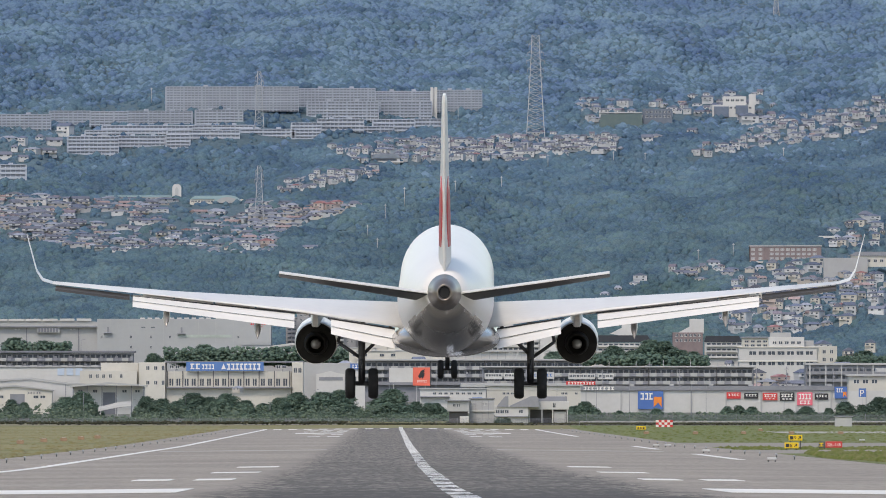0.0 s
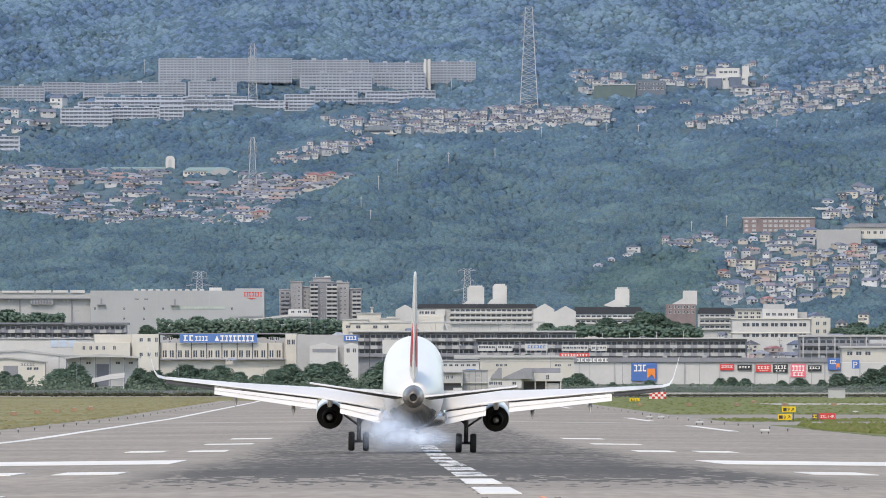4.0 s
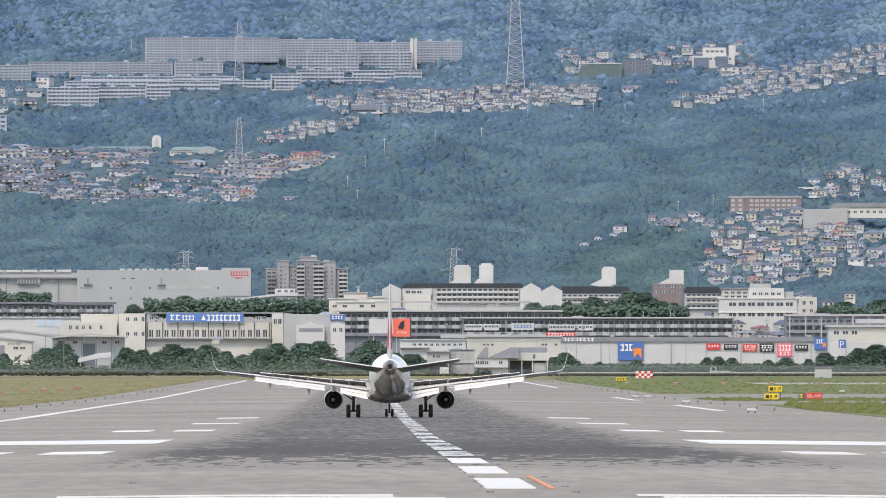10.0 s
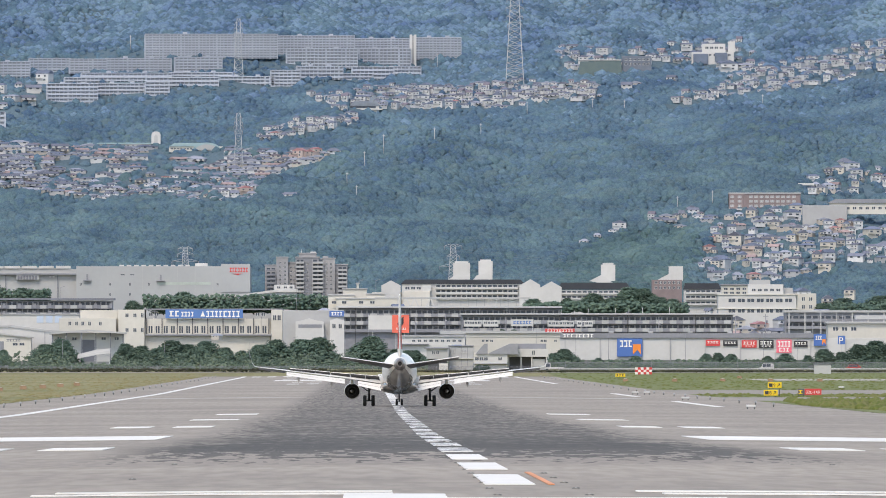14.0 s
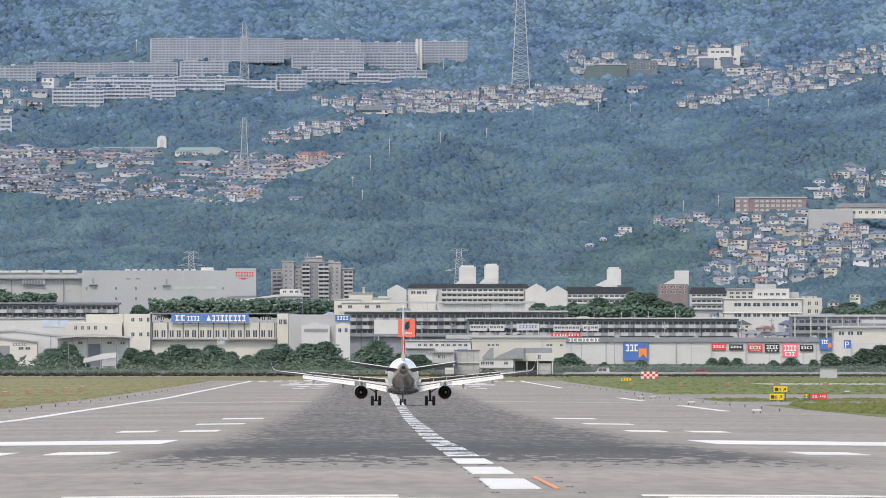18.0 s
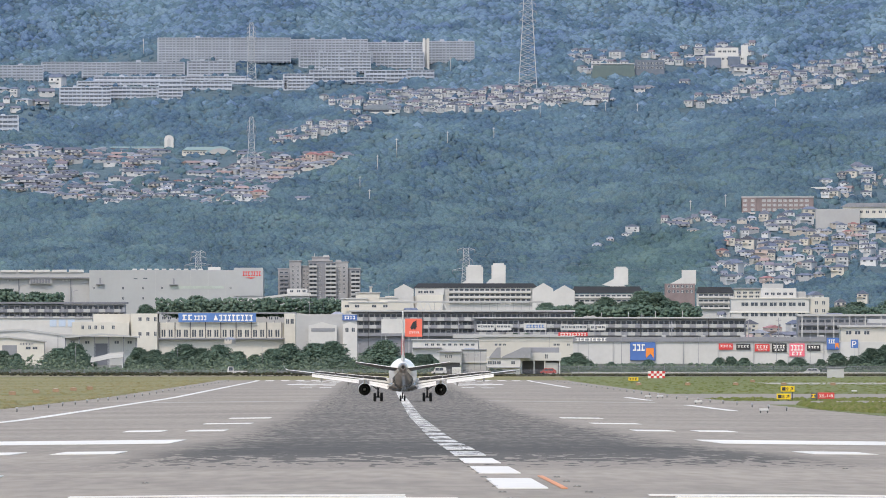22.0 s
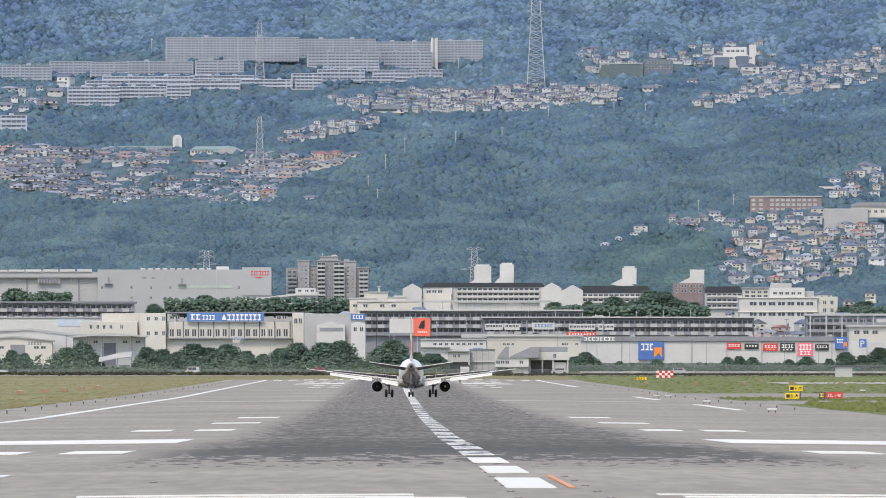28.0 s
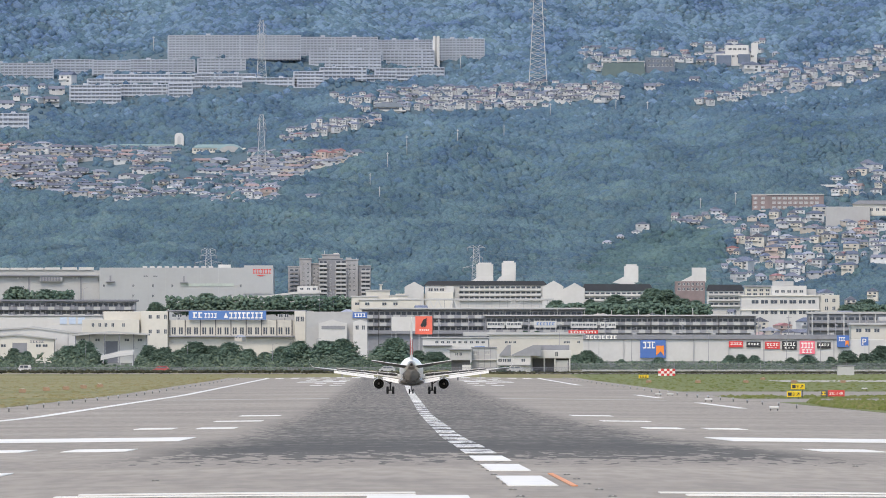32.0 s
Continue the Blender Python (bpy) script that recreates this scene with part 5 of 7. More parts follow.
for key, (du, dv, size) in rules.items():
    poly = VILLAGES[key]
    v = min(p[1] for p in poly) + dv * 0.7
    row = 0
    while v < max(p[1] for p in poly):
        u = min(p[0] for p in poly) + (row % 2) * du * 0.5
        while u < max(p[0] for p in poly):
            uu, vv = u + hr.uniform(-0.34, 0.34) * du, v + hr.uniform(-0.42, 0.42) * dv
            skip = 0.34 if key == "right_town" else 0.22 if key in ("upper_right", "right_ridge") else 0.12
            if key == "left_town" and 285 < vv < 330 and 140 < uu < 420 and hr.random() < 0.55:
                skip = 1
            if key == "right_town" and ((1325 < uu < 1465 and vv < 378) or (1455 < uu and 352 < vv < 398)):
                skip = 1
            if key == "left_town" and 300 < uu < 445 and vv < 284:
                skip = 1
            if inside(uu, vv, poly) and hr.random() > skip:
                sites.append((uu, vv, size, key))
            u += du
        v += dv
        row += 1
for uu, vv in ((1075, 436), (1098, 428), (1137, 412), (1128, 418), (1195, 392), (1210, 398), (1250, 388), (1265, 376), (1275, 392), (1245, 410), (440, 350), (455, 352), (475, 348), (540, 352), (555, 353), (20, 160), (45, 166), (75, 158), (100, 164), (30, 178), (62, 180), (90, 186), (12, 190), (45, 194), (120, 150), (1330, 130), (1360, 126), (1150, 160), (1165, 156), (1230, 148)):
    sites.append((uu, vv, 0.9, "lone"))
sites += [(585, 281, 0.8, "red"), (600, 277, 0.8, "red"), (572, 284, 0.75, "red"), (1296, 452, 0.95, "red")]
placed = []
for uu, vv, size, key in sites:
    p = ground_place(uu, vv)
    i = hr.randrange(28)
    wide, tall, turn, sunk = hr.uniform(0.75, 1.35), hr.uniform(0.8, 1.2), 32, 0.0
    if key in ("middle_strip", "white_strip", "upper_right", "right_ridge", "lone") and hr.random() < 0.85:
        i, tall, turn = hr.choice(PALE_ROOFED), 0.9, 35
    if key == "red":
        i = 23
    if key == "left_town" and hr.random() < 0.93:
        i = 2 * (i // 2)
    if key == "left_town":
        wide, tall, turn, sunk = 1.2, 0.8, 30, 0.7 if i % 2 == 0 else 1.5
    m = Matrix.Translation((p.x, p.y, terrain(p.x, p.y) + 0.3 - sunk * size)) @ pose(0, 0, 0, 0, 0, hr.uniform(-turn, turn)) @ Matrix.Diagonal((wide, 1, tall, 1)) @ Matrix.Scale(size * hr.uniform(0.8, 1.2), 4)
    placed.append((p.y, i, m, key in ("middle_strip", "white_strip", "upper_right", "right_ridge")))
placed.sort(key=lambda q: q[0])
far_mats, far_v, far_f, far_m = [], [], [], []
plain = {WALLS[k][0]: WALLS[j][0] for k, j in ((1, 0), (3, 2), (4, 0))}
for n, (dist, i, m, white) in enumerate(placed):
    if not used[i]:
        PROTO[i].matrix_basis, used[i] = m, True
    elif n < 290:
        copy_thing(PROTO[i], m)
    else:
        for ch in PROTO[i].children:
            base, mm = len(far_v), m @ ch.matrix_basis
            far_v.extend(tuple(mm @ q.co) for q in ch.data.vertices)
            for pg in ch.data.polygons:
                far_f.append(tuple(base + j for j in pg.vertices))
                mat = ch.data.materials[pg.material_index]
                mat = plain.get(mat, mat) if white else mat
                if mat not in far_mats:
                    far_mats.append(mat)
                far_m.append(far_mats.index(mat))
me = bpy.data.meshes.new("distant_houses")
me.from_pydata(far_v, [], far_f)
for mat in far_mats:
    me.materials.append(mat)
me.polygons.foreach_set("material_index", far_m)
tagged(new("distant_houses", me), "distant crowd of small grey-roofed houses on the hill", "houses", kind="stuff")
for i in range(28):
    if not used[i]:
        p = ground_place(40 + 18 * i, 300)
        PROTO[i].matrix_basis = Matrix.Translation((p.x, p.y, terrain(p.x, p.y)))


# ---- pylons and wires ----
def lattice(u, vtop, vbase, d=None, wide=0.16, arms=((0.12, 0.24), (0.27, 0.27), (0.42, 0.24)), top=0.22):
    """A tapered steel tower with cross arms; gives the ends of its arms."""
    p = ground_place(u, vbase) if d is None else at(u, vbase, d)
    z0 = terrain(p.x, p.y) - 0.5 if d is None else p.z
    h = EYE + (636 - vtop) * p.y / F - z0
    e = thing("transmission_pylon", Matrix.Translation((p.x, p.y, z0)), "grey steel lattice transmission pylon on the hillside", "pylon", "pylons across the hills")
    a = h * wide / 2
    half = lambda t: a * (1 - t) ** 1.15 + top
    r = 0.11 if h > 20 else 0.085
    for sx in (-1, 1):
        for sy in (-1, 1):
            bm = bmesh.new()
            loft(bm, [[(sx * half(t) + r * cx, sy * half(t) + r * cy, h * t) for cx, cy in ((-1, -1), (1, -1), (1, 1), (-1, 1))] for t in [j / 6 for j in range(7)]], smooth=False)
            part("leg", bm, PYLON, e)
    bays = 18 if h > 30 else 11
    for j in range(bays):
        t0, t1 = j / bays, (j + 1) / bays
        for sy in (-1, 1):
            part("brace", rod(bmesh.new(), (-half(t0), sy * half(t0), h * t0), (half(t1), sy * half(t1), h * t1), r * 0.6, 3), PYLON, e)
            part("brace", rod(bmesh.new(), (half(t0), sy * half(t0), h * t0), (-half(t1), sy * half(t1), h * t1), r * 0.6, 3), PYLON, e)
        part("brace", rod(bmesh.new(), (-half(t1), -half(t1), h * t1), (half(t1), -half(t1), h * t1), r * 0.6, 3), PYLON, e)
        for sx in (-1, 1):
            part("brace", rod(bmesh.new(), (sx * half(t0), -half(t0), h * t0), (sx * half(t1), half(t1), h * t1), r * 0.6, 3), PYLON, e)
    tips = []
    for t, w in arms:
        z, ww = h * (1 - t), a * 2 * w * 2.2
        for sx in (-1, 1):
            bm = bmesh.new()
            rod(bm, (sx * half(1 - t), 0.2, z), (sx * ww, 0, z + 0.1), r * 0.8, 4)
            rod(bm, (sx * half(1 - t), -0.2, z + 0.7), (sx * ww, 0, z + 0.1), r * 0.8, 4)
            part("cross_arm", bm, PYLON, e)
            part("insulator", rod(bmesh.new(), (sx * ww, 0, z + 0.1), (sx * ww, 0, z - 0.9), 0.09, 6), GREY, e)
            tips.append(Vector((p.x + sx * ww, p.y, z0 + z - 0.9)))
    return tips


def wire(a, b, sag, name="power_line"):
    cu = bpy.data.curves.new(name, "CURVE")
    cu.dimensions, cu.bevel_depth, cu.bevel_resolution = "3D", 0.018, 0
    sp = cu.splines.new("POLY")
    sp.points.add(14)
    for i in range(15):
        t = i / 14
        q = a.lerp(b, t)
        sp.points[i].co = (q.x, q.y, q.z - sag * 4 * t * (1 - t), 1)
    tmp = new("tmp", cu)
    me = bpy.data.meshes.new_from_object(tmp.evaluated_get(bpy.context.evaluated_depsgraph_get()))
    bpy.data.objects.remove(tmp)
    me.materials.clear()
    me.materials.append(CABLE)
    return tagged(new(name, me), "thin grey overhead power line between pylons", "cable", "overhead lines")


ARMS6 = ((0.09, 0.26), (0.17, 0.3), (0.25, 0.34), (0.33, 0.3), (0.41, 0.28), (0.49, 0.26))
big = lattice(952, -28, 152, wide=0.11, arms=[(t, w * 1.05) for t, w in ARMS6], top=1.1)
lattice(463, 36, 140, wide=0.11, arms=ARMS6[:4], top=0.5)
low = lattice(463, 203, 300, wide=0.11, arms=ARMS6[:4], top=0.5)
town = lattice(843, 436, 505, d=4030, wide=0.12, arms=((0.04, 0.85), (0.3, 0.6), (0.56, 1.3)), top=0.7)
lattice(369, 441, 500, d=4035, wide=0.14, arms=((0.04, 0.7), (0.2, 0.75), (0.42, 1.3)), top=0.6)
far = lattice(1378, -118, -60, wide=0.16, arms=ARMS6[:4])
for i in range(8):
    wire(big[i], far[i % 8] + Vector((0, 0, 0)), 3.0)
for i in range(6):
    wire(town[i], Vector((town[i].x + 95, town[i].y, town[i].z - 6 + i * 0.4)), 1.5)
for u, v, h in ((272, 92, 3.6), (720, 278, 4.6), (686, 302, 4), (655, 335, 3), (672, 358, 3), (810, 255, 3), (892, 247, 3), (974, 207, 3), (1090, 200, 2.5), (1146, 200, 2.2), (815, 125, 3.4), (1240, 376, 3), (1302, 368, 3.4), (1391, 190, 2.2)):
    p = ground_place(u, v)
    e = thing("utility_pole", Matrix.Translation((p.x, p.y, terrain(p.x, p.y) - 0.5)), "pale concrete utility pole standing among the trees", "pole", "poles on the hillside")
    part("shaft", rod(bmesh.new(), (0, 0, 0), (0, 0, h + 1.8), 0.12, 6, 0.08), PALE, e)
    part("cross_bar", blk(-0.4, 0.4, -0.06, 0.06, h + 1.3, h + 1.42), STEEL, e)


# ---- trees and hedges along the perimeter road ----
leaf_shapes = crown_shapes(1, 8, 33.0)


def sprays(count, leaves, seed):
    """Loose sprays of small flat leaves inside a unit ball."""
    r, out = random.Random(seed), []
    for i in range(count):
        vs, fs = [], []
        for j in range(leaves):
            c = Vector((r.gauss(0, 1), r.gauss(0, 1), r.gauss(0, 1))).normalized() * r.random() ** 0.4
            m = (Vector((r.gauss(0, 0.7), r.gauss(0, 0.7), r.gauss(0.9, 0.5)))).to_track_quat("Z", "Y")
            a0, k = r.random() * 6.28, r.uniform(0.28, 0.52)
            for q in range(3):
                vs.append(c + m @ Vector((k * math.cos(a0 + q * 2.1), k * 0.7 * math.sin(a0 + q * 2.1), 0)))
            fs.append([3 * j, 3 * j + 1, 3 * j + 2])
        out.append((np.array([tuple(v) for v in vs]), np.array(fs)))
    return out


spray_shapes = sprays(10, 16, 61)


def tree(i):
    """A tapered trunk with limbs and an uneven crown of clumps."""
    r = random.Random(500 + i)
    e = thing("tree", Matrix(), "dense dark green broadleaf tree beside the road", "tree", "trees along the perimeter road")
    h, w = r.uniform(5.4, 6.8), r.uniform(2.9, 4.2)
    bm = bmesh.new()
    rod(bm, (0, 0, -0.3), (0.1, 0, h * 0.5), 0.2, 7, 0.11)
    for j in range(5):
        a = j * 1.3 + r.random()
        rod(bm, (0.05, 0, h * (0.25 + 0.06 * j)), (w * 0.6 * math.cos(a), w * 0.6 * math.sin(a), h * (0.5 + 0.07 * j)), 0.08, 5, 0.03)
    part("trunk", bm, BARK, e)
    def clumps(count, fill, lo, hi):
        pl = []
        for j in range(count):
            a, q = r.random() * 6.2832, math.sqrt(r.random()) * fill
            t = r.random()
            rad = w * q * (1.05 - 0.75 * t ** 2.2) * (0.85 + 0.2 * math.sin(3 * a + i) + 0.15 * math.sin(5 * t + 2 * i + a))
            sz = r.uniform(lo, hi)
            pl.append((rad * math.cos(a), rad * math.sin(a), h * (0.05 + (0.82 if fill < 1 else 0.92) * t), sz, sz * r.uniform(0.8, 1.1)))
        return pl
    crown = scatter("crown", clumps(700, 0.94, 0.2, 0.44), leaf_shapes, LEAVES, "", "", r, e, kind="", soft=True)
    scatter("outer_leaves", clumps(900, 1.05, 0.2, 0.42), spray_shapes, LEAVES, "", "", r, crown, kind="")
    return e


TREES = [tree(i) for i in range(7)]
tr = random.Random(5)
spots = []
GROVE_ROADSIDE_WEST = ((-20, 612, 38, 3400), (25, 618, 32, 3400), (48, 624, 26, 3395), (122, 606, 42, 3410), (150, 600, 48, 3410), (262, 612, 36, 3405), (292, 606, 40, 3400), (320, 612, 30, 3390), (345, 604, 42, 3410), (375, 603, 42, 3412), (405, 602, 45, 3410), (440, 604, 42, 3405), (470, 603, 40, 3408), (500, 606, 42, 3400), (530, 604, 42, 3404), (575, 595, 52, 3410), (605, 592, 56, 3412))
GROVE_ROADSIDE_MIDDLE = ((640, 615, 30, 3400), (672, 592, 52, 3415), (698, 587, 58, 3415), (740, 602, 36, 3425), (762, 610, 28, 3430), (775, 612, 26, 3420), (888, 641, 14, 3262), (900, 643, 12, 3262), (1000, 610, 12, 3330), (1018, 624, 28, 3405), (1040, 616, 34, 3400), (1062, 630, 20, 3395), (1100, 634, 16, 3395), (1165, 632, 20, 3400))
GROVE_ROADSIDE_EAST = ((1290, 622, 28, 3400), (1312, 620, 30, 3400), (1335, 630, 20, 3395), (1400, 630, 20, 3395), (1430, 628, 22, 3395), (1470, 626, 24, 3400), (1500, 622, 28, 3402), (1530, 618, 32, 3400), (1560, 614, 36, 3400), (1590, 612, 42, 3400), (1620, 610, 42, 3400))
GROVE_BEHIND_THE_WORKS = ((30, 508, 40, 3960), (80, 506, 42, 3960), (110, 510, 38, 3960), (330, 525, 34, 3940), (365, 520, 38, 3940), (400, 522, 36, 3940), (430, 524, 34, 3940), (490, 524, 34, 3945), (525, 524, 34, 3945), (570, 526, 34, 3945), (605, 530, 30, 3945), (275, 535, 22, 3935))
GROVE_BEHIND_THE_FLATS = ((757, 574, 16, 3560), (838, 595, 24, 3460), (985, 530, 30, 3840), (1015, 528, 32, 3840), (1045, 522, 30, 3840), (1090, 522, 32, 3850), (1125, 528, 30, 3850), (1155, 512, 42, 3850), (1180, 514, 42, 3850), (1210, 524, 32, 3850), (1232, 532, 26, 3850), (1535, 528, 40, 3820), (1565, 524, 42, 3820), (1600, 524, 42, 3820), (1500, 540, 30, 3800), (930, 585, 12, 3655), (950, 586, 12, 3655))
for grove in (GROVE_ROADSIDE_WEST, GROVE_ROADSIDE_MIDDLE, GROVE_ROADSIDE_EAST, GROVE_BEHIND_THE_WORKS, GROVE_BEHIND_THE_FLATS):
    for u, v, hgt, d in grove:
        spots.append((u, v, hgt, d))
first = set()
for u, v, hgt, d in spots:
    i = tr.randrange(7)
    p = at(u, v + hgt, d)
    hm = hgt * d / F
    base_h = 6.1
    k = hm / base_h * (1.0 if d > 3450 else 1.02)
    m = Matrix.Translation((p.x, d, p.z if d > 3450 else level(d) - 0.1)) @ pose(0, 0, 0, 0, 0, tr.uniform(0, 360)) @ Matrix.Diagonal((k * 1.2, k * 1.2, k, 1))
    if i in first:
        copy_thing(TREES[i], m)
    else:
        TREES[i].matrix_basis = m
        first.add(i)
pl = []
for j in range(14000):
    u = tr.uniform(-80, 1660)
    lane = tr.random()
    d = 3300 + 90 * lane
    gapped = noise.noise((u * 0.03, lane * 3, 0))
    if gapped < -0.25 or (174 < u < 242 and lane > 0.35):
        continue
    sz = tr.uniform(0.14, 0.46) * (1.0 + 0.5 * gapped)
    pl.append((at(u, 0, d).x, d, level(d) + sz * 0.6 + tr.random() * (3.2 if u < 680 else 1.3) * lane, sz, sz * 0.85))
behind = []
for u0, u1, v0, v1, d in ((295, 650, 524, 550, 3938), (10, 130, 515, 540, 3958), (970, 1260, 538, 556, 3835), (1480, 1640, 540, 560, 3810)):
    for j in range(int((u1 - u0) * 5)):
        p = at(tr.uniform(u0, u1), 0, d + tr.uniform(-4, 4))
        v = v0 + (v1 - v0) * tr.random() ** 0.7 + 5 * noise.noise((p.x * 0.15, d, 0))
        sz = tr.uniform(0.18, 0.46)
        behind.append((p.x, p.y, EYE + (636 - v) * d / F, sz * 1.5, sz * 1.25))
scatter("town_shrubs", behind, leaf_shapes, LEAVES, "dark green bushes between the buildings", "shrubs", tr, soft=True)
scatter("roadside_shrubs", pl, leaf_shapes + spray_shapes, SHRUBS, "tangled green shrubs along the perimeter road", "shrubs", tr)
pl = []
for j in range(2600):
    u = tr.uniform(-80, 1660)
    d = 3215 + 22 * tr.random()
    sz = tr.uniform(0.25, 0.5)
    pl.append((at(u, 0, d).x, d, level(d) + sz * 0.4 + (0.5 if u < 620 else 0.0) * tr.random(), sz, sz * 0.7))
scatter("dry_hedge", pl, leaf_shapes, leafy("dry_leaves", [(0.06, 0.06, 0.045), (0.085, 0.085, 0.055), (0.05, 0.06, 0.035)], scale=3), "brownish low hedge at the airfield boundary", "hedge", tr)

# small houses in the gaps of the town
for j, (uu, vv, d, size) in enumerate(((1140, 566, 3740, 1.0), (1310, 562, 3745, 1.0), (1345, 572, 3735, 0.95), (1362, 580, 3725, 0.95), (1385, 575, 3730, 1.05), (1410, 582, 3722, 0.9), (1395, 590, 3715, 0.9), (1340, 588, 3716, 0.95), (1425, 570, 3735, 1.0), (1330, 596, 3690, 1.0), (1375, 597, 3690, 0.95), (668, 548, 3795, 1.0), (745, 552, 3790, 0.9), (615, 545, 3820, 0.9), (1495, 556, 3760, 1.0), (1520, 560, 3755, 1.0), (1460, 520, 3870, 1.0), (1505, 528, 3865, 1.0), (1545, 515, 3880, 1.0), (1295, 545, 3800, 0.9), (1280, 520, 3950, 0.9), (1330, 522, 3930, 0.9), (155, 620, 3415, 0.8), (425, 588, 3480, 0.7))):
    p = at(uu, vv + 12, d)
    copy_thing(PROTO[(j * 5 + 3) % 28], Matrix.Translation((p.x, d, p.z)) @ pose(0, 0, 0, 0, 0, (j * 37) % 50 - 25) @ Matrix.Scale(size * 1.1, 4))
pole = None
for j in range(34):
    u = 20 + 47 * j + (j * 29) % 23
    d = 3600 + (j * 53) % 160
    z, h = level(d), 7.0 + (j * 17) % 5
    m = Matrix.Translation((at(u, 0, d).x, d, z))
    if pole is None:
        pole = thing("utility_pole", m, "slim concrete utility pole among the buildings", "pole", "poles in the town")
        part("shaft", rod(bmesh.new(), (0, 0, -0.5), (0, 0, 9.5), 0.13, 7, 0.09), GREY, pole)
        part("cross_bar", blk(-0.7, 0.7, -0.05, 0.05, 8.8, 8.92), GREY, pole)
        part("transformer", rod(bmesh.new(), (0.3, 0, 7.2), (0.3, 0, 7.9), 0.22, 8), GREY, pole)
    else:
        copy_thing(pole, m)

# ---- airfield furniture ----
road = pad("perimeter_road", -440, 440, 3242, 3262, TAXI, 0.05, "narrow asphalt perimeter road", dx=20)
for i in range(46):
    d = 3234
    u = -60 + 38 * i
    if i == 0:
        post = thing("fence_bay", Matrix(), "grey steel mesh fence bay along the boundary", "fence", "boundary fence")
        part("post", rod(bmesh.new(), (0, 0, -0.2), (0, 0, 1.5), 0.04, 6), GREY, post)
        for zz in (0.25, 1.3):
            part("rail", rod(bmesh.new(), (0, 0, zz), (38 * d / F, 0, zz), 0.018, 4), GREY, post)
        bm = bmesh.new()
        for q in range(33):
            rod(bm, (0.15 * q, 0, 0.2), (0.15 * q, 0, 1.35), 0.022, 3)
        part("mesh_panel", bm, SLATE, post)
        post.matrix_basis = Matrix.Translation((at(u, 0, d).x, d, level(d)))
    else:
        copy_thing(post, Matrix.Translation((at(u, 0, d).x, d, level(d))) @ Matrix.Diagonal((1, 1, 1.65 if u > 1000 else 1, 1)))


rail = None
for i in range(30):
    d = 3238
    u = 1030 + 21 * i
    m = Matrix.Translation((at(u, 0, d).x, d, level(d)))
    if rail is None:
        rail = thing("guard_rail", m, "pale steel guard rail along the perimeter road", "guard rail", "guard rail bays")
        part("post", rod(bmesh.new(), (0, 0, -0.2), (0, 0, 0.75), 0.06, 6), PALE, rail)
        bm = bmesh.new()
        loft(bm, [[(x, 0.05, 0.48), (x, -0.03, 0.56), (x, 0.03, 0.63), (x, -0.03, 0.70), (x, 0.05, 0.80), (x, 0.08, 0.64)] for x in (0, 21 * d / F)], smooth=False)
        part("beam", bm, WHITE, rail)
    else:
        copy_thing(rail, m)
mast = None
for u, d, h in ((34, 3970, 6.5), (148, 3968, 7.5), (360, 3700, 6), (448, 3690, 6), (560, 3470, 5.5), (566, 3930, 9), (590, 3935, 8), (676, 3930, 10), (706, 3935, 10), (742, 3500, 6.5), (806, 3560, 7), (990, 3450, 9), (1060, 3446, 8.5), (1118, 3452, 8), (1228, 3445, 7), (1254, 3450, 8), (1392, 3452, 7.5), (1452, 3446, 8), (152, 3404, 5.5), (236, 3396, 4), (332, 3398, 4.5), (482, 3397, 5), (652, 3402, 5.5)):
    m = Matrix.Translation((at(u, 0, d).x, d, level(d) if d < 3600 else level(d) + 2)) @ Matrix.Diagonal((1, 1, h / 6, 1))
    if mast is None:
        mast = thing("street_lamp", m, "slim grey street lamp on a tapered steel pole", "street lamp", "street lamps of the town")
        shaft = part("pole", rod(bmesh.new(), (0, 0, -2), (0, 0, 6), 0.07, 7, 0.04), GREY, mast)
        part("arm", rod(bmesh.new(), (0, 0, 5.9), (0.9, 0, 6.1), 0.03, 5), GREY, mast)
        part("lamp_head", blk(0.8, 1.2, -0.1, 0.1, 6.06, 6.15), GREY, mast)
    else:
        copy_thing(mast, m)


def edge_light(label, r, h, mat, cap):
    e = thing("runway_light", Matrix(), label, "light", "lights along the runway edge")
    part("stem", rod(bmesh.new(), (0, 0, -0.3), (0, 0, h * 0.6), r * 0.35, 8), STRUT, e)
    part("lamp_head", rod(bmesh.new(), (0, 0, h * 0.55), (0, 0, h), r, 10, r * 0.7), mat, e, cap)
    return e


light = edge_light("small white runway edge light on a short stem", 0.13, 0.42, PALE, "")
light.matrix_basis = Matrix.Translation((-32.5, 900, camber(-32.5, 900)))
for i in range(1, 36):
    d = 900 + 60 * i
    copy_thing(light, Matrix.Translation((-32.5, d, camber(-32.5, d))))
for i in range(30):
    d = 1290 + 60 * i
    copy_thing(light, Matrix.Translation((37.0, d, camber(37.0, d))))
flush = thing("flush_light", Matrix(), "flat steel light set flush into the runway", "light", "lights set into the runway")
bm = bmesh.new()
loft(bm, [[(r * math.cos(6.2832 * i / 12), r * math.sin(6.2832 * i / 12), z) for i in range(12)] for r, z in ((0.075, -0.02), (0.07, 0.018), (0.03, 0.026))])
part("cover", bm, surface("light_steel", (0.2, 0.19, 0.17), 0.5, 0.6, scale=4), flush)
part("lens", blk(-0.02, 0.02, -0.06, -0.03, 0.012, 0.026), PALE, flush)
n = 0
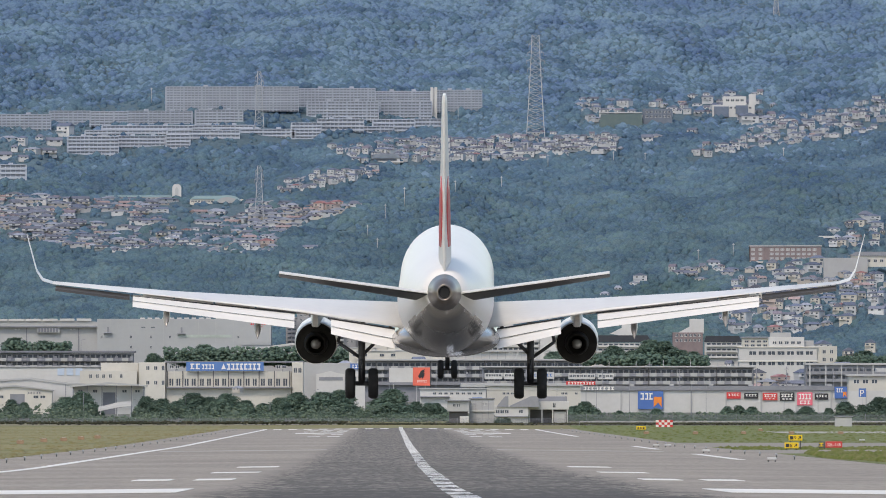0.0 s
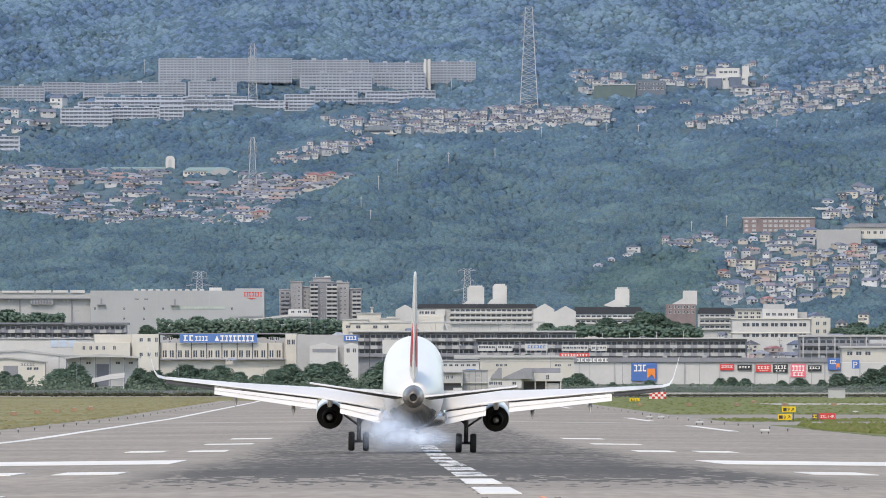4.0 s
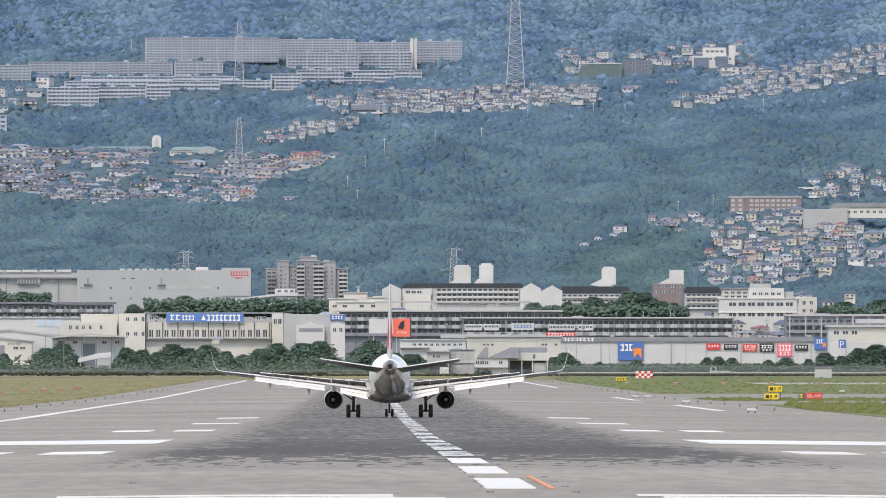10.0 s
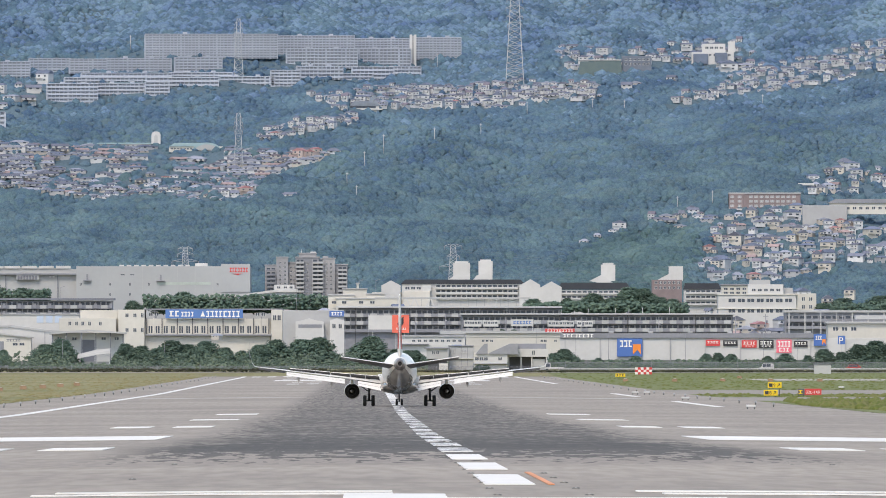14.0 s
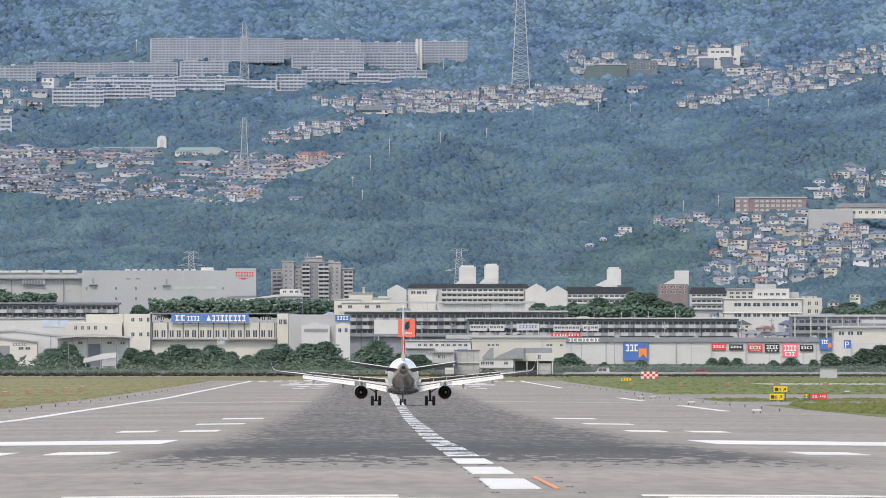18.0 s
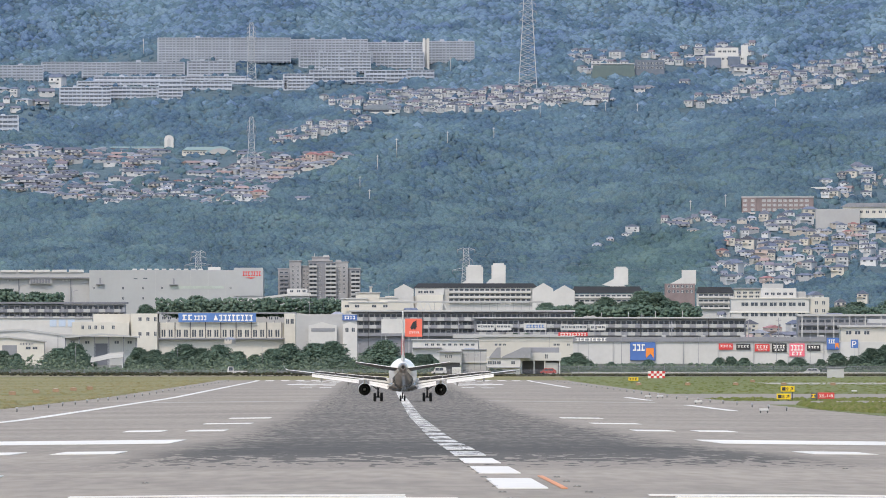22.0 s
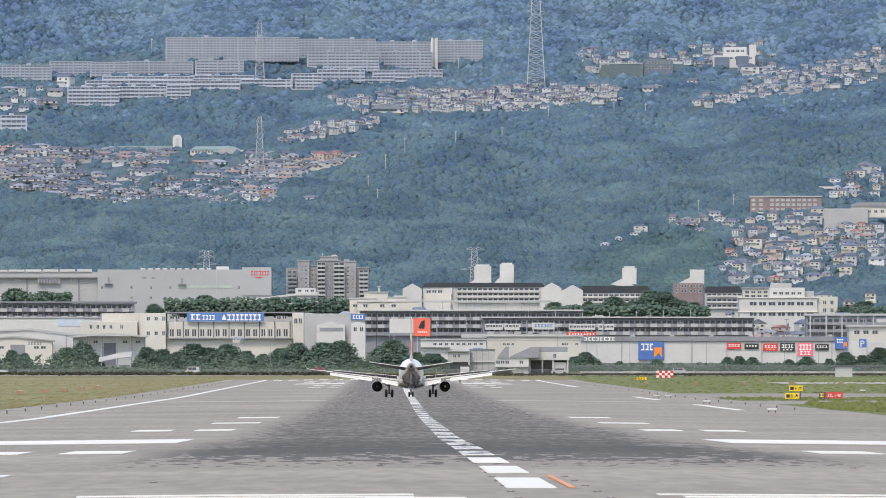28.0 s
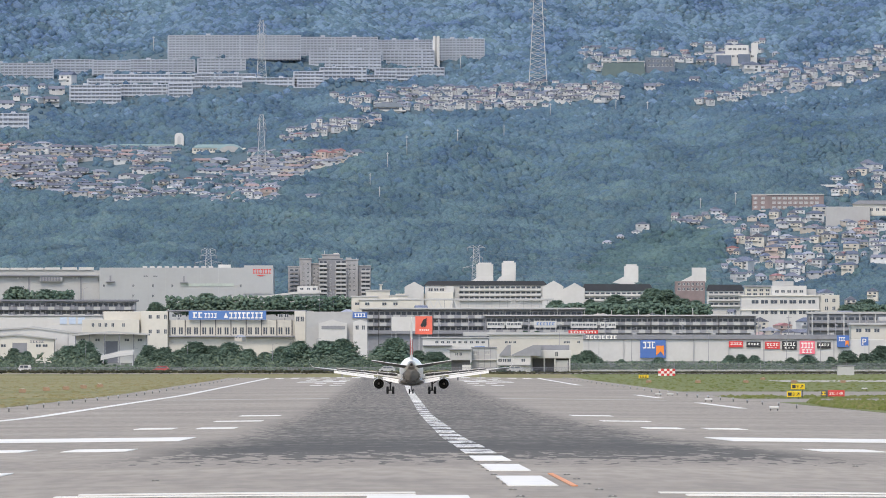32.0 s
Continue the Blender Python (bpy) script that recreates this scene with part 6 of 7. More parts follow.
for d in (230, 245, 260, 275, 290, 305, 320, 335, 350, 365, 380, 395, 410):
    for x in ((2.1,) if d > 300 else (2.1, 3.6)) + ((-4.6, 11) if d in (275, 335) else ()):
        m = Matrix.Translation((x, d, camber(x, d)))
        if n:
            copy_thing(flush, m)
        else:
            flush.matrix_basis = m
        n += 1
# low marker boxes in the grass
PEACH = surface("faded_orange_paint", (0.34, 0.22, 0.14), 0.7, scale=2, vary=0.15)
mk = thing("grass_marker", Matrix(), "small faded orange marker box standing in the grass", "marker", "markers in the grass")
bm = blk(-0.5, 0.5, -0.35, 0.35, 0.02, 0.55)
bmesh.ops.bevel(bm, geom=bm.edges[:], offset=0.06, segments=2, affect="EDGES")
part("box", bm, PEACH, mk)
part("top_plate", blk(-0.3, 0.3, -0.27, 0.27, 0.55, 0.6), CREAM, mk)
for j, (u, d) in enumerate(((1148, 2600), (1235, 2600), (1320, 2600), (1405, 2600), (1492, 2600), (1350, 2900), (40, 1950), (82, 2050), (117, 2110), (148, 2190), (177, 2270))):
    p = at(u, 0, d)
    m = Matrix.Translation((p.x, d, camber(p.x, d)))
    if j:
        copy_thing(mk, m)
    else:
        mk.matrix_basis = m


def taxi_sign(u, d, w, h, mat, label, count, ink, lift=0.35):
    p = at(u, 0, d)
    e = thing("taxiway_sign", Matrix.Translation((p.x, d, camber(p.x, d))), label, "sign", "signs beside the taxiways")
    bm = blk(-w / 2, w / 2, -0.15, 0.15, lift, lift + h)
    bmesh.ops.bevel(bm, geom=bm.edges[:], offset=0.03, segments=1, affect="EDGES")
    board = part("board", bm, mat, e)
    for x in (-w * 0.35, w * 0.35):
        part("leg", rod(bmesh.new(), (x, 0, -0.1), (x, 0, lift + 0.05), 0.05, 6), STRUT, e)
    for j in range(count):
        a = -w * 0.4 + w * 0.8 * j / count
        b = a + w * 0.8 / count * 0.72
        bm = bmesh.new()
        box(bm, a, b, -0.19, -0.15, lift + h * 0.62, lift + h * 0.78)
        box(bm, a, b, -0.19, -0.15, lift + h * 0.2, lift + h * 0.34)
        box(bm, (a + b) / 2 - 0.05, (a + b) / 2 + 0.05, -0.19, -0.15, lift + h * 0.34, lift + h * 0.62)
        part("lettering", bm, ink, board)
    return e


def written(name, words, size, board, x, y, z, ink):
    """Raised characters on the front of a board."""
    fc = bpy.data.curves.new(name, "FONT")
    fc.body, fc.size, fc.extrude, fc.align_x = words, size, 0.02, "CENTER"
    tmp = new("tmp", fc)
    lm = bpy.data.meshes.new_from_object(tmp.evaluated_get(bpy.context.evaluated_depsgraph_get()))
    bpy.data.objects.remove(tmp)
    lm.materials.append(ink)
    lo = new(name, lm)
    lo.parent = board
    lo.matrix_basis = Matrix.Translation((x, y, z)) @ pose(0, 0, 0, 90, 0, 0)


for u, d, lift, digit in ((1405, 1660, 0.2, "8"), (1412, 1690, 1.05, "9")):
    e = taxi_sign(u, d, 1.65, 0.68, YELLOW, "yellow taxiway direction sign with a black number and arrow", 0, BLACK, lift)
    board = [c for c in e.children if c.name.startswith("board")][0]
    part("frame_panel", blk(-0.68, -0.26, -0.18, -0.15, lift + 0.14, lift + 0.54), BLACK, board)
    written("number", digit, 0.56, board, -0.04, -0.17, lift + 0.14, BLACK)
    bm = bmesh.new()
    rod(bm, (0.3, -0.18, lift + 0.16), (0.6, -0.18, lift + 0.46), 0.035, 4)
    rod(bm, (0.62, -0.18, lift + 0.5), (0.36, -0.18, lift + 0.48), 0.035, 4)
    rod(bm, (0.62, -0.18, lift + 0.5), (0.60, -0.18, lift + 0.24), 0.035, 4)
    part("arrow", bm, BLACK, board)
red_sign = taxi_sign(1480, 1690, 2.0, 0.75, RED, "red runway holding sign with white characters", 0, PAINT_WHITE, 0.2)
written("runway_characters", "32L-14R", 0.5, [c for c in red_sign.children if c.name.startswith("board")][0], 0, -0.17, 0.38, PAINT_WHITE)
taxi_sign(1459, 1690, 0.8, 0.75, DARK_GREY, "small dark sign box beside the red sign", 1, YELLOW, 0.2)
taxi_sign(1139, 3000, 2.1, 0.7, YELLOW, "long yellow taxiway sign with black marks", 3, BLACK, 0.2)
# chequered equipment hut
s = Site("equipment_hut", "small hut painted in red and white squares", "hut", 3120, 1166, 1194)
for r in range(3):
    for c in range(6):
        s.box("panel", 1165 + 5 * c, 1170 + 5 * c, 653 + 4.2 * r, 657.2 + 4.2 * r, 0, 2.0, RED if (r + c) % 2 else PAINT_WHITE)
s = Site("equipment_hut", "pale grey equipment cabinet at the boundary", "hut", 3200, 1482, 1512)
s.box("wall", 1482, 1512, 648, None, 0, 2.5, PALE)
s.box("roof", 1480, 1514, 646.5, 648, -0.2, 2.7, GREY)
# approach-slope lamp boxes beside the runway
for u, d in ((1165, 1800), (1186, 1800), (1254, 1520), (1370, 1230), (1530, 2080)):
    p = at(u, 0, d)
    e = thing("approach_lamp_box", Matrix.Translation((p.x, d, camber(p.x, d))), "low white lamp box on short legs beside the runway", "light", "lamp boxes beside the runway")
    bm = blk(-0.42, 0.42, -0.4, 0.4, 0.18, 0.4)
    bmesh.ops.bevel(bm, geom=bm.edges[:], offset=0.05, segments=1, affect="EDGES")
    part("housing", bm, WHITE, e)
    for x in (-0.3, 0.3):
        part("leg", rod(bmesh.new(), (x, 0, -0.1), (x, 0, 0.2), 0.04, 6), STRUT, e)


# tufts that give the mown grass its rough edge
TUFTS = leafy("grass_tufts", [(0.25, 0.22, 0.105), (0.225, 0.21, 0.09), (0.27, 0.235, 0.115)], scale=3, deep=0.9, relief=0.1)
GREEN_TUFTS = leafy("green_grass_tufts", [(0.15, 0.175, 0.058), (0.135, 0.165, 0.052), (0.17, 0.18, 0.068)], scale=3, deep=0.85, relief=0.1)
tuft_shapes = crown_shapes(1, 5, 40.0)
pl = []
for j in range(3500):
    x, d = -36.3 - 70 * tr.random() ** 1.6, 950 + 2250 * tr.random() ** 1.3
    k = tr.uniform(0.2, 0.55)
    pl.append((x, d, camber(x, d) + 0.01, k, k * tr.uniform(0.12, 0.3)))
scatter("dry_grass_tufts", pl, tuft_shapes, TUFTS, "rough dry grass tufts beside the runway", "grass", tr)
pl = []
for j in range(3500):
    zone = tr.random()
    if zone < 0.45:
        d = 1150 + 340 * tr.random()
        x = 41.5 + 0.03 * abs(d - 1330) ** 1.1 * 0.3 + 40 * tr.random() ** 1.8
        k = tr.uniform(0.25, 0.6)
        h = k * tr.uniform(0.6, 1.2)
    elif zone < 0.6:
        d, x = 1665 + 140 * tr.random(), 41.5 + 60 * tr.random()
        k = tr.uniform(0.2, 0.5)
        h = k * 0.5
    else:
        d, x = 2030 + 1200 * tr.random(), 41.5 + 75 * tr.random()
        k = tr.uniform(0.2, 0.5)
        h = k * 0.4
    pl.append((x, d, camber(x, d) + 0.02, k, h))
scatter("green_grass_tufts", pl, tuft_shapes, GREEN_TUFTS, "rough green grass tufts between the taxiways", "grass", tr)


# ---- traffic on the perimeter road ----
def car(label, paint, kind):
    """A small vehicle that drives along -x: shell with cabin, glass, lamps, four wheels."""
    e = thing("car" if kind != "truck" else "truck", Matrix(), label, "car" if kind != "truck" else "truck", "traffic on the perimeter road")
    L, W, H = (3.5, 1.48, 1.75) if kind == "van" else (3.7, 1.6, 1.5) if kind == "car" else (4.6, 1.7, 1.9)
    side = [(-L / 2, 0.35), (-L / 2, 0.75), (-L / 2 + 0.55, 0.92), (-L / 2 + 0.95, H), (L / 2 - (0.15 if kind == "van" else 0.75), H), (L / 2, 0.95), (L / 2, 0.35)]
    if kind == "truck":
        side = [(-L / 2, 0.4), (-L / 2, 1.0), (-L / 2 + 0.2, H), (-L / 2 + 1.4, H), (-L / 2 + 1.45, 0.95), (L / 2, 0.95), (L / 2, 0.5)]
    bm = bmesh.new()
    loft(bm, [[(x, y, z) for x, z in side] for y in (-W / 2, W / 2)], smooth=False)
    bmesh.ops.bevel(bm, geom=bm.edges[:], offset=0.05, segments=2, affect="EDGES")
    shell = part("body", bm, paint, e)
    wins = [(-L / 2 + 0.95, -L / 2 + 1.75), (-L / 2 + 1.85, L / 2 - 0.75)] if kind != "truck" else [(-L / 2 + 0.35, -L / 2 + 1.25)]
    for a, b in wins:
        for y in (-W / 2 - 0.02, W / 2 - 0.01):
            part("window", blk(a, b, y, y + 0.03, 0.98, H - 0.14), PANE, shell)
    for y in (-W / 2 + 0.2, W / 2 - 0.2):
        part("headlight", blk(-L / 2 - 0.03, -L / 2 + 0.02, y - 0.13, y + 0.13, 0.6, 0.74), PALE, shell)
    for x in (-L / 2 + 0.7, L / 2 - 0.7):
        for y in (-W / 2 + 0.05, W / 2 - 0.05):
            w = part("wheel", loft(bmesh.new(), [[(r * math.cos(6.2832 * i / 14), yy, r * math.sin(6.2832 * i / 14)) for i in range(14)] for yy, r in ((-0.09, 0.22), (-0.09, 0.28), (0.09, 0.28), (0.09, 0.22))]), TYRE, e)
            w.matrix_basis = pose(x, y, 0.28)
    return e


CAR_RED = surface("red_car_paint", (0.45, 0.06, 0.05), 0.3, scale=1)
CAR_SILVER = surface("silver_car_paint", (0.5, 0.51, 0.52), 0.3, 0.3, scale=1)
TRAFFIC = [  # vehicle, moment and mark where it is seen, marks per second
    (car("small white van driving on the perimeter road", WHITE, "van"), 28, 343, -75.3),
    (car("small red car with a pale roof on the perimeter road", CAR_RED, "car"), 30, 426, -70.3),
    (car("white flatbed truck driving on the perimeter road", WHITE, "truck"), 25, 219, -73),
    (car("silver car driving on the perimeter road", CAR_SILVER, "car"), 28, 1203, -73),
    (car("pale grey car driving on the perimeter road", CAR_SILVER, "car"), 25, 1224, -77)]

# ---- smoke of the tyres ----
def smoke_material(name, density):
    """Thin smoke: dense in the middle of a puff, torn by noise, clear at its rim."""
    m = bpy.data.materials.new(name)
    m.use_nodes = True
    n, l = m.node_tree.nodes, m.node_tree.links
    b = n["Principled BSDF"]
    b.inputs["Base Color"].default_value, b.inputs["Roughness"].default_value = (0.62, 0.73, 0.90, 1), 1.0
    b.inputs["Specular IOR Level"].default_value = 0.0
    tc, ball, nz = n.new("ShaderNodeTexCoord"), n.new("ShaderNodeTexGradient"), n.new("ShaderNodeTexNoise")
    ball.gradient_type = "QUADRATIC_SPHERE"
    nz.inputs["Scale"].default_value, nz.inputs["Detail"].default_value = 2.2, 5
    l.new(tc.outputs["Object"], ball.inputs[0]), l.new(tc.outputs["Object"], nz.inputs["Vector"])
    torn, clear, mix = n.new("ShaderNodeMapRange"), n.new("ShaderNodeBsdfTransparent"), n.new("ShaderNodeMixShader")
    for i, q in enumerate((0.3, 0.65, 0.6 * density, 1.2 * density)):
        torn.inputs[i + 1].default_value = q
    l.new(nz.outputs["Fac"], torn.inputs[0])
    amount = n.new("ShaderNodeMath")
    amount.operation, amount.use_clamp = "MULTIPLY", True
    l.new(torn.outputs[0], amount.inputs[0]), l.new(ball.outputs["Fac"], amount.inputs[1]), l.new(amount.outputs[0], mix.inputs[0])
    l.new(clear.outputs[0], mix.inputs[1]), l.new(b.outputs[0], mix.inputs[2]), l.new(mix.outputs[0], n["Material Output"].inputs["Surface"])
    return m


def smoke_cloud(label, density, puffs, seed):
    """A cloud of shallow, crumpled, soft-rimmed puffs: each of (x, y, z, width, height)."""
    cloud = thing("tyre_smoke", pose(0, 650, -9), label, "smoke", "smoke of the touchdown")
    mat = smoke_material("tyre_smoke", density)
    for j, (x, y, z, w, h) in enumerate(puffs):
        bm = bmesh.new()
        bmesh.ops.create_circle(bm, cap_ends=True, cap_tris=True, segments=28, radius=1)
        bmesh.ops.subdivide_edges(bm, edges=bm.edges[:], cuts=3, use_grid_fill=True)
        for v in bm.verts:
            p = Vector((v.co.x, 0, v.co.y))
            p.y = -0.25 * (1 - min(1, p.length_squared)) + 0.04 * noise.noise(p * 2.3 + Vector((j * 3.3, seed, 0)))
            v.co = p
        for f in bm.faces:
            f.smooth = True
        q = part("puff", bm, mat, cloud)
        q.matrix_basis = Matrix.Translation((x, y, z)) @ Matrix.Diagonal((w, w, h, 1))
        q.visible_shadow = False
    return cloud


first_smoke = smoke_cloud("dense bluish white smoke puffed up by the first tyre touching down", 0.85, ((0, 0, 0.5, 2.3, 1.2), (-0.8, 1, 0.9, 1.7, 1.5), (0.9, -1, 0.4, 2.0, 0.9), (-0.4, 2, 0.9, 1.6, 1.3), (1.4, 3, 0.3, 1.8, 0.7)), 1.0)
blown_smoke = smoke_cloud("thin drifting bluish smoke behind the aircraft", 0.24, ((0, 0, 1.6, 3.8, 3.0), (-1.6, 3, 2.8, 3.4, 2.6), (1.4, -3, 1.0, 3.2, 2.0), (0.6, 6, 0.8, 2.8, 1.6)), 5.0)


# ---- the airliner: nose along +y, wheels of the main gear at the origin ----
def oval(y, zc, rx, rz, k=36, flat=0.0):
    return [(rx * math.cos(6.2832 * i / k), y, zc + rz * math.sin(6.2832 * i / k)) for i in range(k)]


def section(x, le, te, z, thick, k=9, droop=0.0):
    """An airfoil across y: from the trailing edge over the top to the nose and back below."""
    c = le - te
    pts = []
    for i in range(k + 1):
        s = i / k
        h = thick * c * (2.2 * math.sqrt(max(s * (1 - s), 0)) * (0.35 + 0.65 * s)) * 0.62
        pts.append((x, te + c * s, z + h + droop * (1 - s)))
    for i in range(k - 1, 0, -1):
        s = i / k
        h = thick * c * (2.2 * math.sqrt(max(s * (1 - s), 0)) * (0.35 + 0.65 * s)) * 0.38
        pts.append((x, te + c * s, z - h + droop * (1 - s)))
    return pts


airliner = thing("airliner", pose(2.5, 1791, 0), "white twin-engined regional jet with a red-marked tail", "airplane")

bm = bmesh.new()
loft(bm, [oval(*r, k=96) for r in ((15.6, 2.75, 0.05, 0.05), (15.3, 2.8, 0.45, 0.42), (14.6, 2.92, 0.85, 0.82), (13.4, 3.12, 1.2, 1.25), (12, 3.26, 1.42, 1.56),
     (10.5, 3.3, 1.5, 1.67), (-3.5, 3.3, 1.505, 1.675), (-5.5, 3.37, 1.47, 1.6), (-7.5, 3.53, 1.33, 1.4), (-9.5, 3.72, 1.06, 1.1), (-11.5, 3.92, 0.76, 0.82), (-12.9, 4.03, 0.52, 0.56))])
# Downward faces take the browned belly tone.
for f in bm.faces:
    f.normal_update()
    f.material_index = 1 if f.normal.z < -0.5 else 0
fuselage = part("fuselage", bm, (FUSELAGE, BELLY), airliner, "white glossy fuselage, grey belly browned like the runway's reflection")
bm = bmesh.new()
loft(bm, [oval(*r, k=24) for r in ((-12.9, 4.03, 0.522, 0.562), (-13.6, 4.08, 0.38, 0.42), (-14.3, 4.1, 0.24, 0.26), (-14.32, 4.1, 0.19, 0.21), (-13.8, 4.08, 0.16, 0.18))])
cone = part("tail_cone", bm, BARE, airliner, "bare metal tail cone")
# Black plug stands for the darkness inside the exhaust hole.
bm = bmesh.new()
loft(bm, [oval(-14.05 - 0.2 * i, 4.1, 0.165, 0.18, 16) for i in range(2)])
part("exhaust_pipe", bm, TYRE, cone, "black plug for the dark exhaust opening")
bm = bmesh.new()
loft(bm, [oval(*r, k=28) for r in ((6.6, 2.0, 0.3, 0.1), (5, 1.95, 1.35, 0.45), (2, 1.95, 1.72, 0.6), (-1.6, 1.97, 1.7, 0.58), (-3.6, 2.1, 1.35, 0.45), (-5.6, 2.3, 0.4, 0.15))])
part("wing_fairing", bm, BELLY, airliner, "grey belly fairing")
# tail fin, with its rudder and painted mark
bm = bmesh.new()


def fin_section(z, le, te, w, k=8):
    c = le - te
    half = [(w * 1.9 * math.sqrt(max(s * (1 - s), 0)) * (0.3 + 0.7 * s) + 0.012, te + c * s, z) for s in (i / k for i in range(k + 1))]
    return half + [(-x, y, zz) for x, y, zz in half[::-1]]


loft(bm, [fin_section(4.4, -5.6, -12.3, 0.2), fin_section(5.0, -8.2, -12.5, 0.27), fin_section(9.9, -12.2, -14.2, 0.1), fin_section(10.1, -12.6, -14.2, 0.05)])
fin = part("tail_fin", bm, WING_GREY, airliner, "tall pale tail fin")
bm = bmesh.new()
for sx in (1, -1):
    rings = []
    for q in (0, 0.12, 0.3, 0.55, 0.8, 1.0):
        z = 5.35 + 2.2 * q
        t = (z - 5.0) / 4.9
        le, te, w = -8.2 - 4.0 * t, -12.5 - 1.7 * t, 0.27 - 0.17 * t
        mid, hw = te + 0.36 * (le - te), 0.95 * math.sqrt(max(0.02, 1 - (2 * q - 0.9) ** 2 * 0.8))
        row = []
        for y in (mid - hw, mid - hw / 2, mid, mid + hw / 2, mid + hw):
            s = min(0.98, max(0.02, (y - te) / (le - te)))
            row.append((sx * (w * 1.9 * math.sqrt(s * (1 - s)) * (0.3 + 0.7 * s) + 0.024), y, z))
        rings.append(row + [(x * 0.9, y, z) for x, y, z in row[::-1]])
    loft(bm, rings)
part("tail_mark", bm, TAIL_RED, fin, "red painted tail emblem")

SPOILERS, GEARS = [], []
for side in (-1, 1):
    S = lambda pts: [(p[0] * side, p[1], p[2]) for p in pts]
    bm = bmesh.new()
    loft(bm, [S(section(*r)) for r in ((1.2, 4.6, -1.2, 2.62, 0.105, 9, -0.36), (4.6, 2.6, -0.8, 2.93, 0.10, 9, -0.16), (8.6, 0.75, -1.45, 3.31, 0.068, 9, -0.04), (12.3, -1.0, -2.35, 3.73, 0.055, 9, 0.0))])
    loft(bm, [S(section(*r)) for r in ((12.3, -1.0, -2.35, 3.73, 0.055, 9, 0.0), (12.62, -1.25, -2.5, 3.84, 0.07), (12.8, -1.5, -2.6, 4.15, 0.05), (13.08, -2.3, -2.95, 5.3, 0.04))])
    wing = part("wing", bm, WING_GREY, airliner, "pale grey swept wing with a winglet")
    # two rows of lowered flaps
    for name, (x0, te0, z0), (x1, te1, z1), chord, drop in (("inner_flap", (1.6, -1.0, 2.27), (3.6, -0.85, 2.6), 1.1, 24), ("outer_flap", (4.75, -0.75, 2.76), (9.8, -1.6, 3.38), 0.85, 24)):
        for j, (n2, back_off, low, ch) in enumerate(((name, 0.0, 0.0, chord * 0.62), (name + "_tab", chord * 0.5, chord * 0.27, chord * 0.45))):
            bm = bmesh.new()
            a = radians(drop + j * 10)
            rings = []
            for x, te, z, sc in ((x0, te0, z0, 1.0), (x1, te1, z1, 0.8)):
                y, zz = te - back_off * sc + 0.08, z - low * sc - 0.02
                prof = [(0, 0), (0.25, 0.055), (0.6, 0.05), (1, 0.008), (1, -0.008), (0.5, -0.02), (0.1, -0.035)]
                rings.append([(x * side, y - (s * math.cos(a) - t * math.sin(a) * 0) * ch * sc, zz - s * math.sin(a) * ch * sc + t * ch * sc) for s, t in prof])
            loft(bm, rings, smooth=False)
            part(n2, bm, WING_GREY, wing)
    # Black strips stand for the shadow gap between wing and flap.
    for (xa, ya, za), (xb, yb, zb) in (((1.6, -1.03, 2.27), (3.7, -0.91, 2.6)), ((4.7, -0.79, 2.76), (9.85, -1.65, 3.34))):
        bm = bmesh.new()
        loft(bm, [[(x * side, y - 0.03, z - 0.035), (x * side, y - 0.03, z - 0.005), (x * side, y + 0.2, z - 0.005), (x * side, y + 0.2, z - 0.035)] for x, y, z in ((xa, ya, za), (xb, yb, zb))], smooth=False)
        part("flap_slot", bm, BLACK, wing, "thin black strip painted for the shadow gap at the flap")
    bm = bmesh.new()
    loft(bm, [[(x * side, y0, z), (x * side, y0 - c, z - 0.08), (x * side, y0 - c, z - 0.16), (x * side, y0, z - 0.12)] for x, y0, z, c in ((9.9, -1.5, 3.36, 0.5), (12.2, -2.15, 3.68, 0.35))], smooth=False)
    part("aileron", bm, SHADED_UNDERSIDE, wing, "aileron painted dark like its shaded underside")
    # flap track fairings
    for x, y, z in ((5.9, -0.95, 2.35), (8.75, -1.5, 2.75)):
        bm = bmesh.new()
        loft(bm, [[(x * side + r * 0.6 * math.cos(6.2832 * i / 10), y + yy, z + zz + r * math.sin(6.2832 * i / 10)) for i in range(10)] for yy, zz, r in ((1.9, 0.35, 0.05), (1.3, 0.25, 0.18), (0.4, 0.1, 0.2), (-0.2, -0.1, 0.17), (-0.7, -0.36, 0.02))])
        part("flap_fairing", bm, BELLY, wing)
    # engine
    ex, ez = 4.12 * side, 1.62
    bm = bmesh.new()
    prof = ((6.2, 0.62), (6.35, 0.68), (6.2, 0.73), (5.2, 0.78), (4.0, 0.79), (2.9, 0.77), (2.3, 0.745), (2.28, 0.73))
    loft(bm, [[(ex + 0.88 * r * math.cos(6.2832 * i / 28), y, ez + 0.88 * r * math.sin(6.2832 * i / 28)) for i in range(28)] for y, r in prof])
    nacelle = part("engine_nacelle", bm, FUSELAGE, airliner, "white engine nacelle")
    # Duct and core nozzle share one near-black tone.
    bm = bmesh.new()
    loft(bm, [[(ex + 0.88 * r * math.cos(6.2832 * i / 28), y, ez + 0.88 * r * math.sin(6.2832 * i / 28)) for i in range(28)] for y, r in ((2.26, 0.73), (2.24, 0.715), (2.6, 0.69), (3.4, 0.57), (3.5, 0.3))])
    part("fan_duct", bm, DUCT_DARK, nacelle, "near-black exhaust duct")
    bm = bmesh.new()
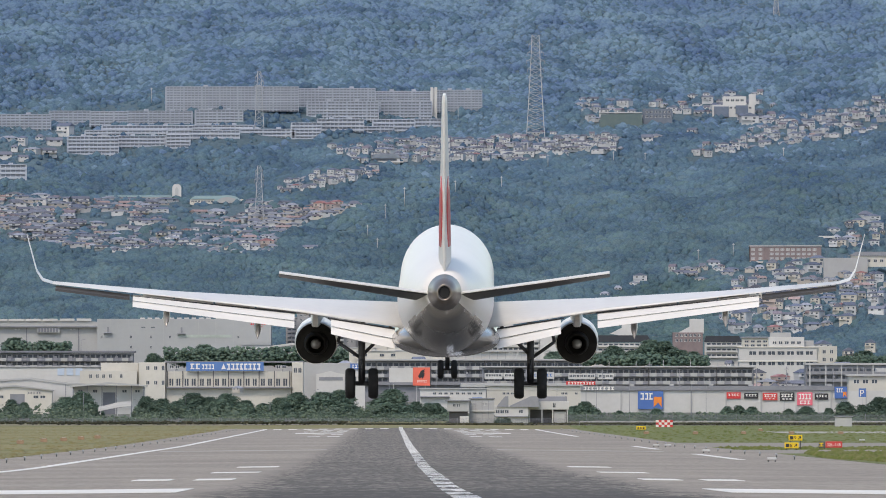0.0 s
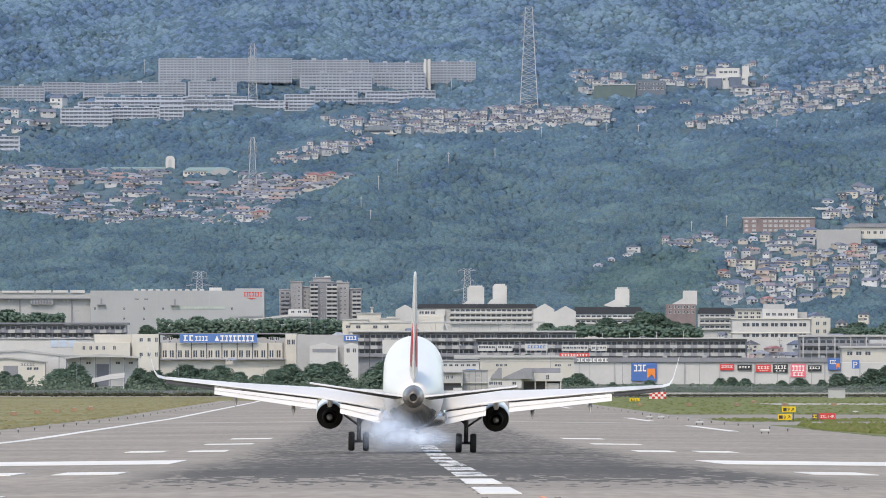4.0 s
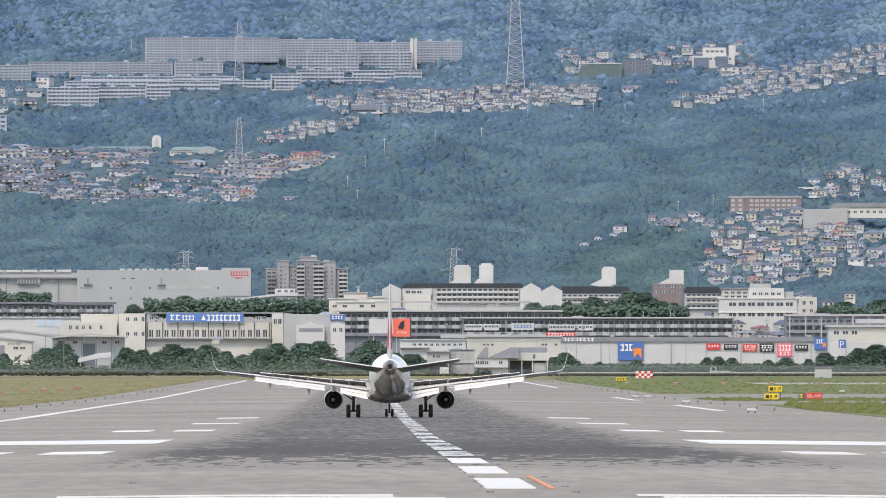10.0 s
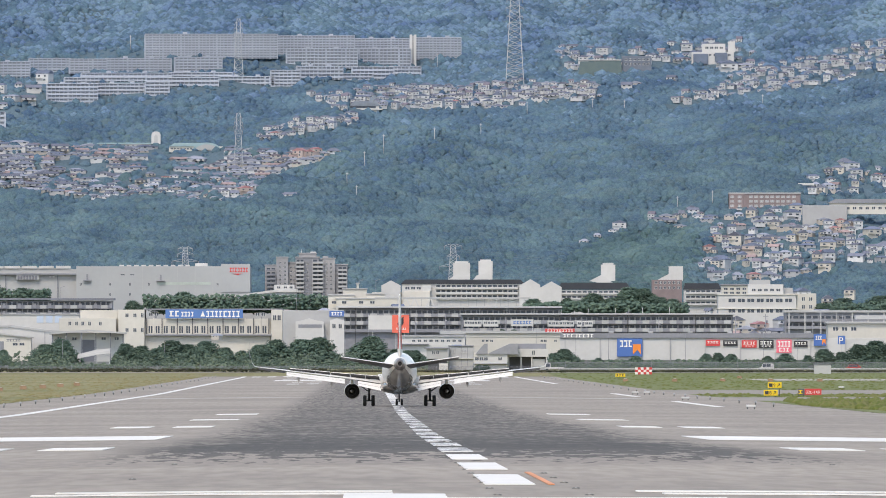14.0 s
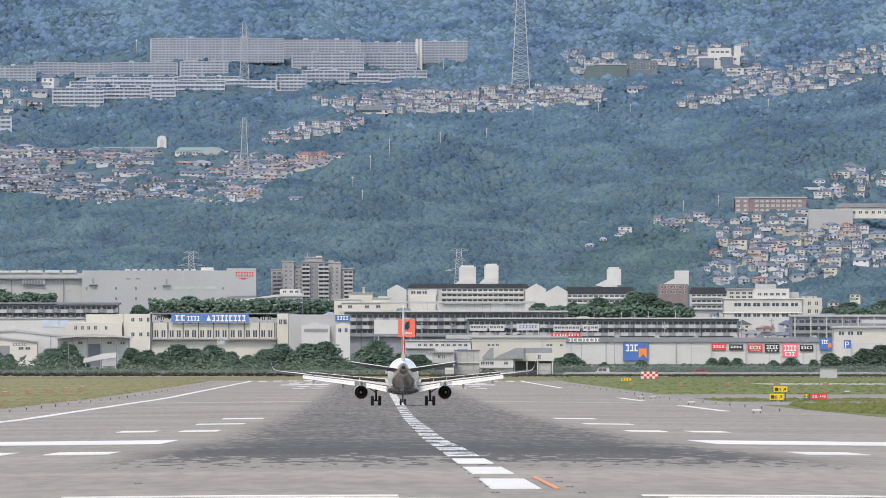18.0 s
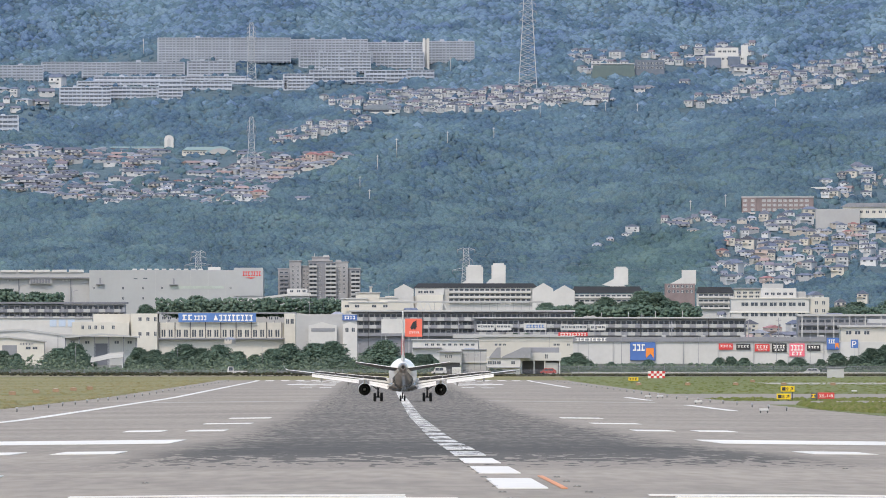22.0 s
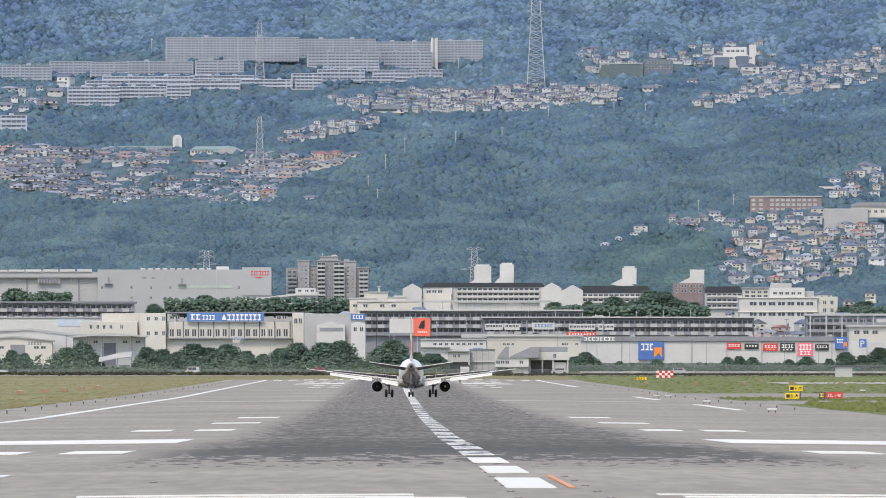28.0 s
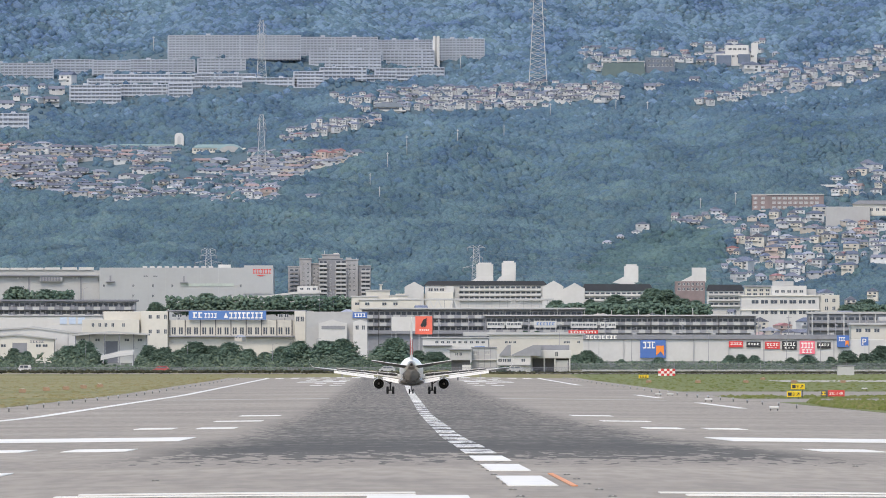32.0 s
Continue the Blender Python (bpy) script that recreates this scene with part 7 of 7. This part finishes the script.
    loft(bm, [[(ex + 0.88 * r * math.cos(6.2832 * i / 24), y, ez + 0.88 * r * math.sin(6.2832 * i / 24)) for i in range(24)] for y, r in ((3.4, 0.5), (2.2, 0.43), (1.5, 0.36), (1.52, 0.32), (2.4, 0.33))])
    part("core_nozzle", bm, DUCT_DARK, nacelle, "near-black core nozzle")
    bm = bmesh.new()
    loft(bm, [[(ex + 0.88 * r * math.cos(6.2832 * i / 16), y, ez + 0.88 * r * math.sin(6.2832 * i / 16)) for i in range(16)] for y, r in ((2.5, 0.25), (1.7, 0.2), (1.05, 0.03))])
    part("exhaust_plug", bm, BELLY, nacelle)
    bm = bmesh.new()
    loft(bm, [[(ex + w, y, z) for w, y, z in ((-h, 4.9, t), (h, 4.9, t), (h * 0.4, 0.6, t + 0.05), (-h * 0.4, 0.6, t + 0.05))] for h, t in ((0.22, ez + 0.55), (0.17, 2.58))], smooth=False)
    part("pylon", bm, FUSELAGE, nacelle)
    # tailplane
    bm = bmesh.new()
    loft(bm, [S(section(*r)) for r in ((0.3, -9.6, -12.9, 3.54, 0.07, 9, 0.42), (5.05, -12.4, -13.9, 4.48, 0.045, 9, 0.17))])
    # Lower faces take the painted shade tone, upper faces the wing's grey.
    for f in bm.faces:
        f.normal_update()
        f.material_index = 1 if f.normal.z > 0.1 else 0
    part("tailplane", bm, (SHADED_UNDERSIDE, WING_GREY), airliner, "horizontal tailplane with its shaded underside painted dark")
    # Pale strip added for the highlight along the elevator's upper edge.
    bm = bmesh.new()
    loft(bm, [[(x * side, y - 0.03, z), (x * side, y - 0.03, z + 0.035), (x * side, y + 0.25, z + 0.07), (x * side, y + 0.25, z + 0.03)] for x, y, z in ((0.5, -12.92, 3.99), (5.03, -13.9, 4.655))], smooth=False)
    part("elevator_edge", bm, WING_GREY, airliner, "pale strip painted for the lit upper edge of the elevator")
    # spoiler panels on the wing's back, hinged at their fronts
    for x0, x1, y, z, c in ((1.75, 2.95, 0.15, 2.68, 0.5), (2.98, 4.25, 0.1, 2.80, 0.48), (4.3, 5.95, 0.0, 2.95, 0.42), (6.0, 7.25, -0.25, 3.12, 0.38), (7.3, 8.5, -0.5, 3.27, 0.35), (8.55, 9.5, -0.75, 3.38, 0.32)):
        slope = 0.12 * (x1 - x0)
        bm = blk(-(x1 - x0) / 2, (x1 - x0) / 2, -c, 0, -0.02, 0.03)
        for v in bm.verts:
            v.co.z += slope * v.co.x * side / (x1 - x0)
        bm.normal_update()
        # Spoiler backs take the same painted shade tone.
        for f in bm.faces:
            f.material_index = 1 if f.normal.z > 0.5 or f.normal.y < -0.5 else 0
        sp = part("spoiler", bm, (SHADED_UNDERSIDE, WING_GREY), wing, "hinged spoiler panel with its shaded back painted dark")
        SPOILERS.append((sp, Vector(((x0 + x1) / 2 * side, y, z + 0.0))))
    # main gear
    gear = thing("main_gear", pose(2.65 * side, 0, 0), "", "")
    gear.parent = airliner
    GEARS.append(gear)
    bm = bmesh.new()
    rod(bm, (0, 0, 0.48), (0, 0.05, 2.4), 0.11, 10)
    rod(bm, (0, 0, 0.44), (0, 0, 1.1), 0.075, 10)
    rod(bm, (-0.5, 0, 0.48), (0.5, 0, 0.48), 0.07, 8)
    rod(bm, (0, 0.05, 1.35), (-0.95 * side, 0.05, 2.3), 0.06)
    rod(bm, (0, 0.05, 1.25), (0.75 * side, 0.05, 1.78), 0.06)
    rod(bm, (0.75 * side, 0.05, 1.78), (0.62 * side, 0.05, 2.4), 0.06)
    rod(bm, (0, -0.15, 0.62), (0, -0.32, 0.95), 0.035)
    rod(bm, (0, -0.32, 0.95), (0, -0.05, 1.25), 0.035)
    part("strut", bm, STRUT, gear)
    for x in (-0.36, 0.36):
        w = part("wheel", turned_x(bmesh.new(), wheel_rings(0.31, 0.48, 0.07), 24), TYRE, gear, "black tyre")
        w.matrix_basis = pose(x, 0, 0.48)
        part("hub", turned_x(bmesh.new(), ((-0.1, 0.1), (-0.157, 0.22), (-0.152, 0.27), (0.152, 0.27), (0.157, 0.22), (0.1, 0.1)), 14), STRUT, w)
gear = nose_gear = thing("nose_gear", pose(0, 10.6, 0), "", "")
gear.parent = airliner
bm = bmesh.new()
rod(bm, (0, 0, 0.3), (0, 0.1, 1.9), 0.07, 8)
rod(bm, (-0.3, 0, 0.3), (0.3, 0, 0.3), 0.04)
rod(bm, (0, 0.05, 0.9), (0, 0.8, 1.55), 0.04)
part("strut", bm, STRUT, gear)
for x in (-0.22, 0.22):
    w = part("wheel", turned_x(bmesh.new(), wheel_rings(0.2, 0.3, 0.05), 20), TYRE, gear, "small black tyre")
    w.matrix_basis = pose(x, 0, 0.3)


# ---- what moves ----
ROLL = [  # seconds, metres along the runway, metres across, height of the wheels, pitch, bank to the right, give of the struts
    (0, 444, 1.79, 3.18, 3.7, 0.0, 0), (0.5, 476, 1.70, 2.4, 4.2, 0.4, 0), (1, 509, 1.61, 1.72, 4.65, 0.9, 0), (1.5, 541, 1.5, 1.25, 5.0, 1.6, 0), (2, 573, 1.42, 0.85, 5.3, 2.2, 0),
    (2.5, 605, 1.36, 0.52, 5.45, 3.0, 0), (3, 638, 1.33, 0.28, 5.5, 3.6, 0), (3.5, 670, 1.38, 0.12, 5.4, 2.2, 0.05), (4.5, 726, 1.55, 0.02, 5.0, 0.4, 0.17), (5.5, 781, 1.66, 0.0, 4.6, 0.0, 0.2), (6, 808, 1.67, 0.0, 4.0, 0.0, 0.25),
    (6.5, 838, 1.6, 0, 2.6, 0, 0.30), (7, 868, 1.52, 0, 1.5, 0, 0.33), (7.6, 903, 1.4, 0, 0.3, 0, 0.33), (8, 925, 1.33, 0, 0.3, 0, 0.33), (9, 979, 1.17, 0, 0.3, 0, 0.33), (10, 1034, 1.5, 0, 0.3, 0, 0.33), (11, 1087, 2.04, 0, 0.3, 0, 0.33), (12, 1136, 2.45, 0, 0.3, 0, 0.33), (13, 1183, 2.7, 0, 0.3, 0, 0.33), (14, 1227, 2.7, 0, 0.3, 0, 0.33),
    (17, 1346, 2.87, 0, 0.3, 0, 0.33), (18, 1383, 2.82, 0, 0.3, 0, 0.33), (19, 1420, 2.6, 0, 0.3, 0, 0.33), (21, 1492, 2.28, 0, 0.3, 0, 0.33), (23, 1557, 2.4, 0, 0.3, 0, 0.33), (25, 1622, 2.66, 0, 0.3, 0, 0.33), (28, 1712, 2.6, 0, 0.3, 0, 0.33), (30, 1758, 2.55, 0, 0.3, 0, 0.33), (32, 1791, 2.5, 0, 0.3, 0, 0.33)]
CRAB = ((0, 2.5, 3.5, 4.5), (-0.45, -0.4, -0.25, 0.0))  # seconds, degrees of turn
NOSE = [(0, 0), (5.5, 0), (6, 0.05), (6.5, 0.1), (7, 0.15), (7.6, 0.3), (32, 0.3)]  # seconds, give of the nose strut

FIRST_SMOKE = [(0, 4.6, 646, -6), (2.9, 4.6, 646, -6), (3.1, 4.4, 646, -0.5), (3.2, 4.1, 647, -0.15), (3.5, 2.4, 648, 0.15), (4.2, 0.4, 652, 0.4), (5.0, -1.6, 655, 0.0), (5.4, -2.6, 655, -3.5), (6, -4, 655, -6), (32, -4, 655, -6)]  # seconds, across, along, height
BLOWN_SMOKE = [(0, 0.5, 700, -9), (3.9, 0.5, 700, -9), (4.3, -0.2, 700, -0.5), (5.5, -2.1, 705, 0.2), (6.0, -2.5, 708, 0.4), (6.5, -3.0, 712, 0.0), (7.0, -3.6, 716, -1.6), (8.0, -5, 720, -8), (9, -5, 720, -9), (32, -5, 720, -9)]


def motions():
    for sp, place in SPOILERS:
        flat, up = Matrix.Translation(place) @ pose(0, 0, -0.07, 15), Matrix.Translation(place) @ pose(0, 0, 0, -38)
        walk(sp, [(0, flat), (3.9, flat), (4.6, up), (31, up), (32, up)])
    for vehicle, t0, u0, rate in TRAFFIC:
        d = 3250.0
        place = lambda t: Matrix.Translation((at(u0 + rate * (t - t0), 0, d).x, d, level(d) + 0.06))
        walk(vehicle, [(0, place(0)), (16, place(16)), (32, place(32))])
    for cloud, rows in ((first_smoke, FIRST_SMOKE), (blown_smoke, BLOWN_SMOKE)):
        walk(cloud, [(t, pose(x, d, camber(x, d) + z)) for t, x, d, z in rows])
    walk(airliner, [(t, pose(x, d, camber(x, d) + h - give, pitch + math.degrees(math.atan((camber(x, d + 10.6) - camber(x, d)) / 10.6)), bank, float(np.interp(t, *CRAB)))) for t, d, x, h, pitch, bank, give in ROLL])
    for g, side in zip(GEARS, (-1, 1)):
        walk(g, [(r[0], pose(2.65 * side, 0, r[6])) for r in ROLL])
    walk(nose_gear, [(t, pose(0, 10.6, give)) for t, give in NOSE])


motions()
